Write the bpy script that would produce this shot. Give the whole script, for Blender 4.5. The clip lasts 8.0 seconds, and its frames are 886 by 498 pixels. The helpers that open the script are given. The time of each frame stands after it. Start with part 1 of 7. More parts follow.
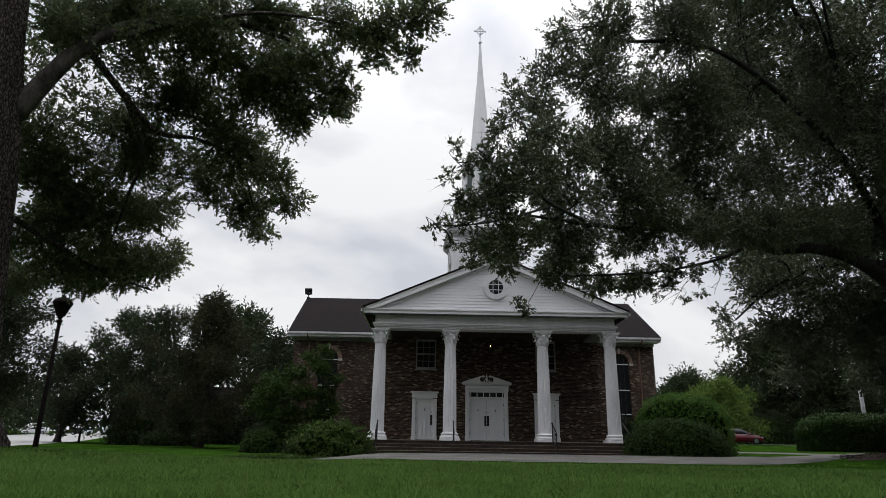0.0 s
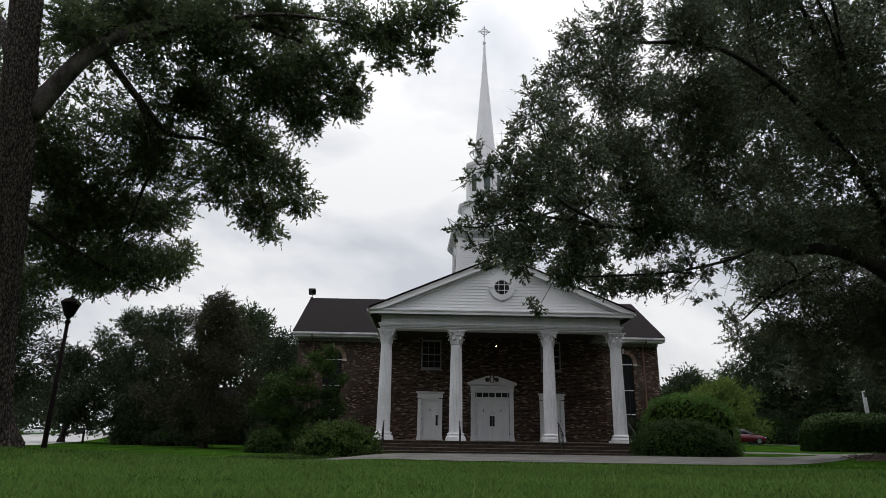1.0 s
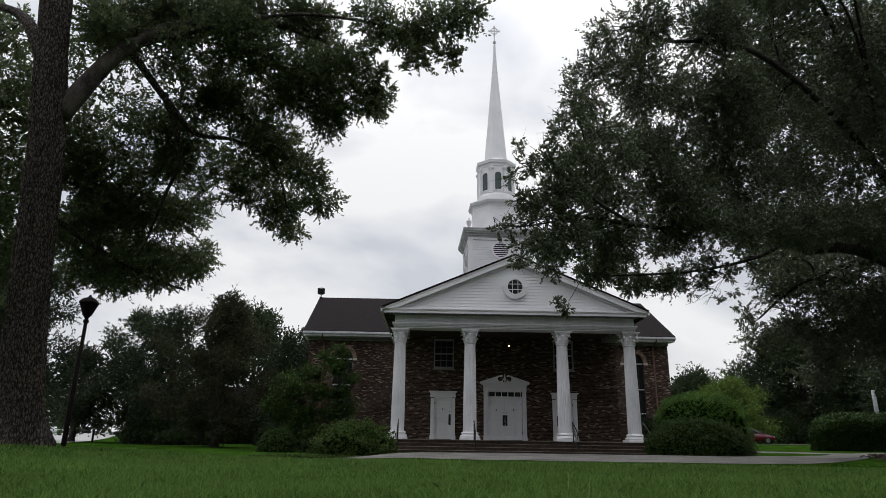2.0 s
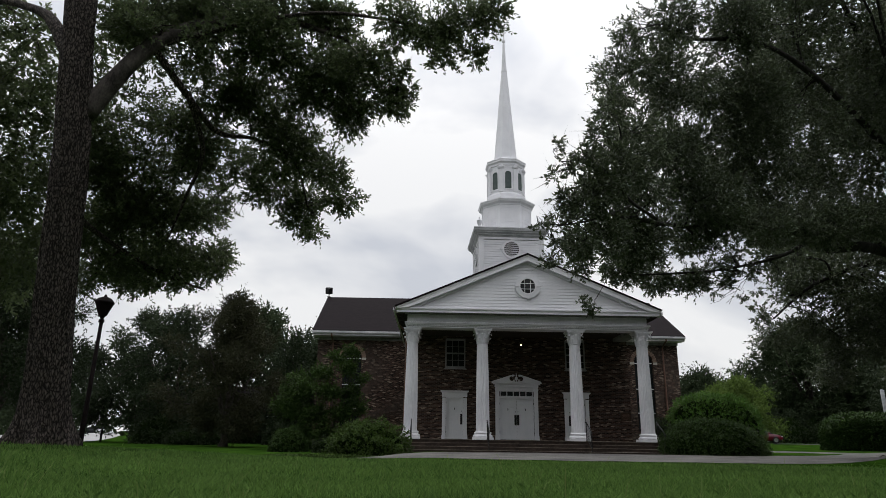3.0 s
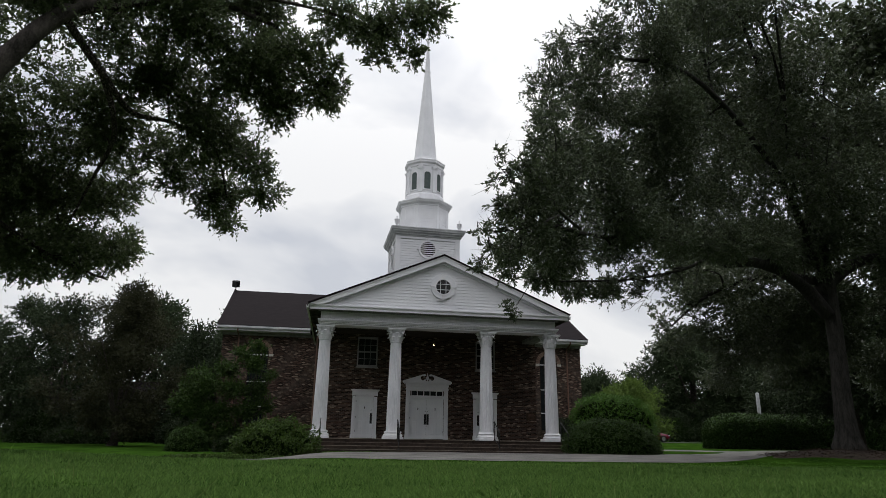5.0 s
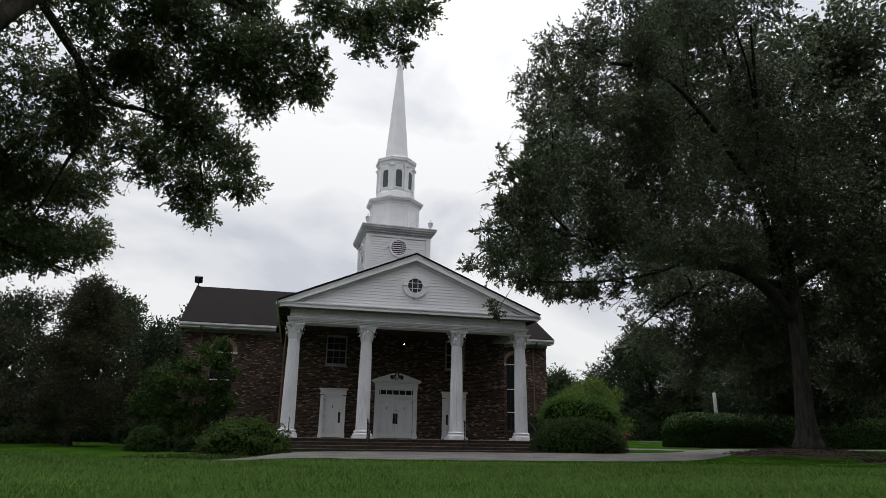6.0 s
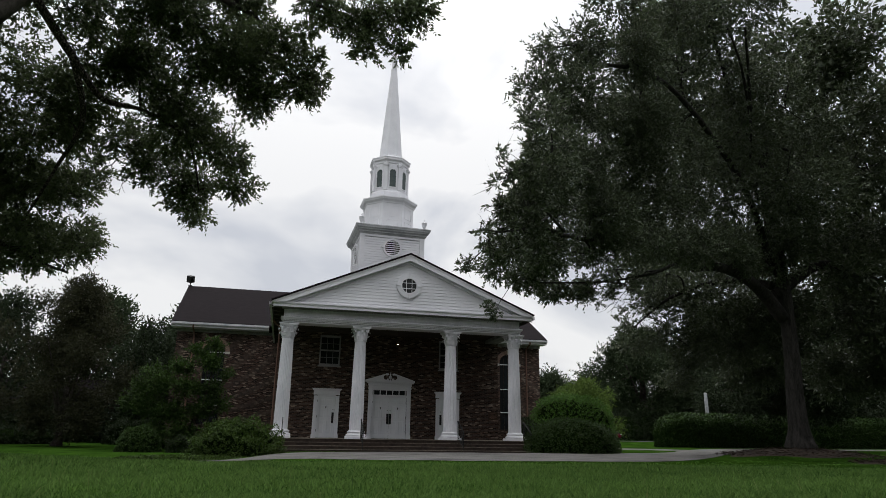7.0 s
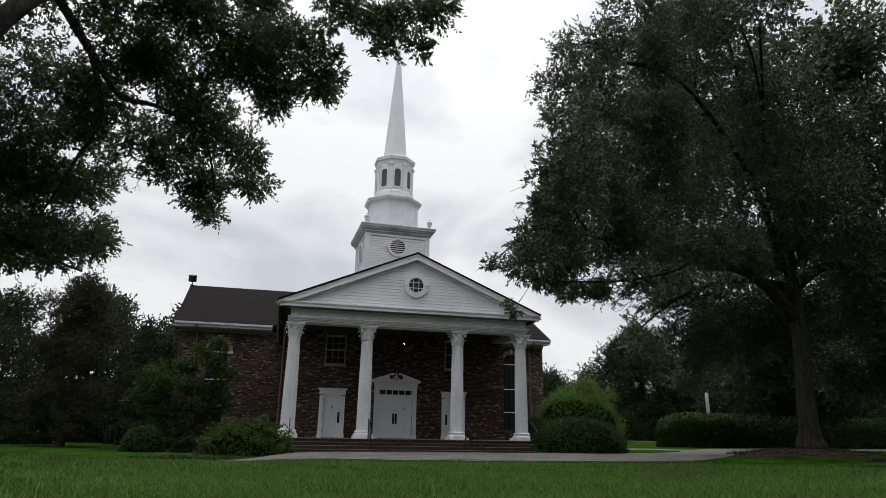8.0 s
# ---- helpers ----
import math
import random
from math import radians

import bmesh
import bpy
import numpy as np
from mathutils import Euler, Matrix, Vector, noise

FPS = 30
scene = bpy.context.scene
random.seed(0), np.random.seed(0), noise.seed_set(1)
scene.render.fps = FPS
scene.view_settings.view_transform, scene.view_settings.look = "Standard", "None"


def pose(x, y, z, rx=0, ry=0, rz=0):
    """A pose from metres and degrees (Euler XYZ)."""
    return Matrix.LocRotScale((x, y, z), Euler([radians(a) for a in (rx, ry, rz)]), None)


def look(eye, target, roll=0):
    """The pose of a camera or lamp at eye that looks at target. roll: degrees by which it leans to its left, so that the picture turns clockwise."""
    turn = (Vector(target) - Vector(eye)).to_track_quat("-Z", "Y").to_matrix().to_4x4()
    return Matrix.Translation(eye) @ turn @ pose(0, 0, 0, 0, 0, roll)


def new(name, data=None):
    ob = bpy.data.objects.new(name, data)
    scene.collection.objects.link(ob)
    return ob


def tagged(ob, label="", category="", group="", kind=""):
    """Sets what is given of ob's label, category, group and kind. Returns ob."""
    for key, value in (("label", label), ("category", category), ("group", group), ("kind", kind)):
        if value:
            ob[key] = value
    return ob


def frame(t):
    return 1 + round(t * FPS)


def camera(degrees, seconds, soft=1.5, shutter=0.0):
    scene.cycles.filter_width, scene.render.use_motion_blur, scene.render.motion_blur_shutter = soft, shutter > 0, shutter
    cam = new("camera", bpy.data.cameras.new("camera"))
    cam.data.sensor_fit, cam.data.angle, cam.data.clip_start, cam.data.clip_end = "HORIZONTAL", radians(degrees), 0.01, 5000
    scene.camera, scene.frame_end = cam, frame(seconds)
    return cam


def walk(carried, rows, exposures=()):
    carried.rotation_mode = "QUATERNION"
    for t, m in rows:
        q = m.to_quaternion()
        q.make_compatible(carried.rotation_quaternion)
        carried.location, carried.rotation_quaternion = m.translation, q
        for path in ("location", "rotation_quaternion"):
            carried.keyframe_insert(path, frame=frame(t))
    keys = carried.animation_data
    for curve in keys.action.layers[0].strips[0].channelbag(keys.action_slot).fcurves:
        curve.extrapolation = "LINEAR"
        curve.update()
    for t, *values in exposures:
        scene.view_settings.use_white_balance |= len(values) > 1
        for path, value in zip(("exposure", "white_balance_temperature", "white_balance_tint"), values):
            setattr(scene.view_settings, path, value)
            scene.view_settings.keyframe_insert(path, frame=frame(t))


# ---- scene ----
# ------------------------------------------------------------------ camera
cam = camera(70.9, 8.0, soft=0.6)
PATH = [
    (0, (-3.228, 2.019, 0.722), (-3.192, 3.934, 1.299), 0.9),
    (0.5, (-3.303, 2.005, 0.723), (-3.267, 3.92, 1.3), 0.9),
    (1, (-3.504, 1.993, 0.728), (-3.469, 3.908, 1.305), 0.9),
    (1.5, (-3.754, 1.965, 0.714), (-3.722, 3.88, 1.29), 0.9),
    (3, (-4.584, 2.047, 0.702), (-4.562, 3.962, 1.276), 0.9),
    (3.5, (-4.658, 2.025, 0.748), (-4.599, 3.941, 1.319), 1.0),
    (4, (-4.675, 2.017, 0.761), (-4.534, 3.928, 1.332), 1.0),
    (4.5, (-4.758, 2.034, 0.771), (-4.563, 3.941, 1.341), 1.0),
    (5, (-4.963, 2.094, 0.76), (-4.654, 3.985, 1.333), 1.0),
    (5.2, (-5.053, 2.135, 0.761), (-4.703, 4.019, 1.334), 1.0),
    (6.5, (-5.566, 2.326, 0.78), (-5.125, 4.192, 1.352), 0.9),
    (7, (-5.559, 2.315, 0.785), (-5.106, 4.177, 1.357), 0.9),
    (7.5, (-5.655, 2.357, 0.789), (-5.191, 4.217, 1.36), 0.9),
    (8, (-6.047, 2.53, 0.77), (-5.583, 4.389, 1.342), 0.9),
]
walk(cam, [(t, look(eye, target, roll)) for t, eye, target, roll in PATH])

# ------------------------------------------------------------------ world and light
world = bpy.data.worlds.new("world")
scene.world = world
world.use_nodes = True
wn, wl = world.node_tree.nodes, world.node_tree.links
for n in list(wn):
    wn.remove(n)
sky = wn.new("ShaderNodeTexSky")
sky.sky_type = "NISHITA"
sky.sun_disc = False
sky.sun_elevation, sky.sun_rotation = radians(58), radians(20)
sky.dust_density, sky.air_density = 4.0, 1.0
wcoord = wn.new("ShaderNodeTexCoord")
wmap = wn.new("ShaderNodeMapping")
wmap.inputs["Scale"].default_value = (1.0, 1.0, 1.7)
wl.new(wcoord.outputs["Generated"], wmap.inputs["Vector"])
wnoise = wn.new("ShaderNodeTexNoise")
wnoise.inputs["Scale"].default_value = 2.5
wnoise.inputs["Detail"].default_value = 5.0
wnoise.inputs["Roughness"].default_value = 0.5
wnoise.inputs["Distortion"].default_value = 0.3
wl.new(wmap.outputs["Vector"], wnoise.inputs["Vector"])
wramp = wn.new("ShaderNodeValToRGB")
wramp.color_ramp.elements[0].position, wramp.color_ramp.elements[0].color = 0.43, (0.65, 0.68, 0.745, 1)
wramp.color_ramp.elements[1].position, wramp.color_ramp.elements[1].color = 0.57, (0.985, 0.99, 1.0, 1)
wl.new(wnoise.outputs["Fac"], wramp.inputs["Fac"])
bg_sky, bg_cloud, wmix, wout = wn.new("ShaderNodeBackground"), wn.new("ShaderNodeBackground"), wn.new("ShaderNodeMixShader"), wn.new("ShaderNodeOutputWorld")
bg_sky.inputs["Strength"].default_value = 0.10
bg_cloud.inputs["Strength"].default_value = 1.0
wl.new(sky.outputs["Color"], bg_sky.inputs["Color"])
# an overcast sky: brighter towards the zenith than at the horizon
wsep, wgrad, wmul = wn.new("ShaderNodeSeparateXYZ"), wn.new("ShaderNodeMapRange"), wn.new("ShaderNodeMix")
wcube = wn.new("ShaderNodeMath")
wcube.operation, wcube.inputs[1].default_value = "POWER", 4.0
wgrad.inputs["From Min"].default_value, wgrad.inputs["From Max"].default_value = 0.0, 1.0
wgrad.inputs["To Min"].default_value, wgrad.inputs["To Max"].default_value = 0.90, 3.3
wl.new(wcoord.outputs["Generated"], wsep.inputs[0])
wl.new(wsep.outputs["Z"], wcube.inputs[0])
wl.new(wcube.outputs[0], wgrad.inputs["Value"])
wmul.data_type, wmul.blend_type = "RGBA", "MULTIPLY"
wmul.inputs["Factor"].default_value = 1.0
wl.new(wramp.outputs["Color"], wmul.inputs["A"])
wl.new(wgrad.outputs[0], wmul.inputs["B"])
wl.new(wmul.outputs["Result"], bg_cloud.inputs["Color"])
wmix.inputs["Fac"].default_value = 0.93
wl.new(bg_sky.outputs[0], wmix.inputs[1])
wl.new(bg_cloud.outputs[0], wmix.inputs[2])
wl.new(wmix.outputs[0], wout.inputs["Surface"])

sun_data = bpy.data.lights.new("sun", "SUN")
sun_data.energy, sun_data.angle, sun_data.color = 0.7, radians(30), (1.0, 0.97, 0.92)
sun = new("sun", sun_data)
sun.matrix_world = look((8, 22, 50), (0, 0, 0))
scene.view_settings.exposure = 0.0


# ------------------------------------------------------------------ materials
def nodes_of(name):
    m = bpy.data.materials.new(name)
    m.use_nodes = True
    t = m.node_tree
    return m, t.nodes, t.links, t.nodes["Principled BSDF"]


def paint(name, c1, c2, scale=3.0, fine=60.0, rough=0.6, metal=0.0, bump=0.15, spec=0.25, stretch=(1, 1, 1), dist=0.01, fine_mix=0.35):
    """A surface of two colours mottled at two scales, with fine relief."""
    m, n, l, p = nodes_of(name)
    tc, mp = n.new("ShaderNodeTexCoord"), n.new("ShaderNodeMapping")
    mp.inputs["Scale"].default_value = stretch
    l.new(tc.outputs["Object"], mp.inputs["Vector"])
    a, b = n.new("ShaderNodeTexNoise"), n.new("ShaderNodeTexNoise")
    a.inputs["Scale"].default_value, a.inputs["Detail"].default_value = scale, 6
    b.inputs["Scale"].default_value, b.inputs["Detail"].default_value = fine, 4
    l.new(mp.outputs["Vector"], a.inputs["Vector"])
    l.new(mp.outputs["Vector"], b.inputs["Vector"])
    mx = n.new("ShaderNodeMix")
    mx.inputs["Factor"].default_value = fine_mix
    l.new(a.outputs["Fac"], mx.inputs["A"])
    l.new(b.outputs["Fac"], mx.inputs["B"])
    r = n.new("ShaderNodeValToRGB")
    r.color_ramp.elements[0].position, r.color_ramp.elements[0].color = 0.36, (*c1, 1)
    r.color_ramp.elements[1].position, r.color_ramp.elements[1].color = 0.64, (*c2, 1)
    l.new(mx.outputs["Result"], r.inputs["Fac"])
    l.new(r.outputs["Color"], p.inputs["Base Color"])
    bp = n.new("ShaderNodeBump")
    bp.inputs["Strength"].default_value, bp.inputs["Distance"].default_value = bump, dist
    l.new(mx.outputs["Result"], bp.inputs["Height"])
    l.new(bp.outputs["Normal"], p.inputs["Normal"])
    p.inputs["Roughness"].default_value = rough
    p.inputs["Metallic"].default_value = metal
    p.inputs["Specular IOR Level"].default_value = spec
    return m


def bark_material(name, furrow_shade, plate, size=1.0):
    """Scaly bark: upright plates with worn pale faces, shade painted into the deep crooked furrows."""
    m, n, l, p = nodes_of(name)
    tc, mp = n.new("ShaderNodeTexCoord"), n.new("ShaderNodeMapping")
    mp.inputs["Scale"].default_value = (12.0 * size, 12.0 * size, 4.6 * size)
    l.new(tc.outputs["Object"], mp.inputs["Vector"])
    warp = n.new("ShaderNodeTexNoise")
    warp.inputs["Scale"].default_value, warp.inputs["Detail"].default_value = 0.9, 4
    l.new(mp.outputs["Vector"], warp.inputs["Vector"])
    sway = n.new("ShaderNodeVectorMath")
    sway.operation = "MULTIPLY_ADD"
    sway.inputs[1].default_value = (1.5, 1.5, 1.5)
    l.new(warp.outputs["Color"], sway.inputs[0])
    l.new(mp.outputs["Vector"], sway.inputs[2])
    cells = n.new("ShaderNodeTexVoronoi")
    cells.feature = "DISTANCE_TO_EDGE"
    cells.inputs["Scale"].default_value = 1.0
    l.new(sway.outputs[0], cells.inputs["Vector"])
    face = n.new("ShaderNodeMapRange")
    face.inputs["From Min"].default_value, face.inputs["From Max"].default_value = 0.0, 0.22
    l.new(cells.outputs["Distance"], face.inputs["Value"])
    grain = n.new("ShaderNodeTexNoise")
    grain.inputs["Scale"].default_value, grain.inputs["Detail"].default_value = 1.1, 8
    l.new(mp.outputs["Vector"], grain.inputs["Vector"])
    high = n.new("ShaderNodeMath")
    high.operation = "MULTIPLY"
    l.new(face.outputs["Result"], high.inputs[0])
    l.new(grain.outputs["Fac"], high.inputs[1])
    # the colour darkens with depth, as shade in the furrows
    r = n.new("ShaderNodeValToRGB")
    r.color_ramp.elements[0].position, r.color_ramp.elements[0].color = 0.10, (*furrow_shade, 1)
    r.color_ramp.elements[1].position, r.color_ramp.elements[1].color = 0.62, (*plate, 1)
    l.new(high.outputs[0], r.inputs["Fac"])
    l.new(r.outputs["Color"], p.inputs["Base Color"])
    bp = n.new("ShaderNodeBump")
    bp.inputs["Strength"].default_value, bp.inputs["Distance"].default_value = 1.0, 0.05
    l.new(high.outputs[0], bp.inputs["Height"])
    l.new(bp.outputs["Normal"], p.inputs["Normal"])
    p.inputs["Roughness"].default_value = 0.92
    p.inputs["Specular IOR Level"].default_value = 0.2
    return m


def brick_material(name):
    m, n, l, p = nodes_of(name)
    g, sx, cb = n.new("ShaderNodeNewGeometry"), n.new("ShaderNodeSeparateXYZ"), n.new("ShaderNodeCombineXYZ")
    add = n.new("ShaderNodeMath")
    l.new(g.outputs["Position"], sx.inputs[0])
    l.new(sx.outputs["X"], add.inputs[0])
    l.new(sx.outputs["Y"], add.inputs[1])
    l.new(add.outputs[0], cb.inputs["X"])
    l.new(sx.outputs["Z"], cb.inputs["Y"])
    bt = n.new("ShaderNodeTexBrick")
    bt.inputs["Scale"].default_value = 1.0
    bt.inputs["Brick Width"].default_value, bt.inputs["Row Height"].default_value = 0.205, 0.070
    bt.inputs["Mortar Size"].default_value, bt.inputs["Mortar Smooth"].default_value = 0.009, 0.2
    bt.inputs["Color1"].default_value, bt.inputs["Color2"].default_value = (0, 0, 0, 1), (1, 1, 1, 1)
    bt.inputs["Mortar"].default_value = (0.4, 0.4, 0.4, 1)
    l.new(cb.outputs[0], bt.inputs["Vector"])
    # paler bricks in loose runs
    mp = n.new("ShaderNodeMapping")
    mp.inputs["Scale"].default_value = (2.2, 8.0, 1.0)
    l.new(cb.outputs[0], mp.inputs["Vector"])
    ns = n.new("ShaderNodeTexNoise")
    ns.inputs["Scale"].default_value, ns.inputs["Detail"].default_value = 1.0, 3
    l.new(mp.outputs[0], ns.inputs["Vector"])
    sh = n.new("ShaderNodeMapRange")
    sh.inputs["From Min"].default_value, sh.inputs["From Max"].default_value = 0.35, 0.68
    sh.inputs["To Min"].default_value, sh.inputs["To Max"].default_value = -0.16, 0.20
    l.new(ns.outputs["Fac"], sh.inputs["Value"])
    tone = n.new("ShaderNodeMath")
    l.new(bt.outputs["Color"], tone.inputs[0])
    l.new(sh.outputs[0], tone.inputs[1])
    rp = n.new("ShaderNodeValToRGB")
    ce = rp.color_ramp.elements
    ce[0].position, ce[0].color = 0.0, (0.014, 0.009, 0.008, 1)
    ce[1].position, ce[1].color = 1.0, (0.31, 0.245, 0.195, 1)
    for pos, col in ((0.35, (0.040, 0.022, 0.017, 1)), (0.68, (0.080, 0.043, 0.031, 1)), (0.86, (0.125, 0.084, 0.064, 1))):
        e = ce.new(pos)
        e.color = col
    l.new(tone.outputs[0], rp.inputs["Fac"])
    mx = n.new("ShaderNodeMix")
    mx.data_type = "RGBA"
    l.new(bt.outputs["Fac"], mx.inputs["Factor"])
    l.new(rp.outputs["Color"], mx.inputs["A"])
    mx.inputs["B"].default_value = (0.118, 0.098, 0.082, 1)
    grime = n.new("ShaderNodeTexNoise")
    grime.inputs["Scale"].default_value, grime.inputs["Detail"].default_value = 0.55, 5
    l.new(g.outputs["Position"], grime.inputs["Vector"])
    gm = n.new("ShaderNodeMapRange")
    gm.inputs["From Min"].default_value, gm.inputs["From Max"].default_value = 0.3, 0.7
    gm.inputs["To Min"].default_value, gm.inputs["To Max"].default_value = 0.6, 1.0
    l.new(grime.outputs["Fac"], gm.inputs["Value"])
    m2 = n.new("ShaderNodeMix")
    m2.data_type, m2.blend_type = "RGBA", "MULTIPLY"
    m2.inputs["Factor"].default_value = 1.0
    l.new(mx.outputs["Result"], m2.inputs["A"])
    l.new(gm.outputs[0], m2.inputs["B"])
    l.new(m2.outputs["Result"], p.inputs["Base Color"])
    bp = n.new("ShaderNodeBump")
    bp.invert = True
    bp.inputs["Strength"].default_value, bp.inputs["Distance"].default_value = 0.6, 0.01
    l.new(bt.outputs["Fac"], bp.inputs["Height"])
    l.new(bp.outputs["Normal"], p.inputs["Normal"])
    p.inputs["Specular IOR Level"].default_value = 0.12
    p.inputs["Roughness"].default_value = 0.85
    return m


def leaf_material(name, dark, light, gloss=0.4, through_amount=0.25, spread=0.5, shine=0.07):
    """Leaves: each one its own tone, a waxy face, some light coming through."""
    m, n, l, p = nodes_of(name)
    g, r = n.new("ShaderNodeNewGeometry"), n.new("ShaderNodeValToRGB")
    r.color_ramp.elements[0].position, r.color_ramp.elements[0].color = 0.0, (*dark, 1)
    r.color_ramp.elements[1].position, r.color_ramp.elements[1].color = 1.0, (*light, 1)
    ns, mx = n.new("ShaderNodeTexNoise"), n.new("ShaderNodeMix")
    ns.inputs["Scale"].default_value, ns.inputs["Detail"].default_value = 0.8, 2
    l.new(g.outputs["Position"], ns.inputs["Vector"])
    mx.inputs["Factor"].default_value = spread
    l.new(g.outputs["Random Per Island"], mx.inputs["A"])
    l.new(ns.outputs["Fac"], mx.inputs["B"])
    l.new(mx.outputs["Result"], r.inputs["Fac"])
    l.new(r.outputs["Color"], p.inputs["Base Color"])
    p.inputs["Roughness"].default_value = gloss
    p.inputs["Specular IOR Level"].default_value = shine
    tr, ms, out = n.new("ShaderNodeBsdfTranslucent"), n.new("ShaderNodeMixShader"), n["Material Output"]
    l.new(r.outputs["Color"], tr.inputs["Color"])
    ms.inputs["Fac"].default_value = through_amount
    l.new(p.outputs[0], ms.inputs[1])
    l.new(tr.outputs[0], ms.inputs[2])
    l.new(ms.outputs[0], out.inputs["Surface"])
    return m


def shingle_material(name):
    m, n, l, p = nodes_of(name)
    g, sx, cb = n.new("ShaderNodeNewGeometry"), n.new("ShaderNodeSeparateXYZ"), n.new("ShaderNodeCombineXYZ")
    add = n.new("ShaderNodeMath")
    l.new(g.outputs["Position"], sx.inputs[0])
    l.new(sx.outputs["X"], add.inputs[0])
    l.new(sx.outputs["Y"], add.inputs[1])
    l.new(add.outputs[0], cb.inputs["X"])
    l.new(sx.outputs["Z"], cb.inputs["Y"])
    bt = n.new("ShaderNodeTexBrick")
    bt.inputs["Scale"].default_value = 1.0
    bt.inputs["Brick Width"].default_value, bt.inputs["Row Height"].default_value = 0.32, 0.065
    bt.inputs["Mortar Size"].default_value = 0.004
    bt.inputs["Color1"].default_value, bt.inputs["Color2"].default_value = (0.008, 0.006, 0.007, 1), (0.016, 0.012, 0.0135, 1)
    bt.inputs["Mortar"].default_value = (0.007, 0.006, 0.006, 1)
    l.new(cb.outputs[0], bt.inputs["Vector"])
    ns = n.new("ShaderNodeTexNoise")
    ns.inputs["Scale"].default_value, ns.inputs["Detail"].default_value = 0.5, 6
    l.new(g.outputs["Position"], ns.inputs["Vector"])
    m2 = n.new("ShaderNodeMix")
    m2.data_type = "RGBA"
    l.new(ns.outputs["Fac"], m2.inputs["Factor"])
    l.new(bt.outputs["Color"], m2.inputs["A"])
    m2.inputs["B"].default_value = (0.013, 0.010, 0.011, 1)
    l.new(m2.outputs["Result"], p.inputs["Base Color"])
    bp = n.new("ShaderNodeBump")
    bp.inputs["Strength"].default_value, bp.inputs["Distance"].default_value = 0.3, 0.01
    l.new(bt.outputs["Color"], bp.inputs["Height"])
    l.new(bp.outputs["Normal"], p.inputs["Normal"])
    p.inputs["Roughness"].default_value = 0.95
    p.inputs["Specular IOR Level"].default_value = 0.06
    return m


def glass_material(name):
    m, n, l, p = nodes_of(name)
    p.inputs["Base Color"].default_value = (0.62, 0.68, 0.66, 1)
    p.inputs["Roughness"].default_value = 0.03
    p.inputs["Transmission Weight"].default_value = 1.0
    p.inputs["IOR"].default_value = 1.45
    return m


def glow_material(name, colour, power):
    m, n, l, p = nodes_of(name)
    p.inputs["Emission Color"].default_value = (*colour, 1)
    p.inputs["Emission Strength"].default_value = power
    return m


BRICK = brick_material("brick")
BRICK_TRIM = paint("brick_trim", (0.13, 0.075, 0.055), (0.3, 0.21, 0.165), 5, 40, 0.85, bump=0.4)
LIMESTONE = paint("limestone", (0.42, 0.39, 0.34), (0.55, 0.52, 0.46), 4, 50, 0.8)
WHITE = paint("white_paint", (0.68, 0.675, 0.70), (0.80, 0.79, 0.815), 1.2, 25, 0.5, bump=0.05)
WHITE_OLD = paint("weathered_white_paint", (0.60, 0.595, 0.625), (0.78, 0.77, 0.795), 2.0, 18, 0.55, bump=0.12, stretch=(1, 1, 0.35))
DOOR_WHITE = paint("door_paint", (0.74, 0.75, 0.77), (0.82, 0.82, 0.83), 1.5, 30, 0.4, bump=0.03)
SASH_GREY = paint("grey_sash_paint", (0.24, 0.235, 0.24), (0.38, 0.375, 0.38), 2.0, 30, 0.6)
CLAP = paint("clapboard_paint", (0.66, 0.655, 0.68), (0.79, 0.78, 0.80), 1.1, 22, 0.5, bump=0.06, stretch=(0.4, 0.4, 1.5))
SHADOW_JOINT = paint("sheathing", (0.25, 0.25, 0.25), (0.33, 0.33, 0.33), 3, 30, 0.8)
SHINGLE = shingle_material("asphalt_shingle")
SPOUT = paint("brown_downspout", (0.12, 0.066, 0.048), (0.18, 0.10, 0.074), 3, 40, 0.45)
BLACK_IRON = paint("black_iron", (0.012, 0.012, 0.013), (0.03, 0.03, 0.03), 8, 60, 0.45, metal=0.3)
BRONZE = paint("dark_bronze", (0.03, 0.02, 0.014), (0.07, 0.045, 0.03), 8, 60, 0.45, metal=0.6)
POLE_BROWN = paint("rusty_brown_steel", (0.004, 0.003, 0.003), (0.009, 0.006, 0.006), 4, 50, 0.85, spec=0.05)
GLASS = glass_material("window_glass")
LOUVRE = paint("green_louvre", (0.055, 0.075, 0.07), (0.09, 0.11, 0.105), 4, 40, 0.6)
DARK_INSIDE = paint("dark_interior", (0.02, 0.018, 0.016), (0.04, 0.036, 0.032), 2, 20, 0.9)
STEP = paint("brick_step", (0.022, 0.016, 0.013), (0.065, 0.046, 0.037), 5, 60, 0.85, bump=0.3)
TREAD = paint("worn_tread", (0.075, 0.062, 0.048), (0.20, 0.168, 0.132), 2.2, 30, 0.85, bump=0.25)
CONCRETE = paint("drive_concrete", (0.040, 0.038, 0.035), (0.150, 0.142, 0.132), 0.9, 14, 0.9, bump=0.4, fine_mix=0.45)
ASPHALT = paint("worn_asphalt", (0.035, 0.035, 0.034), (0.06, 0.059, 0.057), 0.8, 40, 0.95, bump=0.3, spec=0.1)
ROADWAY = paint("pale_road", (0.28, 0.275, 0.27), (0.38, 0.375, 0.37), 0.5, 25, 0.9)
LAWN = paint("lawn_soil_and_turf", (0.008, 0.022, 0.003), (0.032, 0.073, 0.009), 0.8, 45, 0.95, bump=0.6, dist=0.03, spec=0.0)
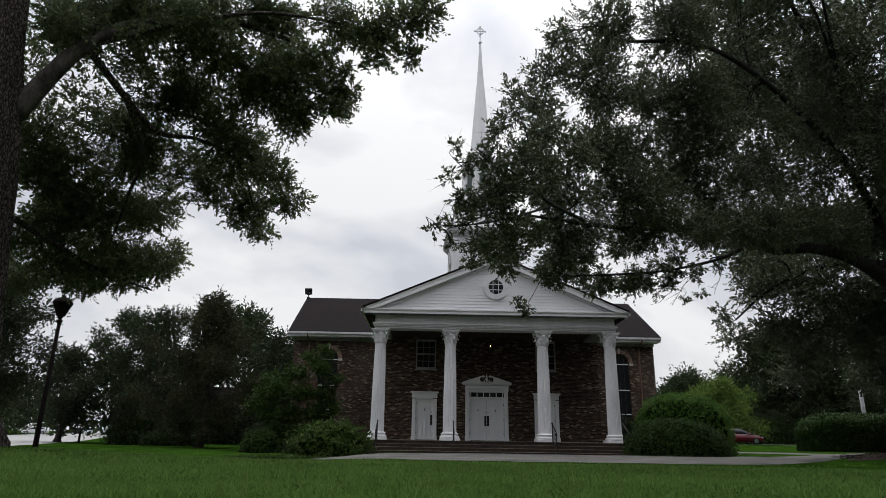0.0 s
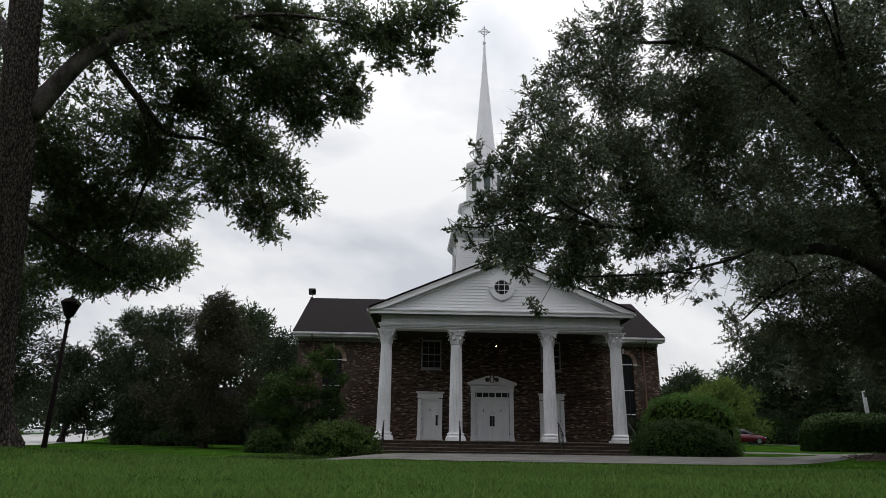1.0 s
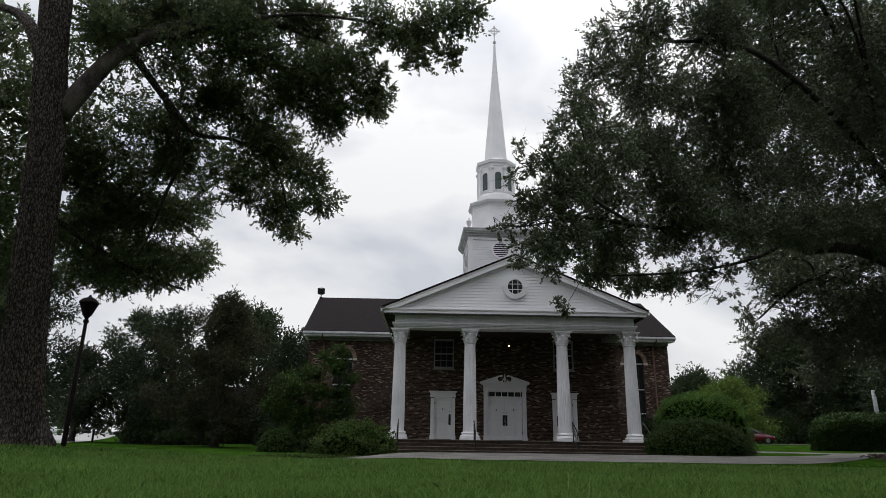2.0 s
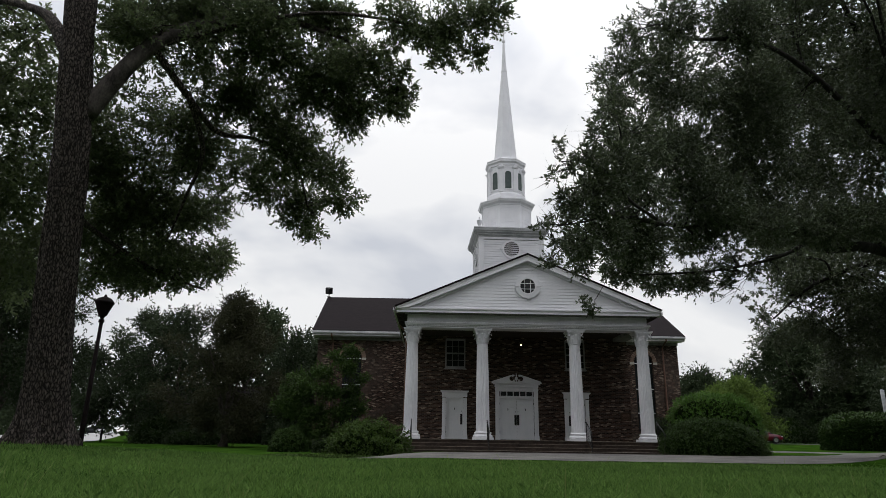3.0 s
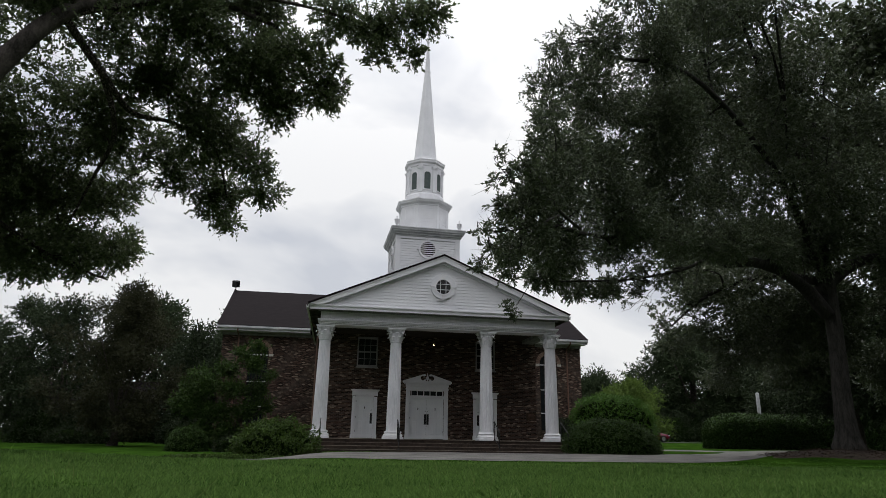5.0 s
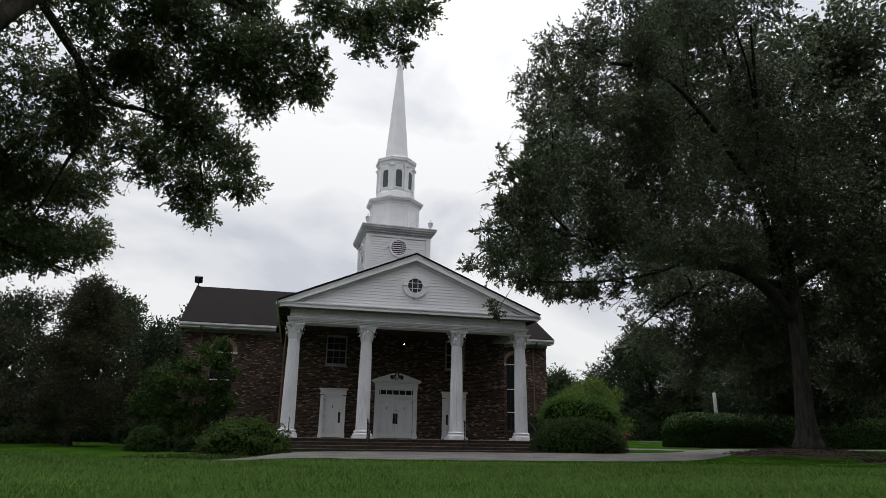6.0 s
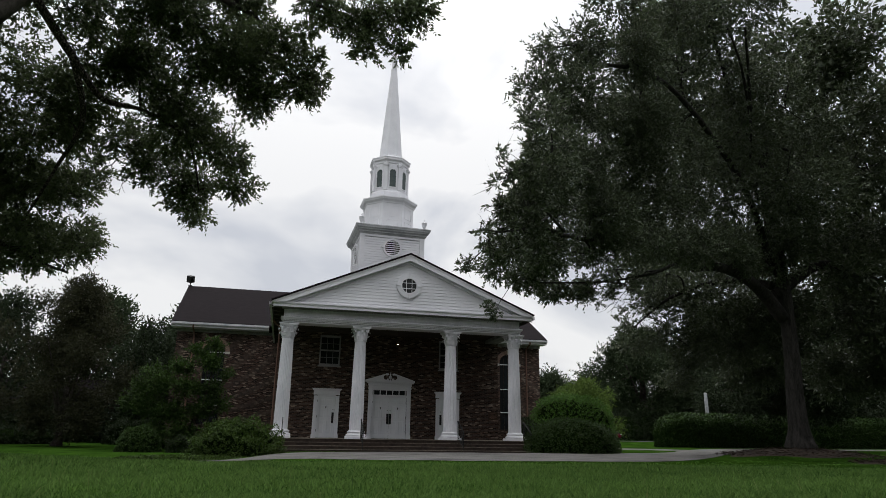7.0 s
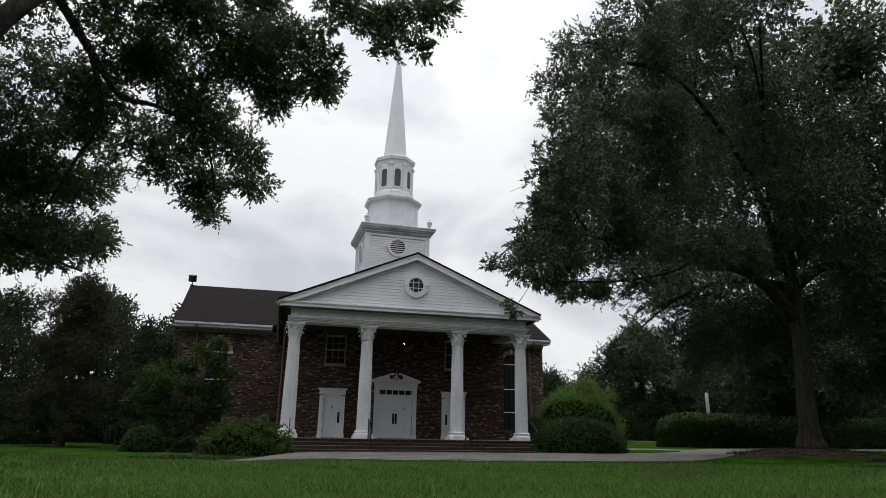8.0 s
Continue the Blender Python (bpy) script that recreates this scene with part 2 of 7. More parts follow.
STRAW = paint("pine_straw", (0.010, 0.007, 0.005), (0.050, 0.034, 0.024), 3, 90, 0.95, bump=0.9, dist=0.03)
BARK = bark_material("oak_bark", (0.014, 0.011, 0.0095), (0.135, 0.112, 0.099), 1.8)
BARK_DARK = paint("dark_oak_bark", (0.010, 0.009, 0.008), (0.050, 0.046, 0.041), 3.0, 14, 0.95, bump=1.0, stretch=(3.5, 3.5, 0.6), dist=0.08, fine_mix=0.45, spec=0.2)
# dark brown that puts the deep shade of eaves and ceiling into colour
SHADE_BROWN = paint("brown_eave_shade", (0.035, 0.028, 0.024), (0.075, 0.06, 0.052), 2.5, 20, 0.85, spec=0.1)
# grey for soffit mildew, and for shade painted on beams and frieze board
WEATHER_SHADE = paint("weathered_shade_grey", (0.16, 0.16, 0.155), (0.34, 0.34, 0.33), 2.5, 20, 0.8)
GREY_TRIM = paint("greying_white_trim", (0.34, 0.345, 0.36), (0.60, 0.60, 0.61), 1.6, 22, 0.6, bump=0.1)
BARK_PALE = paint("lichened_oak_bark", (0.016, 0.014, 0.012), (0.095, 0.082, 0.074), 3.0, 18, 0.95, bump=0.9, stretch=(1.6, 1.6, 1.0), dist=0.04)
LEAF_OAK = leaf_material("oak_leaf", (0.038, 0.054, 0.024), (0.140, 0.180, 0.078), 0.40, 0.45, 0.4, 0.25)
LEAF_LIVE_OAK = leaf_material("live_oak_leaf", (0.028, 0.039, 0.021), (0.127, 0.159, 0.083), 0.36, 0.30, 0.4, 0.35)
LEAF_DARK = leaf_material("dark_leaf", (0.011, 0.018, 0.009), (0.042, 0.058, 0.028), 0.5, 0.25)
LEAF_BROWN = leaf_material("bronze_green_leaf", (0.017, 0.019, 0.010), (0.058, 0.060, 0.030), 0.55, 0.28)
LEAF_FRESH = leaf_material("fresh_green_leaf", (0.045, 0.080, 0.016), (0.150, 0.215, 0.050), 0.5, 0.35)
LEAF_AZALEA = leaf_material("azalea_leaf", (0.010, 0.026, 0.005), (0.098, 0.155, 0.034), 0.45, 0.22)
LEAF_BOX = leaf_material("clipped_shrub_leaf", (0.007, 0.019, 0.005), (0.064, 0.110, 0.027), 0.42, 0.15)
LEAF_BOX_BRIGHT = leaf_material("bright_shrub_leaf", (0.016, 0.050, 0.008), (0.125, 0.240, 0.040), 0.42, 0.25)
LEAF_HEDGE = leaf_material("hedge_leaf", (0.006, 0.017, 0.004), (0.058, 0.105, 0.024), 0.45, 0.15)
LEAF_SHRUB = leaf_material("broad_shrub_leaf", (0.008, 0.020, 0.005), (0.075, 0.130, 0.030), 0.45, 0.2)
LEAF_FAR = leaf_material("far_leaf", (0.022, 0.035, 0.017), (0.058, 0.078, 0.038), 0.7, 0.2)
# near-black green that stands for the shade among the inner twigs
CORE_SHADE = paint("core_shade", (0.005, 0.010, 0.003), (0.014, 0.024, 0.006), 6, 40, 0.95, spec=0.0, bump=0.8, dist=0.04)
BLADE = leaf_material("grass_blade", (0.019, 0.060, 0.009), (0.215, 0.350, 0.092), 0.6, 0.35, 0.45)
STALK = leaf_material("coarse_blade", (0.10, 0.16, 0.04), (0.26, 0.31, 0.12), 0.7, 0.3)
CAR_RED = paint("metallic_red", (0.075, 0.003, 0.010), (0.10, 0.005, 0.014), 2, 200, 0.25, bump=0.0, spec=0.6)
CAR_WHITE = paint("white_enamel", (0.65, 0.66, 0.68), (0.72, 0.73, 0.74), 2, 200, 0.3, bump=0.0)
TYRE = paint("tyre_rubber", (0.012, 0.012, 0.012), (0.022, 0.022, 0.022), 10, 80, 0.8)
RIM = paint("alloy", (0.45, 0.46, 0.47), (0.55, 0.56, 0.57), 10, 80, 0.3, metal=0.9)
DARK_GLASS = paint("tinted_glass", (0.012, 0.014, 0.015), (0.02, 0.022, 0.024), 3, 50, 0.06, bump=0.0)
PALE_POST = paint("weathered_concrete_post", (0.20, 0.205, 0.21), (0.40, 0.41, 0.42), 3, 40, 0.8)
SIGN_GREEN = paint("sign_green", (0.03, 0.12, 0.07), (0.05, 0.17, 0.10), 3, 40, 0.6)
BULB = glow_material("warm_bulb", (1.0, 0.72, 0.4), 14.0)


# ------------------------------------------------------------------ mesh helpers
def part(name, bm, material, parent=None, label="", smooth=False):
    """Links a bmesh as one mesh object, under a thing or a part if one is given."""
    me = bpy.data.meshes.new(name)
    bmesh.ops.recalc_face_normals(bm, faces=bm.faces)
    bm.to_mesh(me)
    bm.free()
    return mesh_part(name, me, material, parent, label, smooth)


def mesh_part(name, me, material, parent=None, label="", smooth=False):
    me.materials.clear()
    me.materials.append(material)
    if smooth:
        me.polygons.foreach_set("use_smooth", [True] * len(me.polygons))
    ob = new(name, me)
    if parent:
        ob.parent = parent
        ob.matrix_parent_inverse = world_of(parent).inverted()
    if label:
        ob["label"] = label
    return ob


def world_of(ob):
    m = ob.matrix_basis.copy()
    return world_of(ob.parent) @ ob.matrix_parent_inverse @ m if ob.parent else m


def empty(name, at=(0, 0, 0)):
    ob = new(name)
    ob.location = at
    return ob


def box(bm, x0, x1, y0, y1, z0, z1):
    v = [bm.verts.new(c) for c in ((x0, y0, z0), (x1, y0, z0), (x1, y1, z0), (x0, y1, z0), (x0, y0, z1), (x1, y0, z1), (x1, y1, z1), (x0, y1, z1))]
    for f in ((0, 3, 2, 1), (4, 5, 6, 7), (0, 1, 5, 4), (1, 2, 6, 5), (2, 3, 7, 6), (3, 0, 4, 7)):
        bm.faces.new([v[i] for i in f])
    return v


def cbox(bm, x0, x1, y0, y1, z0, z1, b=0.01):
    """A box with its edges taken off."""
    t = bmesh.new()
    box(t, x0, x1, y0, y1, z0, z1)
    bmesh.ops.bevel(t, geom=t.edges[:], offset=b, segments=1, affect="EDGES")
    join(bm, t)


def join(bm, other, m=None):
    me = bpy.data.meshes.new("tmp")
    if m is not None:
        bmesh.ops.transform(other, matrix=m, verts=other.verts)
    other.to_mesh(me)
    other.free()
    bm.from_mesh(me)
    bpy.data.meshes.remove(me)


def prism_y(bm, poly, y0, y1):
    """A polygon in x and z, drawn out from y0 to y1."""
    a = [bm.verts.new((x, y0, z)) for x, z in poly]
    b = [bm.verts.new((x, y1, z)) for x, z in poly]
    bm.faces.new(a)
    bm.faces.new(b[::-1])
    for i in range(len(poly)):
        j = (i + 1) % len(poly)
        bm.faces.new((a[i], b[i], b[j], a[j]))


def prism_x(bm, poly, x0, x1):
    """A polygon in y and z, drawn out from x0 to x1."""
    a = [bm.verts.new((x0, y, z)) for y, z in poly]
    b = [bm.verts.new((x1, y, z)) for y, z in poly]
    bm.faces.new(a)
    bm.faces.new(b[::-1])
    for i in range(len(poly)):
        j = (i + 1) % len(poly)
        bm.faces.new((a[i], b[i], b[j], a[j]))


def lathe(bm, profile, n=24, at=(0, 0), turn=0.0, cap=True):
    """Rings of (radius, z) round an upright axis."""
    rings = []
    for r, z in profile:
        rings.append([bm.verts.new((at[0] + r * math.cos(turn + 2 * math.pi * i / n), at[1] + r * math.sin(turn + 2 * math.pi * i / n), z)) for i in range(n)])
    for a, b in zip(rings, rings[1:]):
        for i in range(n):
            j = (i + 1) % n
            bm.faces.new((a[i], a[j], b[j], b[i]))
    if cap:
        bm.faces.new(rings[0][::-1])
        bm.faces.new(rings[-1])
    return rings


def tube(bm, pts, radii, n=8, rough=0.0, rnd=None):
    """A round bar along points, one radius a point."""
    pts = [Vector(p) for p in pts]
    rings = []
    up = Vector((0.13, 0.31, 0.94))
    for i, p in enumerate(pts):
        d = (pts[min(i + 1, len(pts) - 1)] - pts[max(i - 1, 0)]).normalized()
        s = d.cross(up)
        if s.length < 0.1:
            s = d.cross(Vector((1, 0, 0)))
        s.normalize()
        t = s.cross(d)
        ring = []
        for k in range(n):
            a = 2 * math.pi * k / n
            r = radii[i]
            if rough:
                r *= 1 + rough * noise.noise((p.x * 0.9 + math.cos(a) * 1.7, p.y * 0.9 + math.sin(a) * 1.7, p.z * 0.8))
            ring.append(bm.verts.new(p + s * (r * math.cos(a)) + t * (r * math.sin(a))))
        rings.append(ring)
    for a, b in zip(rings, rings[1:]):
        for k in range(n):
            j = (k + 1) % n
            bm.faces.new((a[k], a[j], b[j], b[k]))
    bm.faces.new(rings[0][::-1])
    bm.faces.new(rings[-1])


def spline(pts, n):
    """n points along a smooth line through the points given."""
    pts = [Vector(p) for p in pts]
    out = []
    for i in range(n):
        u = i / (n - 1) * (len(pts) - 1)
        k = min(int(u), len(pts) - 2)
        f = u - k
        p0, p1, p2, p3 = pts[max(k - 1, 0)], pts[k], pts[k + 1], pts[min(k + 2, len(pts) - 1)]
        out.append(0.5 * ((2 * p1) + (p2 - p0) * f + (2 * p0 - 5 * p1 + 4 * p2 - p3) * f * f + (3 * p1 - p0 - 3 * p2 + p3) * f ** 3))
    return out


def array_mesh(name, verts, size):
    """A mesh of loose faces of size corners each, from an array of their corners in turn."""
    me = bpy.data.meshes.new(name)
    count = len(verts) // size
    me.vertices.add(len(verts))
    me.vertices.foreach_set("co", np.ascontiguousarray(verts, dtype=np.float32).ravel())
    me.loops.add(len(verts))
    me.loops.foreach_set("vertex_index", np.arange(len(verts), dtype=np.int32))
    me.polygons.add(count)
    me.polygons.foreach_set("loop_start", np.arange(0, len(verts), size, dtype=np.int32))
    me.update(calc_edges=True)
    return me


def unit(v):
    return v / np.maximum(np.linalg.norm(v, axis=1, keepdims=True), 1e-6)


def leaf_array(base, axis, length, width, rng, face=None):
    """Corners of folded leaves that grow from base along axis."""
    n = len(base)
    side = unit(np.cross(axis, rng.normal(size=(n, 3))))
    if face is not None:
        side = unit(np.cross(axis, unit(face + rng.normal(size=(n, 3)) * 0.38)))
    nor = np.cross(side, axis)
    ln = (length * rng.uniform(0.65, 1.25, n))[:, None]
    wd = (width * rng.uniform(0.7, 1.2, n))[:, None]
    v = np.empty((n, 4, 3))
    v[:, 0] = base
    v[:, 1] = base + axis * ln * 0.48 + side * wd * 0.5 + nor * wd * 0.18
    v[:, 2] = base + axis * ln
    v[:, 3] = base + axis * ln * 0.48 - side * wd * 0.5 + nor * wd * 0.18
    return v.reshape(-1, 3)


def sprays(clumps, per_m2, leaves, length, width, rng, twig=0.32, flat=0.8, droop=0.25, up=0.55):
    """Leafy shoots: lobed clumps (x, y, z, radius) with ragged shoots standing out of them, leaves along each shoot."""
    pts, outs, reach = [], [], []
    for x, y, z, r in clumps:
        k = max(8, int(per_m2 * 4 * math.pi * r * r))
        c = np.array((x, y, z))
        lobes = c + unit(rng.normal(size=(8, 3))) * r * rng.uniform(0.25, 0.68, (8, 1)) * np.array((1, 1, flat))
        which = rng.integers(0, 8, k)
        d = unit(rng.normal(size=(k, 3)))
        p = lobes[which] + d * (0.46 * r * rng.uniform(0, 1, k) ** 0.45)[:, None] * np.array((1, 1, flat))
        o = unit((p - c) / r + d * 0.6)
        shoot = rng.uniform(0, 1, k) < 0.14
        pts.append(p)
        outs.append(o)
        reach.append(np.where(shoot, 1.45, 0.75) * min(1.0, max(0.35, r / 0.6)))
    p, o, q = np.concatenate(pts), np.concatenate(outs), np.concatenate(reach)
    o = unit(o + rng.normal(size=o.shape) * 0.45 + np.array((0, 0, 0.15 - droop)))
    n0 = len(p)
    stems = leaf_array(p - o * 0.05, o, twig * 0.95, 0.007, rng)
    step = np.tile((np.arange(leaves) + 0.5) / leaves, n0)
    p, o, q = np.repeat(p, leaves, axis=0), np.repeat(o, leaves, axis=0), np.repeat(q, leaves)
    n = len(p)
    p = p + o * (step * twig * q)[:, None] + rng.normal(size=(n, 3)) * 0.16 * length
    a = unit(o * (0.55 + 0.5 * step)[:, None] + unit(rng.normal(size=(n, 3))) * 0.75)
    face = unit(rng.normal(size=(n, 3))) * (1 - up) + np.array((0, 0, up)) + o * 0.25
    return leaf_array(p, a, length, width, rng, face), stems


# ------------------------------------------------------------------ ground
def step01(a, b, v):
    t = min(1.0, max(0.0, (v - a) / (b - a)))
    return t * t * (3 - 2 * t)


def ground_z(x, y):
    """Height of the lawn: it falls from the street side to the church and heaps up round the trunks."""
    z = 0.02 + 0.37 * (1 - step01(4, 24, y))
    z += 0.14 * step01(4, 14, -x) * (1 - step01(15, 30, y))
    z += 0.42 * math.exp(-((x - 13.0) ** 2 + (y - 22.6) ** 2) / 9.0)
    z += 0.12 * math.exp(-((x + 12.5) ** 2 + (y - 15.3) ** 2) / 5.0)
    z += 0.12 * math.exp(-((x - 9.5) ** 2 + (y - 15.0) ** 2) / 3.5)
    z -= 0.30 * step01(4.5, 9.5, -x) * step01(16, 27, y) + 0.06 * step01(8, 13, -x) * (1 - step01(16, 21, -x)) * step01(30, 40, y)
    z += 0.38 * step01(48, 68, y) * step01(6, 24, x)
    d = math.hypot(x, y - 15)
    if d < 60:
        z += 0.025 * noise.noise((x * 0.35, y * 0.35, 0)) + 0.012 * noise.noise((x * 1.3, y * 1.3, 3))
    return z


def grid_lines(fine0, fine1, step, far):
    out = list(np.arange(fine0, fine1 + 0.001, step))
    s, v = step, fine1
    while v < far:
        s *= 1.35
        v += s
        out.append(v)
    s, v = step, fine0
    while v > -far:
        s *= 1.35
        v -= s
        out.insert(0, v)
    return [float(v) for v in out]


def build_ground():
    bm = bmesh.new()
    xs, ys = grid_lines(-26, 30, 0.5, 1500), grid_lines(-6, 36, 0.5, 1500)
    rows = [[bm.verts.new((x, y, ground_z(x, y))) for x in xs] for y in ys]
    for a, b in zip(rows, rows[1:]):
        for i in range(len(xs) - 1):
            bm.faces.new((a[i], a[i + 1], b[i + 1], b[i]))
    ob = part("ground", bm, LAWN, smooth=True)
    tagged(ob, "rough green lawn sloping gently down to the church", "lawn", kind="structure")


build_ground()


def ribbon(name, line, widths, material, label, category, lift=0.012, n=60, camber=0.0):
    """A paved band that lies on the ground along a line."""
    bm = bmesh.new()
    pts = spline([(x, y, 0) for x, y in line], n)
    ws = spline([(w, 0, 0) for w in widths], n)
    rows = []
    for i, p in enumerate(pts):
        d = (pts[min(i + 1, n - 1)] - pts[max(i - 1, 0)]).normalized()
        s = Vector((-d.y, d.x, 0))
        row = []
        for k in range(9):
            u = (k / 8 - 0.5) * ws[i].x
            wob = 0.06 * noise.noise((p.x * 0.7, p.y * 0.7, k)) if k in (0, 8) else 0
            q = p + s * (u + wob)
            edge = 0.03 if k in (0, 8) else 0.0
            row.append(bm.verts.new((q.x, q.y, ground_z(q.x, q.y) + lift + 0.028 - edge)))
        rows.append(row)
    for a, b in zip(rows, rows[1:]):
        for k in range(8):
            bm.faces.new((a[k], a[k + 1], b[k + 1], b[k]))
    ob = part(name, bm, material, smooth=True)
    return tagged(ob, label, category, kind="structure")


ribbon("driveway", [(-9.0, 22.2), (-6.4, 23.6), (-4.0, 25.0), (-1, 25.9), (5, 26.1), (11, 28.0), (17, 33.0), (23, 40.5), (32, 46.5), (50, 49)], [0.2, 2.2, 7.6, 9.9, 9.7, 6.8, 4.6, 4.0, 4.0, 4.0],
       CONCRETE, "pale concrete drive curving past the church steps", "driveway")
ribbon("driveway", [(21.5, 37.6), (18.6, 41.2), (14.5, 42.4), (10.0, 41.8), (8.2, 41.4)], [3.0, 3.6, 3.2, 3.0, 2.6], CONCRETE, "narrow concrete spur behind the grass island", "driveway")
ribbon("road", [(-30, 18), (-40.5, 51), (-52, 79), (-83, 147), (-122, 230)], [15, 16, 17, 17, 17], ROADWAY, "pale worn street beyond the lawn", "road")
ribbon("parking_lane", [(24, 66.0), (34, 66.4), (60, 67.4)], [2.4, 2.4, 2.4], ASPHALT, "dark worn parking lane behind the clipped hedge", "pavement")


def mulch(name, cx, cy, r, label):
    bm = bmesh.new()
    n = 40
    rings = []
    for k in range(7):
        f = k / 6
        ring = []
        for i in range(n):
            a = 2 * math.pi * i / n
            rr = r * f * (1 + 0.22 * noise.noise((math.cos(a) * 1.6 + cx, math.sin(a) * 1.6, 1)))
            x, y = cx + rr * math.cos(a), cy + rr * math.sin(a)
            lift = 0.05 + 0.05 * noise.noise((x * 2.2, y * 2.2, 0)) if k < 6 else -0.02
            ring.append(bm.verts.new((x, y, ground_z(x, y) + max(lift, -0.02))))
        rings.append(ring)
    for a, b in zip(rings, rings[1:]):
        for i in range(n):
            j = (i + 1) % n
            bm.faces.new((a[i], a[j], b[j], b[i]))
    bmesh.ops.remove_doubles(bm, verts=bm.verts, dist=0.001)
    ob = part(name, bm, STRAW, smooth=True)
    # loose needles and twigs
    rng = np.random.default_rng(5)
    k = 2600
    a, q = rng.uniform(0, 2 * math.pi, k), r * rng.uniform(0, 1.04, k) ** 0.6
    x, y = cx + q * np.cos(a), cy + q * np.sin(a)
    z = np.array([ground_z(i, j) for i, j in zip(x, y)]) + 0.06
    ax = unit(np.stack((rng.normal(size=k), rng.normal(size=k), 0.25 * rng.normal(size=k)), 1))
    litter = mesh_part("litter", array_mesh("litter", leaf_array(np.stack((x, y, z), 1), ax, 0.16, 0.022, rng), 4), STRAW, ob)
    litter["kind"] = "stuff"
    return tagged(ob, label, "mulch", kind="structure")


mulch("mulch_bed", 13.0, 22.6, 2.7, "brown pine straw heaped round the oak trunk")
mulch("mulch_bed", 9.7, 15.0, 1.5, "brown pine straw bed in the lawn")

# ------------------------------------------------------------------ church
FLOOR = 0.52          # porch floor
WALL_Y = 36.4         # front wall under the portico
WING_Y = 46.8         # front wall of the wide block behind
COL_Y = 32.92         # column axes
AX = -0.10            # axis of the doors
church = tagged(empty("church", (0, 40, 0.08)), "brown brick church with white portico, clapboard pediment and steeple", "church")


def holed_wall(bm, x0, x1, z0, z1, y0, y1, holes):
    """A wall in x and z with rectangular or arched openings (xa, xb, za, zb, arched)."""
    cuts = {x0, x1}
    for xa, xb, za, zb, arched in holes:
        n = 14 if arched else 1
        cuts.update(xa + (xb - xa) * i / n for i in range(n + 1))
    cuts = sorted(cuts)
    for a, b in zip(cuts, cuts[1:]):
        mid = (a + b) / 2
        spans, low = [], z0
        inside = sorted((h for h in holes if h[0] < mid < h[1]), key=lambda h: h[2])
        for xa, xb, za, zb, arched in inside:
            spans.append((low, low, za, za))
            if arched:
                r, c = (xb - xa) / 2, (xa + xb) / 2
                ta = zb - r + math.sqrt(max(0, r * r - (a - c) ** 2))
                tb = zb - r + math.sqrt(max(0, r * r - (b - c) ** 2))
            else:
                ta = tb = zb
            low = None
            spans.append((ta, tb, z1, z1))
        if not inside:
            spans.append((z0, z0, z1, z1))
        elif len(inside) > 1:
            (_, _, a1, a2, _), (_, _, b1, b2, _) = inside
            spans = [(z0, z0, a1, a1), (a2, a2, b1, b1), (b2, b2, z1, z1)]
        for la, lb, ha, hb in spans:
            prism_y(bm, [(a, la), (b, lb), (b, hb), (a, ha)], y0, y1)
    bmesh.ops.remove_doubles(bm, verts=bm.verts, dist=0.0005)
    twins = {}
    for f in bm.faces:
        twins.setdefault(frozenset(f.verts), []).append(f)
    bmesh.ops.delete(bm, geom=[f for fs in twins.values() if len(fs) > 1 for f in fs], context="FACES_ONLY")


# walls
NX = 6.05
door_holes = [(AX - 0.93, AX + 0.93, FLOOR, 3.22, False), (AX - 3.82, AX - 2.86, FLOOR, 2.68, False), (AX + 2.74, AX + 3.70, FLOOR, 2.68, False)]
win_holes = [(AX - 3.82, AX - 2.82, 4.26, 5.82, False), (AX + 2.75, AX + 3.75, 4.26, 5.82, False)]
bm = bmesh.new()
holed_wall(bm, -NX, NX, 0.0, 6.45, WALL_Y, WALL_Y + 0.3, door_holes + win_holes)
part("wall", bm, BRICK, church, "dark brown mottled brick wall under the portico")
for sx in (-1, 1):
    bm = bmesh.new()
    box(bm, min(sx * NX, sx * (NX - 0.3)), max(sx * NX, sx * (NX - 0.3)), WALL_Y + 0.302, WING_Y - 0.004, -0.6, 6.45)
    part("wall", bm, BRICK, church)
for sx in (-1, 1):
    bm = bmesh.new()
    a, b = sorted((sx * (NX + 0.002), sx * 12.9))
    c, d = sorted((sx * 9.72, sx * 11.08))
    holed_wall(bm, a, b, -0.6, 7.18, WING_Y, WING_Y + 0.35, [(c, d, 1.2, 6.62, True)])
    part("wall", bm, BRICK, church, "mottled brown brick wall with an arched window")
    bm = bmesh.new()
    a, b = sorted((sx * 12.9, sx * 12.55))
    prism_x(bm, [(WING_Y + 0.352, -0.6), (62.5, -0.6), (62.5, 7.3), (54.4, 11.35), (WING_Y + 0.352, 7.45)], a, b)
    part("wall", bm, BRICK, church)
bm = bmesh.new()
box(bm, -12.546, 12.546, 62.15, 62.5, 0.0, 7.6)
part("wall", bm, BRICK, church)
bm = bmesh.new()
box(bm, -NX + 0.31, NX - 0.31, WALL_Y + 0.305, WING_Y, FLOOR - 0.1, FLOOR)
box(bm, -12.5, 12.5, WING_Y + 0.4, 62.1, FLOOR - 0.1, FLOOR)
part("inner_floor", bm, DARK_INSIDE, church)

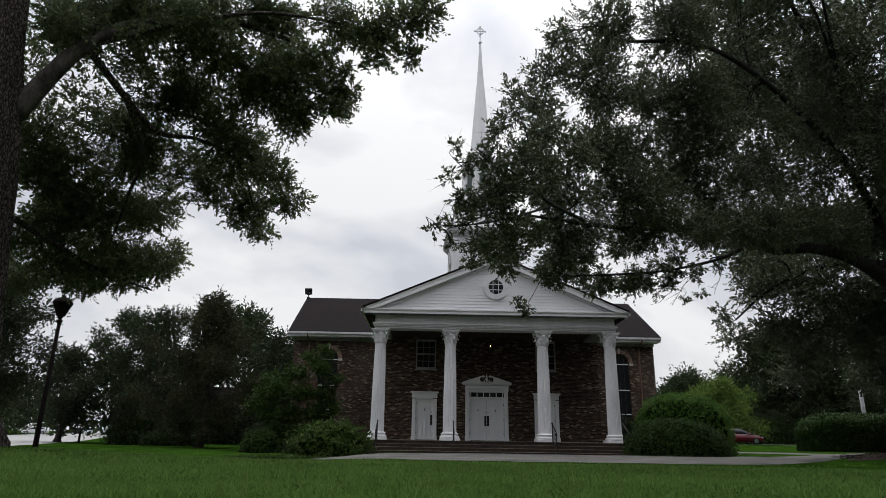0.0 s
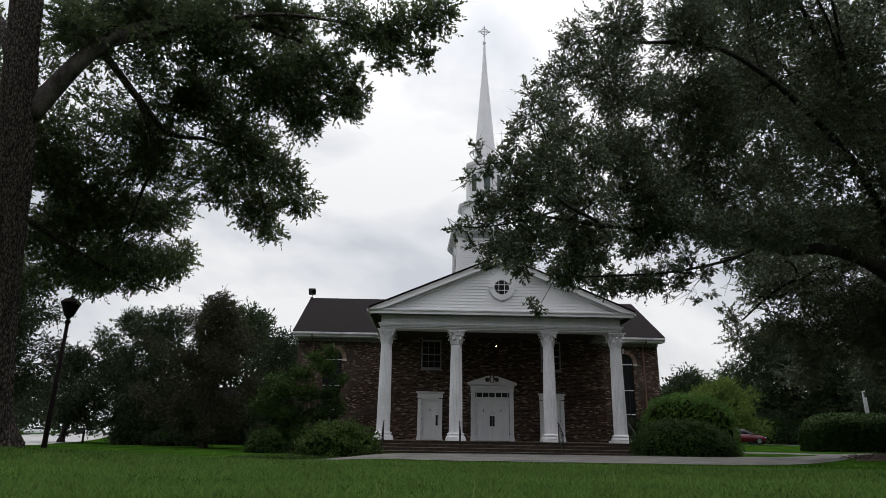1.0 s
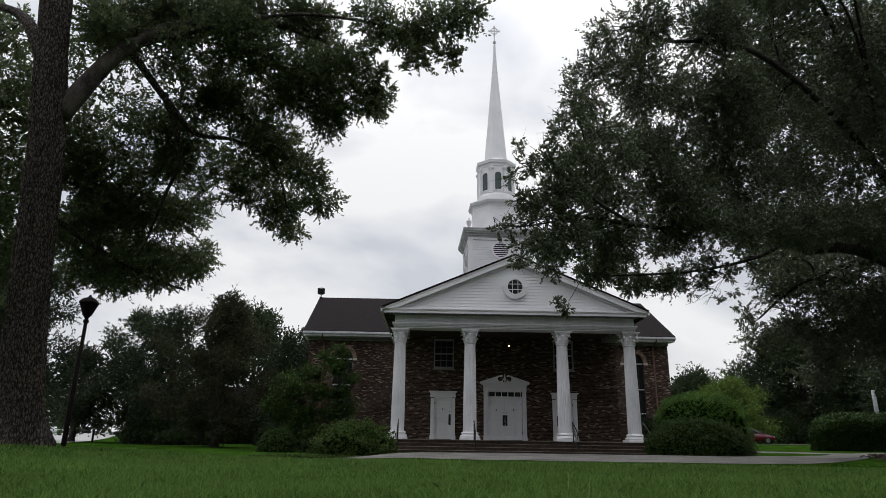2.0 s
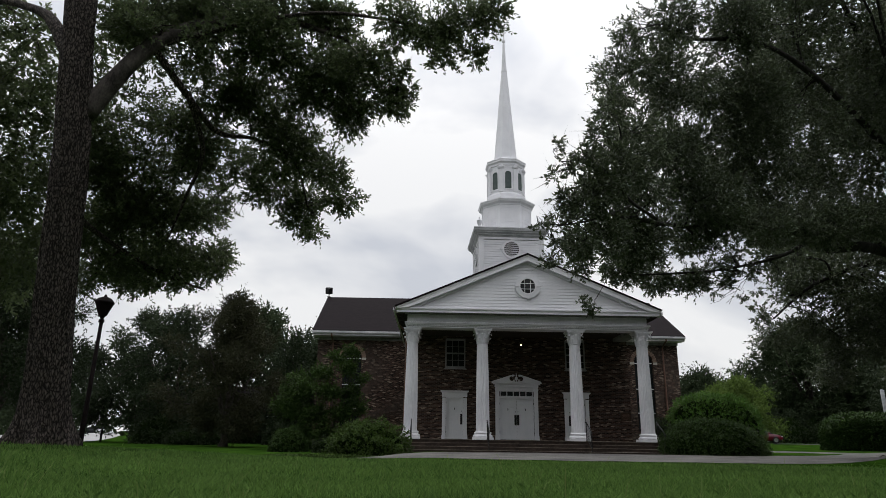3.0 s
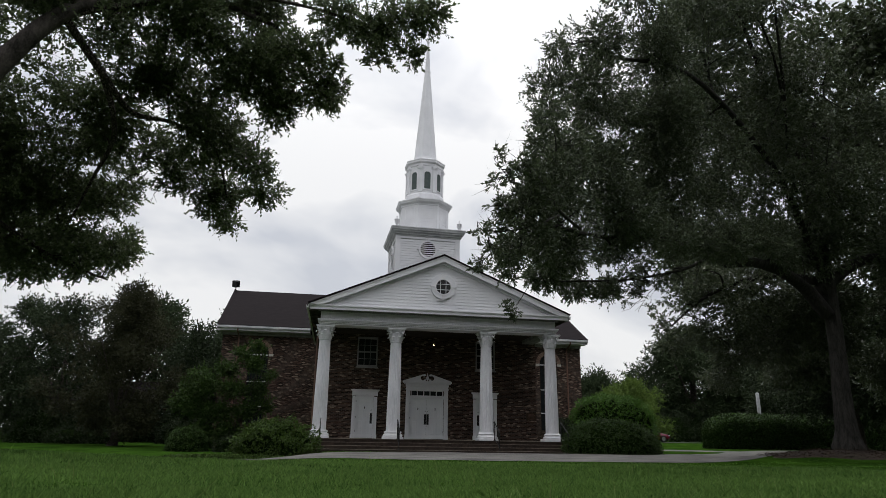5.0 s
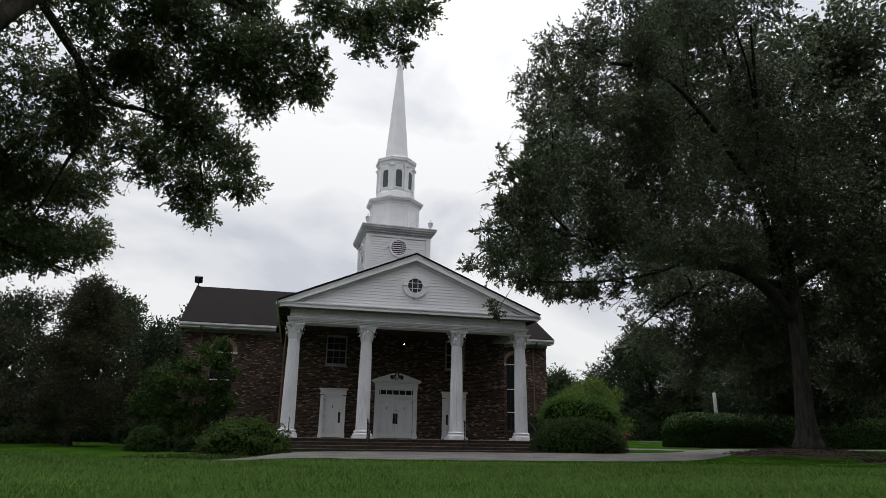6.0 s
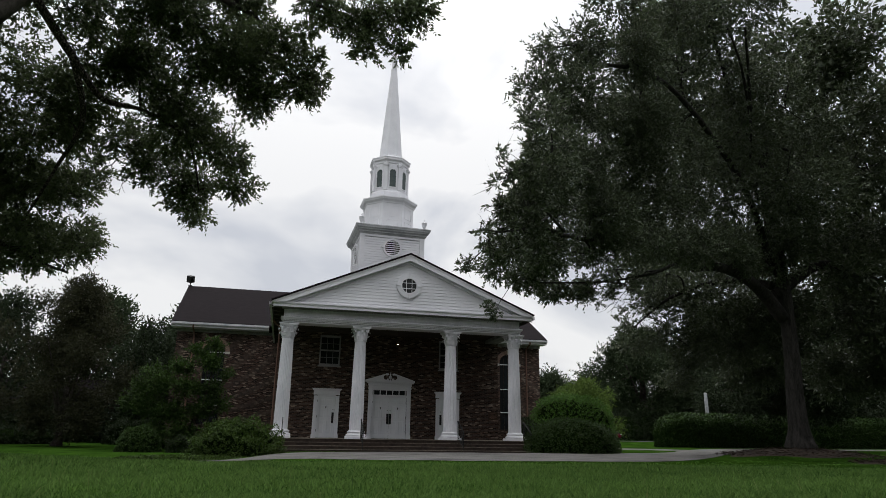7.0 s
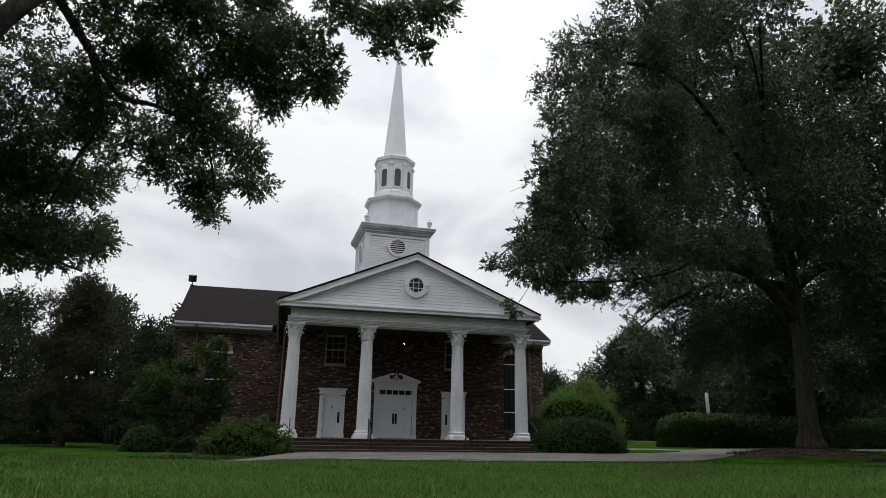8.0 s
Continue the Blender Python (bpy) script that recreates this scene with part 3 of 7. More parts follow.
# roofs
RS = 0.4257 # slope of the portico gable
EAVE_X, EAVE_Z, APEX_Z = 6.52, 6.73, 9.49
bm = bmesh.new()
for sx in (-1, 1):
    prism_y(bm, [(sx * (EAVE_X + 0.02), EAVE_Z - 0.008 + 0.002), (0, APEX_Z + 0.002), (0, APEX_Z + 0.045), (sx * (EAVE_X + 0.04), EAVE_Z + 0.028)], 31.91, 51.0)
part("roof", bm, SHINGLE, church, "dark brown asphalt shingle roof of the portico")
bm = bmesh.new()
for y0, y1 in ((45.84, 54.4), (62.96, 54.4)):
    v = [bm.verts.new(c) for c in ((-13.20, y0, 7.60), (13.20, y0, 7.60), (13.78, y1, 11.79), (-13.78, y1, 11.79), (-13.20, y0, 7.71), (13.20, y0, 7.71), (13.78, y1, 11.91), (-13.78, y1, 11.91))]
    for f in ((0, 1, 2, 3), (4, 5, 6, 7), (0, 1, 5, 4), (1, 2, 6, 5), (2, 3, 7, 6), (3, 0, 4, 7)):
        bm.faces.new([v[i] for i in f])
part("roof", bm, SHINGLE, church, "dark brown shingle roof of the wide rear block")
# wing eaves: fascia, soffit, frieze board, gutter
for sx in (-1, 1):
    bm = bmesh.new()
    a, b = sorted((sx * 7.0, sx * 13.18))
    box(bm, a, b, 45.93, WING_Y - 0.002, 7.36, 7.42)
    box(bm, a, b, 45.90, 45.95, 7.42, 7.60)
    c, d = sorted((sx * (NX + 0.01), sx * 12.96))
    part("eave", bm, WHITE_OLD, church, "white boxed eave")
    # board greyed to put the eave's shade into its colour
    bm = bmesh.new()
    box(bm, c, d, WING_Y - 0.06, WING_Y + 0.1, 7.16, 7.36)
    part("frieze_board", bm, WEATHER_SHADE, church, "board under the eave, greyed to stand for shade")
    bm = bmesh.new()
    prism_x(bm, [(45.76, 7.66), (45.76, 7.54), (45.80, 7.48), (45.88, 7.48), (45.895, 7.66), (45.87, 7.66), (45.86, 7.50), (45.80, 7.51), (45.785, 7.66)], a, b)
    part("gutter", bm, GREY_TRIM, church, "grey-white gutter along the eave")
    bm = bmesh.new()
    for y0, y1 in ((45.9, 54.4), (62.9, 54.4)):
        for xe, xr, dz0, dz1 in ((13.16, 13.74, -0.28, -0.004), (12.98, 13.56, -0.10, -0.004)):
            v = []
            for y, z, x in ((y0, 7.62, xe), (y1, 11.79, xr)):
                v.append([bm.verts.new((sx * (x + d), y, z + h)) for d, h in ((-0.17, dz0), (0.0, dz0), (0.0, dz1), (-0.17, dz1))])
            for i in range(4):
                j = (i + 1) % 4
                bm.faces.new((v[0][i], v[0][j], v[1][j], v[1][i]))
            bm.faces.new(v[0])
            bm.faces.new(v[1][::-1])
    part("bargeboard", bm, WHITE, church)
    # downspouts
    bm = bmesh.new()
    x = sx * 11.82
    tube(bm, [(x, 45.84, 7.50), (x, 45.84, 7.35), (x, WING_Y - 0.09, 7.02), (x, WING_Y - 0.07, 6.9), (x, WING_Y - 0.07, 0.2)], [0.055] * 5, 8)
    for z in (2.0, 4.2, 6.4):
        box(bm, x - 0.075, x + 0.075, WING_Y - 0.14, WING_Y - 0.002, z, z + 0.04)
    part("downspout", bm, SPOUT, church, "brown metal downspout on the brick wall")
bm = bmesh.new()
tube(bm, [(-6.50, 45.5, 6.72), (-6.4, 45.7, 6.55), (-6.2, 46.0, 6.4), (-6.17, 46.4, 6.2), (-6.17, 46.4, 0.2)], [0.05] * 5, 8)
part("downspout", bm, SPOUT, church)
bm = bmesh.new()
tube(bm, [(-6.50, 36.15, 6.50), (-6.35, 36.3, 6.30), (-6.13, 36.36, 6.15), (-6.13, 36.36, 0.2)], [0.05] * 4, 8)
part("downspout", bm, SPOUT, church)

# portico: entablature, ceiling, cornice
bm = bmesh.new()
box(bm, -5.96, 5.96, 32.52, 33.32, 5.80, 5.86)
box(bm, -5.98, 5.98, 32.49, 33.33, 5.865, 5.93)
box(bm, -6.02, 6.02, 32.44, 33.335, 5.932, 6.00)
box(bm, -6.06, 6.06, 32.38, 33.34, 6.001, 6.06)
box(bm, -5.94, 5.94, 32.55, 33.30, 6.065, 6.44)
part("entablature", bm, WHITE_OLD, church, "white painted wooden entablature with weather stains")
# side beams greyed in place of the shade inside the portico
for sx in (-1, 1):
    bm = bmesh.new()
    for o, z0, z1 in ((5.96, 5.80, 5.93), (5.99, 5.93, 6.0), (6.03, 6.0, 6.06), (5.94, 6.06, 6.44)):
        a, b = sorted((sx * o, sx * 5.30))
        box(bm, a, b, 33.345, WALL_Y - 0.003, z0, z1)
    part("side_beam", bm, WEATHER_SHADE, church, "side beam of the portico, greyed to stand for shade")
# dark strips that stand for dirt and shadow in gaps between the mouldings
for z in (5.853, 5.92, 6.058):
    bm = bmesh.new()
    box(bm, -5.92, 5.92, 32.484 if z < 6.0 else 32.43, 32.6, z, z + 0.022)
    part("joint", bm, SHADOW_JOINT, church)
# ceiling coloured dark in place of the shade under the portico
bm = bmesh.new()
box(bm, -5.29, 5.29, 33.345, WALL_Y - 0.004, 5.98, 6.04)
part("portico_ceiling", bm, SHADE_BROWN, church)
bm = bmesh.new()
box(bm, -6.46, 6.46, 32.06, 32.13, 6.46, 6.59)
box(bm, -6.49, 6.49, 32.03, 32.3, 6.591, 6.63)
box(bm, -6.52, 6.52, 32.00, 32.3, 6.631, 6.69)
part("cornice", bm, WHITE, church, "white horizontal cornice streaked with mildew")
# soffit grey holds both mildew and the shadow below the cornice
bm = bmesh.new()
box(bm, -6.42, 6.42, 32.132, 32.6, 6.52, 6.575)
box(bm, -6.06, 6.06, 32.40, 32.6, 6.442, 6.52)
part("cornice_soffit", bm, WEATHER_SHADE, church, "soffit of the cornice, grey for mildew and shade")
# side eaves of the portico block, with their brackets; dark brown paints in their shade
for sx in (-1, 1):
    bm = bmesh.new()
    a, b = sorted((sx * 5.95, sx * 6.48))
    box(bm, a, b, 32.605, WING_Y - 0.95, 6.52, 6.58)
    part("eave_soffit", bm, SHADE_BROWN, church, "side eave soffit, dark brown to stand for deep shade")
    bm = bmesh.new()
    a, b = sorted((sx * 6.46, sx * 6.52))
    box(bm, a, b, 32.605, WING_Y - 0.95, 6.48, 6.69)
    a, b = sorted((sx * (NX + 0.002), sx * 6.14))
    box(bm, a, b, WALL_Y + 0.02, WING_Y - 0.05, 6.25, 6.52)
    part("eave", bm, SHADE_BROWN, church)
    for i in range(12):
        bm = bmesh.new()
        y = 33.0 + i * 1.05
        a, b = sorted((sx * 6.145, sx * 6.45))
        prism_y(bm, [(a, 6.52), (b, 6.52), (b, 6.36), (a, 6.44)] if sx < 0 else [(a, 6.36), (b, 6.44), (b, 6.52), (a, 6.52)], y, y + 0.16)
        part("bracket", bm, SHADE_BROWN, church)
    bm = bmesh.new()
    a, b = sorted((sx * 6.525, sx * 6.635))
    prism_y(bm, [(a, 6.54), (b, 6.54), (b, 6.68), (b - 0.02, 6.68), (b - 0.02, 6.56), (a + 0.02, 6.56), (a + 0.02, 6.68), (a, 6.68)], 32.13, WING_Y - 1.0)
    part("gutter", bm, WHITE_OLD, church)

# raking cornices and tympanum
for sx in (-1, 1):
    bm = bmesh.new()
    def band(lo, hi, y0, y1):
        """A band that follows the slope, from lo to hi below the roof."""
        xe = EAVE_X
        prism_y(bm, [(sx * xe, EAVE_Z - lo), (0, APEX_Z - lo), (0, APEX_Z - hi), (sx * (xe - max(0, (hi - 0.04)) / RS * 0.95), max(6.691, EAVE_Z - hi + max(0, (hi - 0.04)) * 0.95))], y0, y1)
    band(0.0, 0.05, 31.90, 32.03)
    part("roof_edge", bm, SHINGLE, church, "dark edge of the shingles")
    bm = bmesh.new()
    band(0.052, 0.12, 31.93, 32.03)
    band(0.12, 0.345, 31.96, 32.03)
    part("raking_cornice", bm, WHITE, church, "white sloping fascia of the pediment")
    bm = bmesh.new()
    band(0.16, 0.20, 32.032, 32.3)
    band(0.20, 0.302, 32.10, 32.3)
    part("raking_soffit", bm, WHITE_OLD, church, "greyed soffit under the sloping cornice")
    bm = bmesh.new()
    band(0.302, 0.46, 32.15, 32.3)
    k = int(5.3 / 0.16)
    for i in range(k):
        x = 0.12 + i * 0.16
        z = APEX_Z - RS * x
        prism_y(bm, [(sx * x, z - 0.305), (sx * (x + 0.085), z - 0.305 - 0.085 * RS), (sx * (x + 0.085), z - 0.42 - 0.085 * RS), (sx * x, z - 0.42)], 32.10, 32.152)
    part("dentil_band", bm, WHITE_OLD, church, "row of small dentils under the sloping cornice")["kind"] = "stuff"
bm = bmesh.new()
prism_y(bm, [(-5.42, 6.692), (5.42, 6.692), (0, 8.98)], 32.260, 32.320)
part("tympanum_backing", bm, SHADOW_JOINT, church)
z, n = 6.693, 0
while z < 8.94:
    h = 0.155
    half0, half1 = (APEX_Z - 0.44 - z) / RS, (APEX_Z - 0.44 - z - h) / RS
    if half1 > 0.05:
        bm = bmesh.new()
        f = [bm.verts.new(c) for c in ((-half0, 32.222, z), (half0, 32.222, z), (half1, 32.245, z + h), (-half1, 32.245, z + h))]
        b = [bm.verts.new(c) for c in ((-half0, 32.260, z), (half0, 32.260, z), (half1, 32.260, z + h), (-half1, 32.260, z + h))]
        bm.faces.new(f)
        for i in range(4):
            j = (i + 1) % 4
            bm.faces.new((f[i], f[j], b[j], b[i]))
        part("clapboard", bm, CLAP, church)
    z += h


def ring_y(bm, cx, cz, r0, r1, y0, y1, n=36):
    """A flat ring in x and z with thickness."""
    v = []
    for i in range(n):
        a = 2 * math.pi * i / n
        c, s = math.cos(a), math.sin(a)
        v.append([bm.verts.new((cx + r * c, y, cz + r * s)) for r, y in ((r0, y0), (r1, y0), (r1, y1), (r0, y1))])
    for i in range(n):
        j = (i + 1) % n
        for k in range(4):
            m = (k + 1) % 4
            bm.faces.new((v[i][k], v[j][k], v[j][m], v[i][m]))


def disc_y(bm, cx, cz, r, y, n=32):
    bm.faces.new([bm.verts.new((cx + r * math.cos(2 * math.pi * i / n), y, cz + r * math.sin(2 * math.pi * i / n))) for i in range(n)])


# round window
OZ = 7.88
bm = bmesh.new()
ring_y(bm, 0, OZ, 0.39, 0.60, 32.120, 32.260)
ring_y(bm, 0, OZ, 0.37, 0.43, 32.100, 32.280)
ring_y(bm, 0, OZ, 0.56, 0.63, 32.140, 32.260)
oculus = part("round_window", bm, WHITE, church, "round white-framed window in the pediment", smooth=False)
for x0, x1, z0, z1 in ((-0.035, 0.035, 0.40, 0.66), (-0.035, 0.035, -0.66, -0.40), (0.40, 0.66, -0.03, 0.03), (-0.66, -0.40, -0.03, 0.03)):
    bm = bmesh.new()
    box(bm, x0, x1, 32.080, 32.140, OZ + z0, OZ + z1)
    part("key_block", bm, WHITE, oculus)
bm = bmesh.new()
disc_y(bm, 0, OZ, 0.385, 32.190)
part("pane", bm, DARK_GLASS, oculus, "dark reflecting glass")
bm = bmesh.new()
for d in (-0.14, 0.14):
    w = math.sqrt(0.385 ** 2 - d * d)
    box(bm, d - 0.012, d + 0.012, 32.150, 32.185, OZ - w, OZ + w)
    box(bm, -w, w, 32.147, 32.182, OZ + d - 0.012, OZ + d + 0.012)
part("muntins", bm, WHITE, oculus)


# columns
def fluted_shaft(bm, cx, cy, z0, z1, r0, r1, flutes=24):
    rings = []
    steps = 9
    for k in range(steps + 1):
        f = k / steps
        r = r0 + (r1 - r0) * (f ** 1.6)
        ends = k in (0, steps)
        ring = []
        for i in range(flutes * 4):
            a = 2 * math.pi * i / (flutes * 4)
            dip = (0, 0.055, 0.075, 0.055)[i % 4] * (0 if ends else 1)
            q = r * (1 - dip)
            z = z0 + (z1 - z0) * f
            ring.append(bm.verts.new((cx + q * math.cos(a), cy + q * math.sin(a), z)))
        rings.append(ring)
    m = len(rings[0])
    for a, b in zip(rings, rings[1:]):
        for i in range(m):
            j = (i + 1) % m
            bm.faces.new((a[i], a[j], b[j], b[i]))


def column_base(bm):
    cbox(bm, -0.475, 0.475, -0.475, 0.475, 0.0, 0.13, 0.012)
    lathe(bm, [(0.45, 0.13), (0.47, 0.16), (0.47, 0.20), (0.44, 0.24), (0.40, 0.245), (0.385, 0.27), (0.39, 0.30), (0.415, 0.305), (0.425, 0.33), (0.41, 0.36), (0.37, 0.365), (0.345, 0.40)], 40)


def capital_bell(bm):
    lathe(bm, [(0.275, 0.0), (0.30, 0.015), (0.30, 0.04), (0.275, 0.05), (0.262, 0.06), (0.262, 0.35), (0.285, 0.48), (0.34, 0.56), (0.36, 0.60)], 32)
    # abacus with hollow sides
    ring = []
    for k in range(4):
        for i in range(7):
            u = -1 + 2 * i / 6 * 0.94 + 0.06
            h = 0.46 - 0.10 * (1 - u * u)
            x, y = h, 0.46 * u
            a = k * math.pi / 2
            ring.append((x * math.cos(a) - y * math.sin(a), x * math.sin(a) + y * math.cos(a)))
    prev = None
    for s, z in ((0.93, 0.60), (0.96, 0.635), (1.0, 0.645), (1.0, 0.70)):
        cur = [bm.verts.new((x * s, y * s, z)) for x, y in ring]
        if prev:
            for i in range(len(cur)):
                j = (i + 1) % len(cur)
                bm.faces.new((prev[i], prev[j], cur[j], cur[i]))
        else:
            bm.faces.new(cur[::-1])
        prev = cur
    bm.faces.new(prev)


def acanthus(bm, turn, z0, height, r, w, curl):
    """One leaf that lies on the bell and curls over at its tip."""
    rows = []
    for k in range(8):
        f = k / 7
        ww = w * (1.0 + 0.35 * math.sin(f * math.pi) - 0.45 * f ** 3) * (1 + 0.14 * math.cos(f * 22))
        if f < 0.72:
            rad, z = r + 0.03 + 0.05 * f, z0 + height * f / 0.72
        else:
            g = (f - 0.72) / 0.28
            rad, z = r + 0.07 + curl * math.sin(g * 1.9), z0 + height * (1.0 + 0.10 * math.sin(g * 3.0) - 0.16 * g * g)
        row = []
        for u in (-1, -0.45, 0, 0.45, 1):
            a = turn + u * ww / rad * 0.5
            q = rad + 0.022 * (1 - abs(u)) - 0.018 * abs(u)
            row.append(bm.verts.new((q * math.cos(a), q * math.sin(a), z)))
        rows.append(row)
    for a, b in zip(rows, rows[1:]):
        for i in range(4):
            bm.faces.new((a[i], a[i + 1], b[i + 1], b[i]))


def volute(bm, turn):
    pts = []
    for i in range(16):
        a = math.pi * 0.9 - i * 0.42
        r = 0.085 * (1 - i / 20)
        pts.append((0.47 + r * math.cos(a) - 0.03, 0.52 + r * math.sin(a)))
    c, s = math.cos(turn), math.sin(turn)
    pts = [(0.29, 0.36), (0.33, 0.47)] + pts
    tube(bm, [(q * c, q * s, z) for q, z in pts], [0.028] * len(pts), 6)


def build_columns():
    me_base = me_shaft = me_bell = me_leaf = None
    for x in (-5.66, -2.20, 2.37, 5.73):
        if me_shaft is None:
            bm = bmesh.new()
            fluted_shaft(bm, 0, 0, 0.40, 4.57, 0.325, 0.268)
            col = part("column", bm, WHITE_OLD, church, "white fluted wooden column with carved leafy capital", smooth=False)
            bm = bmesh.new()
            column_base(bm)
            base = part("base", bm, WHITE, col, "white moulded base")
            bm = bmesh.new()
            capital_bell(bm)
            cap = part("capital", bm, WHITE_OLD, col, smooth=False)
            cap.location = (0, 0, 4.56)
            bm = bmesh.new()
            for i in range(8):
                acanthus(bm, math.pi / 8 + i * math.pi / 4, 0.06, 0.21, 0.262, 0.17, 0.11)
                acanthus(bm, i * math.pi / 4, 0.10, 0.36, 0.268, 0.16, 0.13)
            for i in range(4):
                volute(bm, math.pi / 4 + i * math.pi / 2)
            for i in range(4):
                a = i * math.pi / 2
                q = bmesh.new()
                bmesh.ops.create_icosphere(q, subdivisions=1, radius=0.055)
                join(bm, q, pose(0.375 * math.cos(a), 0.375 * math.sin(a), 0.655))
            orn = part("capital_leaves", bm, WHITE_OLD, col, "carved curling leaves and scrolls", smooth=True)
            orn.location = (0, 0, 4.56)
            for o in (base, cap, orn):
                o.matrix_parent_inverse = Matrix()
            me_shaft, me_base, me_bell, me_leaf = col.data, base.data, cap.data, orn.data
        else:
            col = mesh_part("column", me_shaft, WHITE_OLD, church, "white fluted wooden column with carved leafy capital")
            for nm, me, m, z in (("base", me_base, WHITE, 0), ("capital", me_bell, WHITE_OLD, 4.56), ("capital_leaves", me_leaf, WHITE_OLD, 4.56)):
                o = mesh_part(nm, me, m, col)
                o.matrix_parent_inverse = Matrix()
                o.location = (0, 0, z)
        col.location = (x, COL_Y, FLOOR)


build_columns()

# porch floor and steps
bm = bmesh.new()
cbox(bm, -6.5, 6.5, 31.98, WALL_Y - 0.003, -0.15, FLOOR, 0.015)
part("porch", bm, STEP, church, "low brick porch under the portico")
bm = bmesh.new()
cbox(bm, -6.52, 6.52, 31.94, 32.36, FLOOR + 0.001, FLOOR + 0.022, 0.006)
box(bm, -6.5, 6.5, 32.365, WALL_Y - 0.003, FLOOR + 0.001, FLOOR + 0.012)
part("porch_floor", bm, TREAD, church, "worn pale porch paving")
for i in range(3):
    z = FLOOR - 0.145 * (i + 1)
    y = 31.98 - 0.34 * (i + 1)
    bm = bmesh.new()
    cbox(bm, -6.5, 6.5, y, y + 0.338, -0.1, z, 0.012)
    st = part("step", bm, STEP, church, "long dark brick step")
    bm = bmesh.new()
    cbox(bm, -6.51, 6.51, y - 0.02, y + 0.325, z + 0.001, z + 0.018, 0.005)
    part("tread", bm, TREAD, st)


# doors
def door_leaf(bm, x0, x1, z0, z1, y):
    """A six-panel leaf: stiles and rails proud of bevelled panels."""
    box(bm, x0, x1, y + 0.038, y + 0.058, z0, z1)
    w, st = x1 - x0, 0.11
    h = z1 - z0
    rails = [0.0, 0.20, 0.20 + 0.34 * h, 0.30 + 0.34 * h, h - 0.42, h - 0.33, h - 0.10, h]
    for i in range(0, 8, 2):
        box(bm, x0, x1, y, y + 0.0395, z0 + rails[i], z0 + rails[i + 1])
    cxm = (x0 + x1) / 2
    for a, b in ((x0, x0 + st), (cxm - 0.05, cxm + 0.05), (x1 - st, x1)):
        for i in range(1, 7, 2):
            box(bm, a, b, y + 0.0003, y + 0.0392, z0 + rails[i], z0 + rails[i + 1])
    for a, b in ((x0 + st, cxm - 0.05), (cxm + 0.05, x1 - st)):
        for i in range(1, 7, 2):
            cbox(bm, a + 0.03, b - 0.03, y + 0.012, y + 0.0385, z0 + rails[i] + 0.03, z0 + rails[i + 1] - 0.03, 0.014)


def hardware(door, x, z, y, cx):
    bm = bmesh.new()
    cbox(bm, x - 0.058, x + 0.058, y - 0.014, y, z - 0.27, z + 0.27, 0.006)
    tube(bm, [(x, y - 0.01, z - 0.16), (x, y - 0.06, z - 0.13), (x, y - 0.06, z + 0.13), (x, y - 0.01, z + 0.16)], [0.011] * 4, 6)
    part("handle", bm, BLACK_IRON, door, "black pull handle on a long plate")
    bm = bmesh.new()
    cbox(bm, cx - 0.02, cx + 0.02, y - 0.012, y + 0.001, z + 0.48, z + 0.60, 0.006)
    part("knocker", bm, BLACK_IRON, door, "small black knocker")
    bm = bmesh.new()
    lathe(bm, [(0.022, 0.0), (0.022, 0.012)], 10)
    lock = part("lock", bm, BLACK_IRON, door)
    lock.matrix_basis = pose(x, y, z + 0.42, 90)


def hinges(door, x, y, zs):
    for z in zs:
        bm = bmesh.new()
        tube(bm, [(x, y - 0.008, z - 0.05), (x, y - 0.008, z + 0.05)], [0.012, 0.012], 8)
        part("hinge", bm, BLACK_IRON, door)


def side_door(cx, handle_right):
    y = WALL_Y
    door = empty("door", (cx, y, FLOOR))
    door.parent = church
    door.matrix_parent_inverse = world_of(church).inverted()
    door["label"] = "white six-panel side door in a white surround"
    for s in (-1, 1):
        bm = bmesh.new()
        a, b = sorted((cx + s * 0.47, cx + s * 0.66))
        cbox(bm, a, b, y - 0.07, y + 0.12, FLOOR, 2.66, 0.008)
        a, b = sorted((cx + s * 0.468, cx + s * 0.69))
        cbox(bm, a, b, y - 0.085, y, FLOOR + 0.001, FLOOR + 0.2, 0.008)
        part("jamb", bm, WHITE, door)
    bm = bmesh.new()
    box(bm, cx - 0.47, cx + 0.47, y - 0.03, y + 0.12, 2.63, 2.70)
    cbox(bm, cx - 0.68, cx + 0.68, y - 0.075, y + 0.1, 2.70, 2.93, 0.008)
    cbox(bm, cx - 0.72, cx + 0.72, y - 0.13, y + 0.0, 2.93, 2.98, 0.008)
    cbox(bm, cx - 0.76, cx + 0.76, y - 0.17, y + 0.0, 2.98, 3.03, 0.008)
    part("lintel", bm, WHITE, door)
    bm = bmesh.new()
    door_leaf(bm, cx - 0.465, cx + 0.465, FLOOR + 0.03, 2.63, y + 0.06)
    part("leaf", bm, DOOR_WHITE, door, "white six-panel leaf")
    hs = 1 if handle_right else -1
    hardware(door, cx + hs * 0.37, 1.55, y + 0.06, cx)
    hinges(door, cx - hs * 0.45, y + 0.05, (0.9, 1.6, 2.4))


side_door(AX - 3.34, True)
side_door(AX + 3.22, False)


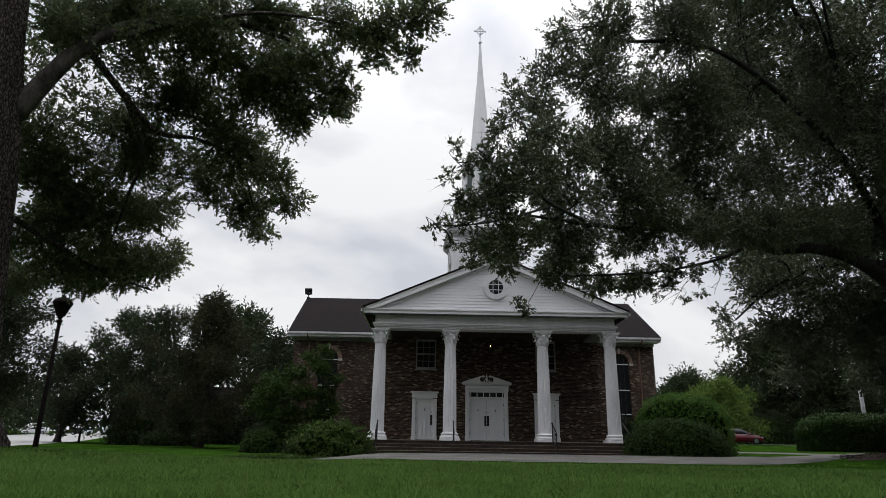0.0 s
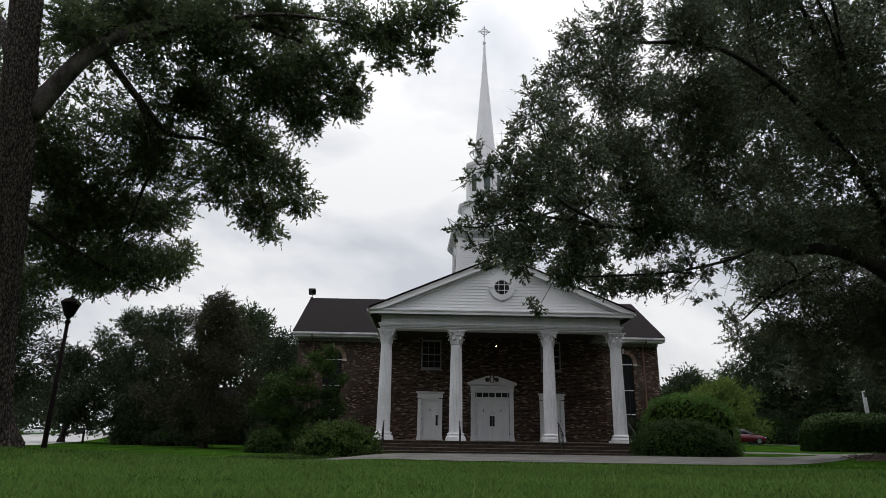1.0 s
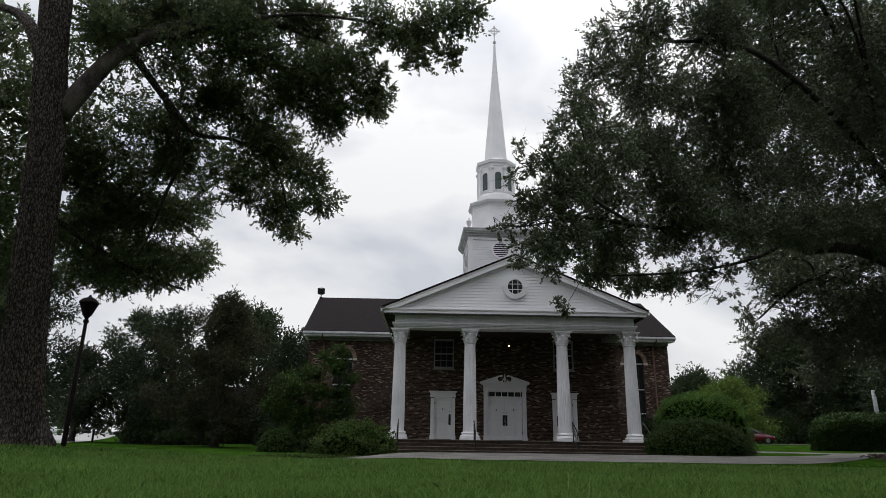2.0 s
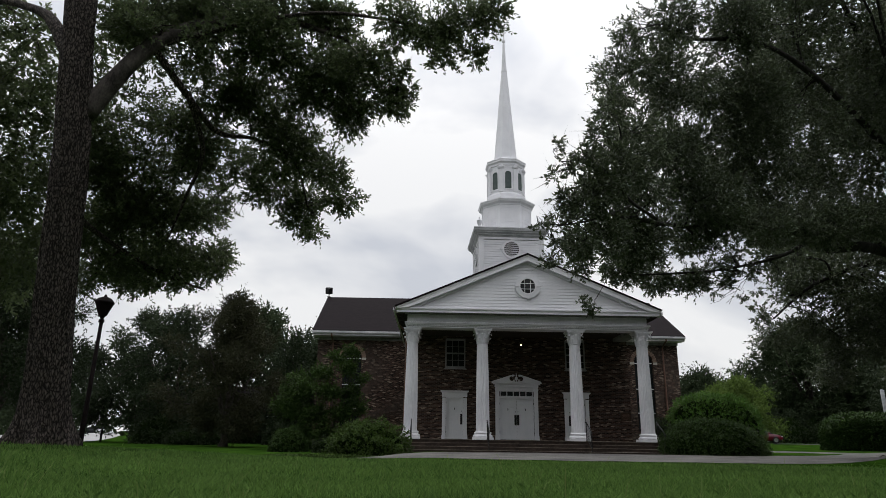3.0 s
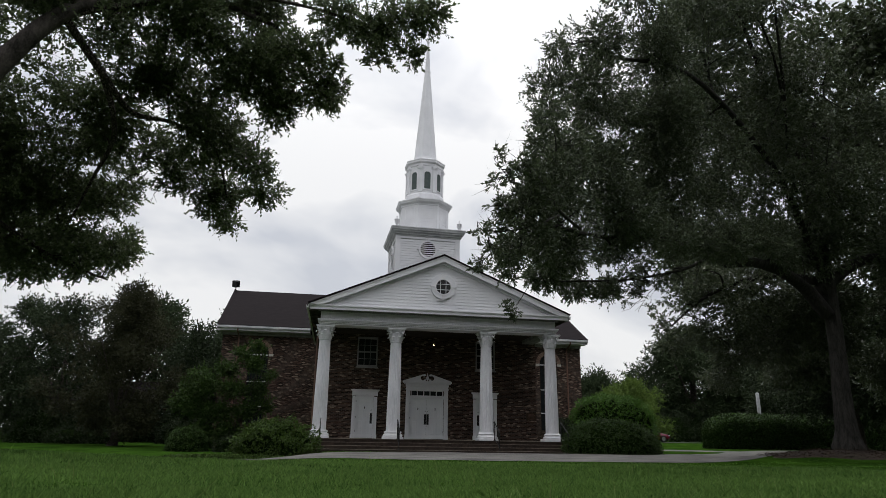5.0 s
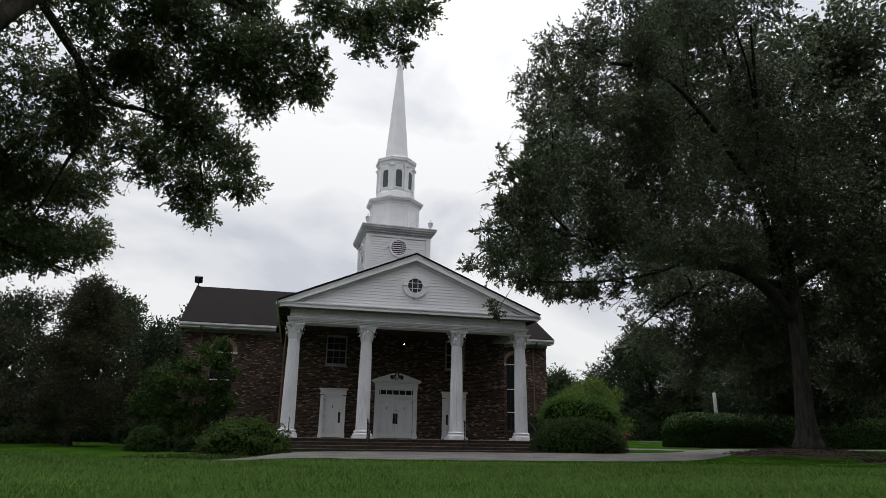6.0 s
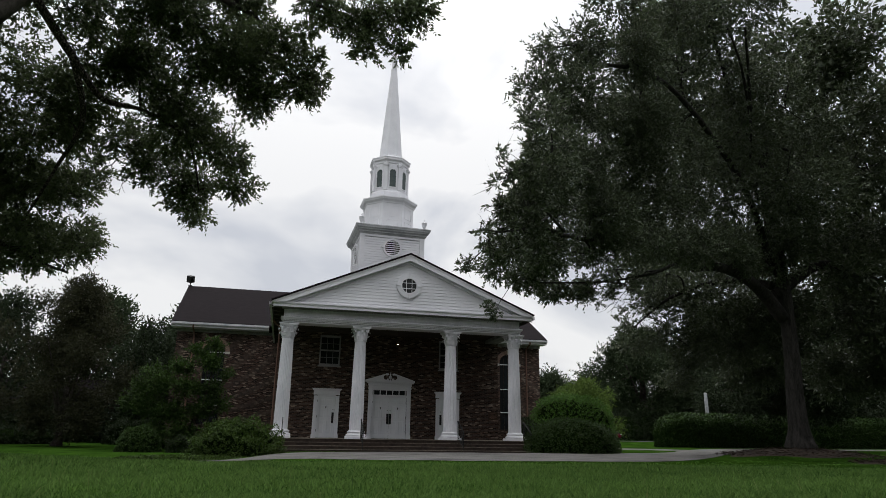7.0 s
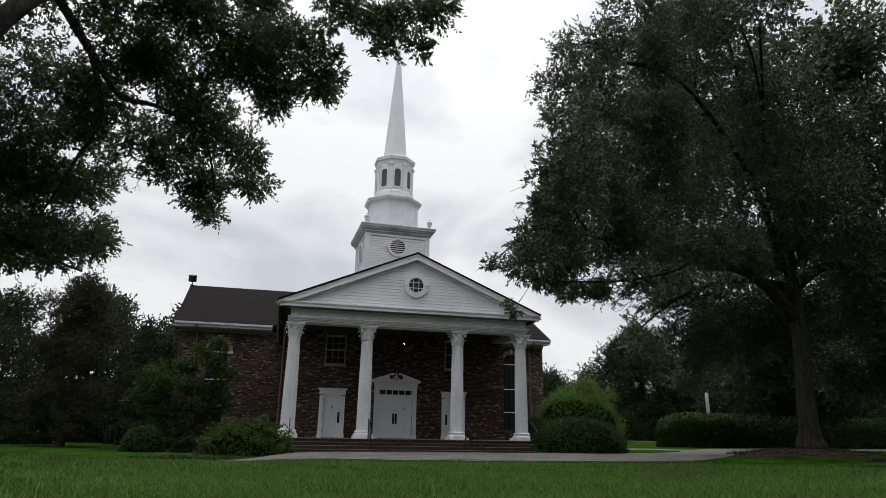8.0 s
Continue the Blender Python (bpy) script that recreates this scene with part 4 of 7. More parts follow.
def main_door():
    cx, y = AX, WALL_Y
    door = empty("door", (cx, y, FLOOR))
    door.parent = church
    door.matrix_parent_inverse = world_of(church).inverted()
    door["label"] = "white double door with transom and broken scrolled pediment"
    for s in (-1, 1):
        bm = bmesh.new()
        a, b = sorted((cx + s * 0.93, cx + s * 1.15))
        cbox(bm, a, b, y - 0.09, y + 0.12, FLOOR, 3.26, 0.01)
        a, b = sorted((cx + s * 0.96, cx + s * 1.12))
        for i in range(3):
            u = a + 0.03 + i * 0.045
            box(bm, u, u + 0.02, y - 0.10, y - 0.088, FLOOR + 0.26, 3.0)
        a, b = sorted((cx + s * 0.91, cx + s * 1.17))
        cbox(bm, a, b, y - 0.11, y, FLOOR + 0.001, FLOOR + 0.22, 0.01)
        cbox(bm, a, b, y - 0.11, y, 3.08, 3.20, 0.01)
        part("pilaster", bm, WHITE, door)
    bm = bmesh.new()
    box(bm, cx - 0.93, cx + 0.93, y - 0.02, y + 0.12, 2.66, 2.78)
    box(bm, cx - 0.93, cx + 0.93, y - 0.03, y + 0.12, 3.05, 3.26)
    cbox(bm, cx - 1.18, cx + 1.18, y - 0.10, y + 0.1, 3.26, 3.40, 0.01)
    cbox(bm, cx - 1.27, cx + 1.27, y - 0.17, y + 0.0, 3.40, 3.45, 0.008)
    cbox(bm, cx - 1.34, cx + 1.34, y - 0.22, y + 0.0, 3.45, 3.50, 0.008)
    part("lintel", bm, WHITE, door)
    bm = bmesh.new()
    for s in (-1, 1):
        edge = [(1.34, 3.501), (1.34, 3.56), (0.20, 3.93), (0.13, 3.925), (0.10, 3.88), (0.12, 3.84), (0.17, 3.83)]
        # the scroll curls round an open eye
        for i in range(13):
            a = radians(125 - i * 24)
            edge.append((0.255 + 0.125 * math.cos(a), 3.715 + 0.125 * math.sin(a)))
        edge += [(0.10, 3.63), (0.09, 3.501)]
        prism_y(bm, [(cx + s * x, z) for x, z in edge], y - 0.13, y + 0.0)
    box(bm, cx - 0.42, cx + 0.42, y - 0.06, y, 3.501, 3.56)
    part("broken_pediment", bm, WHITE, door, "white swan-neck broken pediment")
    bm = bmesh.new()
    lathe(bm, [(0.07, 3.50), (0.07, 3.54), (0.03, 3.57), (0.045, 3.62), (0.085, 3.70), (0.075, 3.78), (0.03, 3.83), (0.045, 3.87), (0.02, 3.93), (0.008, 4.0)], 14, (cx, y - 0.09))
    part("urn_finial", bm, WHITE, door)
    for i in range(5):
        bm = bmesh.new()
        a = cx - 0.86 + i * 0.344
        box(bm, a + 0.02, a + 0.324, y + 0.05, y + 0.06, 2.80, 3.03)
        part("transom_pane", bm, DARK_GLASS, door)
    bm = bmesh.new()
    for i in range(6):
        a = cx - 0.86 + i * 0.344
        box(bm, a - 0.02, a + 0.02, y + 0.02, y + 0.07, 2.79, 3.04)
    box(bm, cx - 0.88, cx + 0.88, y + 0.02, y + 0.07, 2.78, 2.80)
    box(bm, cx - 0.88, cx + 0.88, y + 0.02, y + 0.07, 3.03, 3.05)
    bmesh.ops.remove_doubles(bm, verts=bm.verts, dist=0.0001)
    part("transom_frame", bm, WHITE, door)
    for s in (-1, 1):
        a, b = sorted((cx + s * 0.006, cx + s * 0.925))
        bm = bmesh.new()
        door_leaf(bm, a, b, FLOOR + 0.03, 2.66, y + 0.06)
        part("leaf", bm, DOOR_WHITE, door, "white six-panel leaf")
        hardware(door, cx + s * 0.07, 1.55, y + 0.06, cx + s * 0.47)
        hinges(door, cx + s * 0.915, y + 0.05, (0.9, 1.6, 2.4))


main_door()


def sash_window(cx, z0, z1, w):
    y = WALL_Y
    win = empty("window", (cx, y, z0))
    win.parent = church
    win.matrix_parent_inverse = world_of(church).inverted()
    win["label"] = "grey sash window with dark panes"
    bm = bmesh.new()
    h = w / 2
    for a, b, c, d in ((cx - h, cx - h + 0.07, z0, z1), (cx + h - 0.07, cx + h, z0, z1), (cx - h, cx + h, z1 - 0.07, z1), (cx - h, cx + h, z0, z0 + 0.06)):
        cbox(bm, a, b, y - 0.03, y + 0.10, c, d, 0.006)
    part("frame", bm, SASH_GREY, win)
    bm = bmesh.new()
    cbox(bm, cx - h - 0.05, cx + h + 0.05, y - 0.08, y + 0.05, z0 - 0.06, z0, 0.008)
    part("sill", bm, SASH_GREY, win)
    zm = (z0 + z1) / 2
    for za, zb, yy in ((z0 + 0.06, zm, 0.05), (zm, z1 - 0.07, 0.075)):
        bm = bmesh.new()
        cbox(bm, cx - h + 0.07, cx + h - 0.07, y + yy - 0.02, y + yy + 0.02, za, za + 0.045, 0.004)
        box(bm, cx - h + 0.07, cx + h - 0.07, y + yy - 0.02, y + yy + 0.02, zb - 0.04, zb)
        for i in (1, 2):
            x = cx - h + 0.07 + (w - 0.14) * i / 3
            box(bm, x - 0.011, x + 0.011, y + yy - 0.015, y + yy + 0.015, za + 0.045, zb - 0.04)
        z = (za + zb) / 2
        box(bm, cx - h + 0.07, cx + h - 0.07, y + yy - 0.013, y + yy + 0.013, z - 0.011, z + 0.011)
        part("sash", bm, SASH_GREY, win)
        bm = bmesh.new()
        box(bm, cx - h + 0.07, cx + h - 0.07, y + yy - 0.003, y + yy + 0.003, za + 0.02, zb - 0.02)
        part("pane", bm, DARK_GLASS, win)


sash_window(AX - 3.32, 4.23, 5.84, 1.10)
sash_window(AX + 3.25, 4.23, 5.84, 1.10)


def arched_window(cx):
    y, r, top, bot = WING_Y, 0.68, 6.62, 1.2
    win = empty("arched_window", (cx, y, bot))
    win.parent = church
    win.matrix_parent_inverse = world_of(church).inverted()
    win["label"] = "tall dark round-headed window with thin white bars"
    zc = top - r

    def outline(rr, n=16):
        return [(cx - rr, bot)] + [(cx - rr * math.cos(math.pi * i / n), zc + rr * math.sin(math.pi * i / n)) for i in range(n + 1)] + [(cx + rr, bot)]
    bm = bmesh.new()
    o, i_ = outline(r), outline(r - 0.05)
    for (a, b), (c, d) in zip(zip(o, i_), zip(o[1:], i_[1:])):
        prism_y(bm, [a, b, d, c], y + 0.06, y + 0.16)
    part("frame", bm, BRONZE, win)
    for z in (2.4, 4.05, 5.86):
        bm = bmesh.new()
        box(bm, cx - r + 0.05, cx + r - 0.05, y + 0.05, y + 0.10, z - 0.03, z + 0.03)
        part("bar", bm, WHITE, win, "white crossbar")
    for dx in (-0.32, 0.0, 0.32):
        bm = bmesh.new()
        box(bm, cx + dx - 0.01, cx + dx + 0.01, y + 0.085, y + 0.12, bot, zc + (0.4 if dx else r - 0.06))
        part("muntin", bm, BRONZE, win)
    bm = bmesh.new()
    bm.faces.new([bm.verts.new((x, y + 0.11, z)) for x, z in outline(r - 0.03)])
    part("pane", bm, DARK_GLASS, win)
    # arch of standing bricks with pale key and springers
    n = 17
    for i in range(n):
        a0, a1 = math.pi * i / n + 0.012, math.pi * (i + 1) / n - 0.012
        key = i == n // 2
        r0, r1 = r + 0.003, r + (0.36 if key else 0.27)
        bm = bmesh.new()
        prism_y(bm, [(cx - r0 * math.cos(a0), zc + r0 * math.sin(a0)), (cx - r1 * math.cos(a0), zc + r1 * math.sin(a0)), (cx - r1 * math.cos(a1), zc + r1 * math.sin(a1)), (cx - r0 * math.cos(a1), zc + r0 * math.sin(a1))], y - (0.05 if key else 0.025), y + 0.05)
        part("keystone" if key else "brick", bm, LIMESTONE if key else BRICK_TRIM, win)
    for s in (-1, 1):
        bm = bmesh.new()
        a, b = sorted((cx + s * (r + 0.003), cx + s * (r + 0.3)))
        box(bm, a, b, y - 0.03, y + 0.04, zc - 0.17, zc - 0.01)
        part("springer", bm, LIMESTONE, win)


arched_window(-10.4)
arched_window(10.4)

# tower
TY = 39.5


def tower():
    H = 1.92
    z0, z1 = 7.6, 12.16
    tow = empty("tower", (0, TY, z0))
    tow.parent = church
    tow.matrix_parent_inverse = world_of(church).inverted()
    tow["label"] = "white clapboard tower base with octagonal belfry and spire"
    bm = bmesh.new()
    box(bm, -H + 0.06, H - 0.06, TY - H + 0.06, TY + H - 0.06, z0, z1)
    part("core", bm, SHADOW_JOINT, tow)
    for k in range(4):
        m = Matrix.Translation((0, TY, 0)) @ Matrix.Rotation(k * math.pi / 2, 4, "Z")
        z = z0 + 0.5
        while z < z1 - 0.16:
            t = bmesh.new()
            f = [t.verts.new(c) for c in ((-H + 0.2, -H + 0.012, z), (H - 0.2, -H + 0.012, z), (H - 0.2, -H + 0.035, z + 0.15), (-H + 0.2, -H + 0.035, z + 0.15))]
            b = [t.verts.new(c) for c in ((-H + 0.2, -H + 0.058, z), (H - 0.2, -H + 0.058, z), (H - 0.2, -H + 0.058, z + 0.15), (-H + 0.2, -H + 0.058, z + 0.15))]
            t.faces.new(f)
            for i in range(4):
                j = (i + 1) % 4
                t.faces.new((f[i], f[j], b[j], b[i]))
            bmesh.ops.transform(t, matrix=m, verts=t.verts)
            part("clapboard", t, CLAP, tow)
            z += 0.15
        # louvred round vent
        t = bmesh.new()
        ring_y(t, 0, 11.42, 0.46, 0.58, -H - 0.05, -H + 0.05, 28)
        for i in range(4):
            a = i * math.pi / 2
            q = bmesh.new()
            box(q, -0.05, 0.05, -H - 0.08, -H + 0.02, 0.46, 0.66)
            bmesh.ops.transform(q, matrix=Matrix.Translation((0, 0, 11.42)) @ Matrix.Rotation(a, 4, "Y"), verts=q.verts)
            join(t, q)
        bmesh.ops.transform(t, matrix=m, verts=t.verts)
        part("vent_frame", t, WHITE, tow, "round white louvred vent")
        for i in range(7):
            zz = 11.42 - 0.40 + i * 0.125
            w = math.sqrt(max(0.01, 0.46 ** 2 - (zz + 0.03 - 11.42) ** 2))
            t = bmesh.new()
            v = [(-H - 0.035, zz), (-H - 0.035, zz + 0.045), (-H + 0.0, zz + 0.06), (-H + 0.0, zz + 0.05)]
            prism_x(t, v, -w, w)
            bmesh.ops.transform(t, matrix=m, verts=t.verts)
            part("louvre", t, WHITE, tow)
        t = bmesh.new()
        disc_y(t, 0, 11.42, 0.46, -H - 0.004, 24)
        bmesh.ops.transform(t, matrix=m, verts=t.verts)
        part("vent_back", t, DARK_INSIDE, tow)
        # corner boards and frieze
        t = bmesh.new()
        box(t, -H - 0.03, -H + 0.26, -H - 0.03, -H + 0.05, z0, z1)
        box(t, H - 0.26, H + 0.0, -H - 0.028, -H + 0.05, z0, z1)
        box(t, -H + 0.262, H - 0.262, -H - 0.024, -H + 0.05, z1 - 0.14, z1)
        bmesh.ops.transform(t, matrix=m, verts=t.verts)
        part("corner_board", t, WHITE, tow)
    # main cornice, in steps
    bm = bmesh.new()
    lathe(bm, [(h * math.sqrt(2), z) for h, z in ((1.96, 12.16), (2.00, 12.24), (2.05, 12.26), (2.07, 12.33), (2.16, 12.40), (2.17, 12.45), (2.23, 12.50), (2.25, 12.60), (2.27, 12.62), (2.27, 12.68), (1.6, 12.82))], 4, (0, TY), math.pi / 4)
    part("cornice", bm, GREY_TRIM, tow, "grey-white stepped cornice")
    for sx in (-1, 1):
        for sy in (-1, 1):
            bm = bmesh.new()
            lathe(bm, [(0.10, 12.70), (0.10, 12.76), (0.06, 12.80), (0.10, 12.88), (0.155, 13.02), (0.15, 13.12), (0.17, 13.14), (0.17, 13.17), (0.10, 13.21), (0.05, 13.26), (0.035, 13.31), (0.05, 13.34), (0.015, 13.40)], 14, (sx * 1.92, TY + sy * 1.92))
            part("urn", bm, WHITE_OLD, tow, "white urn finial", smooth=True)
    # octagonal stages
    oct_r = 1 / math.cos(math.pi / 8)
    tn = OCT_TURN
    bm = bmesh.new()
    lathe(bm, [(a * oct_r, z) for a, z in ((1.490, 12.72), (1.490, 14.42), (1.519, 14.44), (1.529, 14.52), (1.597, 14.58), (1.666, 14.62), (1.705, 14.72), (1.725, 14.73), (1.725, 14.80), (1.274, 14.98))], 8, (0, TY), tn)
    st = part("octagon_stage", bm, WHITE, tow, "plain white octagonal stage with a cornice")
    for k in range(8):
        t = bmesh.new()
        for za, zb in ((12.95, 13.35), (13.55, 14.25)):
            for a, b, c, d in ((-0.36, -0.335, za, zb), (0.335, 0.36, za, zb), (-0.36, 0.36, zb - 0.025, zb), (-0.36, 0.36, za, za + 0.025)):
                box(t, a, b, -1.505, -1.48, c, d)
        bmesh.ops.transform(t, matrix=Matrix.Translation((0, TY, 0)) @ Matrix.Rotation(tn - math.pi / 8 + k * math.pi / 4, 4, "Z"), verts=t.verts)
        part("panel_moulding", t, WHITE, st)
    bm = bmesh.new()
    lathe(bm, [(a * oct_r, z) for a, z in ((1.184, 14.85), (1.184, 15.30), (1.147, 15.36), (1.090, 15.44), (1.090, 17.25), (1.128, 17.28), (1.147, 17.40), (1.203, 17.46), (1.231, 17.50), (1.231, 17.60), (1.250, 17.62), (1.250, 17.68), (0.733, 17.95))], 8, (0, TY), tn)
    bf = part("belfry", bm, WHITE, tow, "white octagonal belfry with arched louvred openings")
    for k in range(8):
        m = Matrix.Translation((0, TY, 0)) @ Matrix.Rotation(tn - math.pi / 8 + k * math.pi / 4, 4, "Z")
        zt, zb, r = 16.86, 15.66, 0.20
        pl = [(-r, zb)] + [(-r * math.cos(math.pi * i / 10), zt - r + r * math.sin(math.pi * i / 10)) for i in range(11)] + [(r, zb)]
        t = bmesh.new()
        prism_y(t, pl, -1.105, -1.05)
        bmesh.ops.transform(t, matrix=m, verts=t.verts)
        part("louvre_panel", t, LOUVRE, bf, "dark green louvred opening")
        t = bmesh.new()
        po = [(-r - 0.06, zb)] + [(-(r + 0.06) * math.cos(math.pi * i / 10), zt - r + (r + 0.06) * math.sin(math.pi * i / 10)) for i in range(11)] + [(r + 0.06, zb)]
        for (a, b), (c, d) in zip(zip(pl, po), zip(pl[1:], po[1:])):
            prism_y(t, [a, b, d, c], -1.13, -1.06)
        box(t, -r - 0.09, r + 0.09, -1.145, -1.06, zb - 0.06, zb)
        box(t, -0.035, 0.035, -1.155, -1.06, zt - 0.02, zt + 0.13)
        bmesh.ops.transform(t, matrix=m, verts=t.verts)
        part("arch_trim", t, WHITE, bf)
        m2 = Matrix.Translation((0, TY, 0)) @ Matrix.Rotation(tn + k * math.pi / 4, 4, "Z")
        t = bmesh.new()
        box(t, 1.10, 1.23, -0.13, 0.13, 15.44, 17.02)
        box(t, 1.10, 1.27, -0.18, 0.18, 17.02, 17.09)
        box(t, 1.10, 1.30, -0.21, 0.21, 17.09, 17.15)
        box(t, 1.10, 1.23, -0.12, 0.12, 17.15, 17.27)
        bmesh.ops.transform(t, matrix=m2, verts=t.verts)
        part("pilaster", t, WHITE, bf)
    bm = bmesh.new()
    lathe(bm, [(a * oct_r, z) for a, z in ((0.736, 17.90), (0.699, 18.10), (0.690, 18.25), (0.185, 24.66), (0.199, 24.67), (0.199, 24.76), (0.171, 24.77), (0.069, 26.95))], 8, (0, TY), tn)
    part("spire", bm, WHITE, tow, "slender white octagonal spire with peeling paint near the top")
    bm = bmesh.new()
    tube(bm, [(0, TY, 26.9), (0, TY, 27.8)], [0.035, 0.03], 8)
    lathe(bm, [(0.02, 27.03), (0.09, 27.07), (0.12, 27.16), (0.09, 27.25), (0.02, 27.29)], 12, (0, TY))
    ring_y(bm, 0, 28.08, 0.21, 0.265, TY - 0.025, TY + 0.025, 20)
    for a in range(4):
        q = bmesh.new()
        prism_y(q, [(-0.03, 0.0), (0.03, 0.0), (0.06, 0.42), (-0.06, 0.42)], -0.022, 0.022)
        bmesh.ops.transform(q, matrix=Matrix.Translation((0, TY, 28.08)) @ Matrix.Rotation(a * math.pi / 2, 4, "Y"), verts=q.verts)
        join(bm, q)
    part("cross", bm, WHITE_OLD, tow, "small ringed cross on a ball")
    tow.location.x = -0.15
    tow.rotation_euler.z = radians(2.0)


OCT_TURN = math.pi / 8
tower()


# ------------------------------------------------------------------ trees
def nearest(points, p):
    return min(points, key=lambda q: (q[0] - p).length)


def oak(name, trunk, trunk_r, limbs, boughs, leaf, label, seed, bark=BARK, leaves=12, droop=0.25, limb_bark=None, flare=0.75, rings_n=26, sides=20, twigs=4.0, up=0.35, flat=0.8):
    """A tree: trunk with root flare, tapering limbs, branches out to every clump of the boughs, and leaves."""
    rng = np.random.default_rng(seed)
    base = Vector(trunk[0])
    top = tagged(empty(name, base), label, "tree")
    bm = bmesh.new()
    pts = spline(trunk, rings_n)
    radii = []
    for i, p in enumerate(pts):
        f = i / (rings_n - 1)
        r = trunk_r * (1 - 0.42 * f)
        h = p.z - base.z
        r *= 1 + flare * math.exp(-max(h, 0) / 0.5)
        radii.append(r)
    n = sides
    rings = []
    for p, r in zip(pts, radii):
        h = max(0.0, p.z - base.z)
        ring = []
        for k in range(n):
            a = 2 * math.pi * k / n
            toes = 1 + 0.16 * math.exp(-h / 0.45) * math.cos(a * 6 + 1.3) + 0.07 * noise.noise((math.cos(a) * 1.8, math.sin(a) * 1.8, p.z * 0.5 + seed)) + 0.16 * abs(noise.noise((math.cos(a) * 6.5, math.sin(a) * 6.5, p.z * 0.8 + seed * 3))) + 0.06 * noise.noise((math.cos(a) * 12, math.sin(a) * 12, p.z * 2.0 + seed))
            ring.append(bm.verts.new((p.x + r * toes * math.cos(a), p.y + r * toes * math.sin(a), p.z - (0.25 if h < 0.01 else 0))))
        rings.append(ring)
    for a, b in zip(rings, rings[1:]):
        for k in range(n):
            j = (k + 1) % n
            bm.faces.new((a[k], a[j], b[j], b[k]))
    bm.faces.new(rings[-1])
    part("trunk", bm, bark, top, smooth=True)
    skeleton_pts = []
    for which, (line, r0, r1) in enumerate(limbs):
        bm = bmesh.new()
        lp = spline(line, 22)
        rr = [r0 + (r1 - r0) * (i / 21) ** 0.8 for i in range(22)]
        tube(bm, lp, rr, 12, 0.25)
        part("limb", bm, limb_bark if limb_bark and which == 0 else bark, top, smooth=True)
        skeleton_pts += [(p, r) for p, r in zip(lp, rr)][4:]
    bm = bmesh.new()
    clumps = [c for b in boughs for c in b[0]]
    for x, y, z, r in clumps:
        c = Vector((x, y, z))
        q, qr = nearest(skeleton_pts, c)
        mid = (q + c) / 2 + Vector((rng.normal() * 0.15, rng.normal() * 0.15, 0.12 * (c - q).length))
        r0 = min(qr * 0.7, 0.025 + 0.022 * (c - q).length)
        line = spline([q, mid, c], 9)
        tube(bm, line, [r0 * (1 - 0.75 * i / 8) for i in range(9)], 6)
        skeleton_pts += [(p, r0 * 0.6) for p in line[3:]]
        for k in range(int(twigs + min(r, 1.2) * twigs)):
            d = Vector(unit(rng.normal(size=(1, 3)))[0]) * r * 0.95
            d.z *= 0.8
            s = line[int(rng.integers(4, 9))]
            e = c + d
            m = (s + e) / 2 + Vector(rng.normal(size=3)) * 0.12 * r
            tube(bm, [s, m, e], [r0 * 0.35 + 0.004, r0 * 0.22 + 0.003, 0.004], 4)
    part("branchwork", bm, bark, top, smooth=True)["kind"] = "stuff"
    grown = []
    for b, dens, ln, wd, *habit in boughs:
        reach, hang = habit or (3.6, droop)
        grown.append(sprays(b, dens, leaves, ln, ln * wd, rng, twig=ln * reach, flat=flat, droop=hang, up=up))
    near = [g[1] for g, b in zip(grown, boughs) if b[1] >= 20]
    if near:
        mesh_part("shoot_wood", array_mesh("shoot_wood", np.concatenate(near), 4), bark, top)["kind"] = "stuff"
    me = array_mesh("crown", np.concatenate([g[0] for g in grown]), 4)
    part_ob = mesh_part("crown", me, leaf, top)
    part_ob["kind"] = "stuff"
    return top


def swell(clumps, f):
    return [(x, y, z, r * f) for x, y, z, r in clumps]


L_TOP = [(-5.6, 14.0, 9.8, 0.60), (-4.8, 14.0, 9.3, 0.66), (-4.1, 13.7, 9.4, 0.65), (-3.5, 13.5, 9.5, 0.49), (-3.8, 13.7, 8.5, 0.33), (-4.5, 13.8, 8.6, 0.35), (-7.4, 16.0, 10.8, 0.8), (-6.7, 16.4, 9.8, 0.6),
         (-5.8, 16.4, 8.9, 0.56), (-7.6, 16.0, 9.1, 1.11), (-6.8, 16.4, 8.5, 0.70), (-8.6, 15.0, 9.8, 1.16), (-9.8, 16.5, 9.3, 0.86), (-10.5, 15.0, 10.2, 1.07), (-11.2, 14.0, 9.4, 0.86)]
L_MID = [(-8.6, 17.0, 8.2, 1.15), (-7.4, 17.0, 7.4, 0.74), (-7.2, 18.0, 6.9, 0.59), (-8.3, 19.0, 7.0, 0.90), (-8.3, 20.0, 6.6, 0.45), (-9.2, 18.5, 7.3, 0.90), (-9.9, 18.0, 7.9, 0.68), (-12.0, 20.0, 7.1, 0.87), (-11.9, 21.0, 6.1, 0.84),
         (-12.7, 21.0, 5.6, 0.94), (-13.6, 20.0, 5.8, 1.11), (-12.6, 18.0, 6.8, 1.09), (-13.2, 17.0, 7.0, 0.98), (-14.3, 19.0, 6.2, 1.08), (-11.0, 17.0, 7.7, 0.87), (-14.1, 21.0, 5.1, 0.69), (-15.1, 20.0, 4.9, 0.75)]
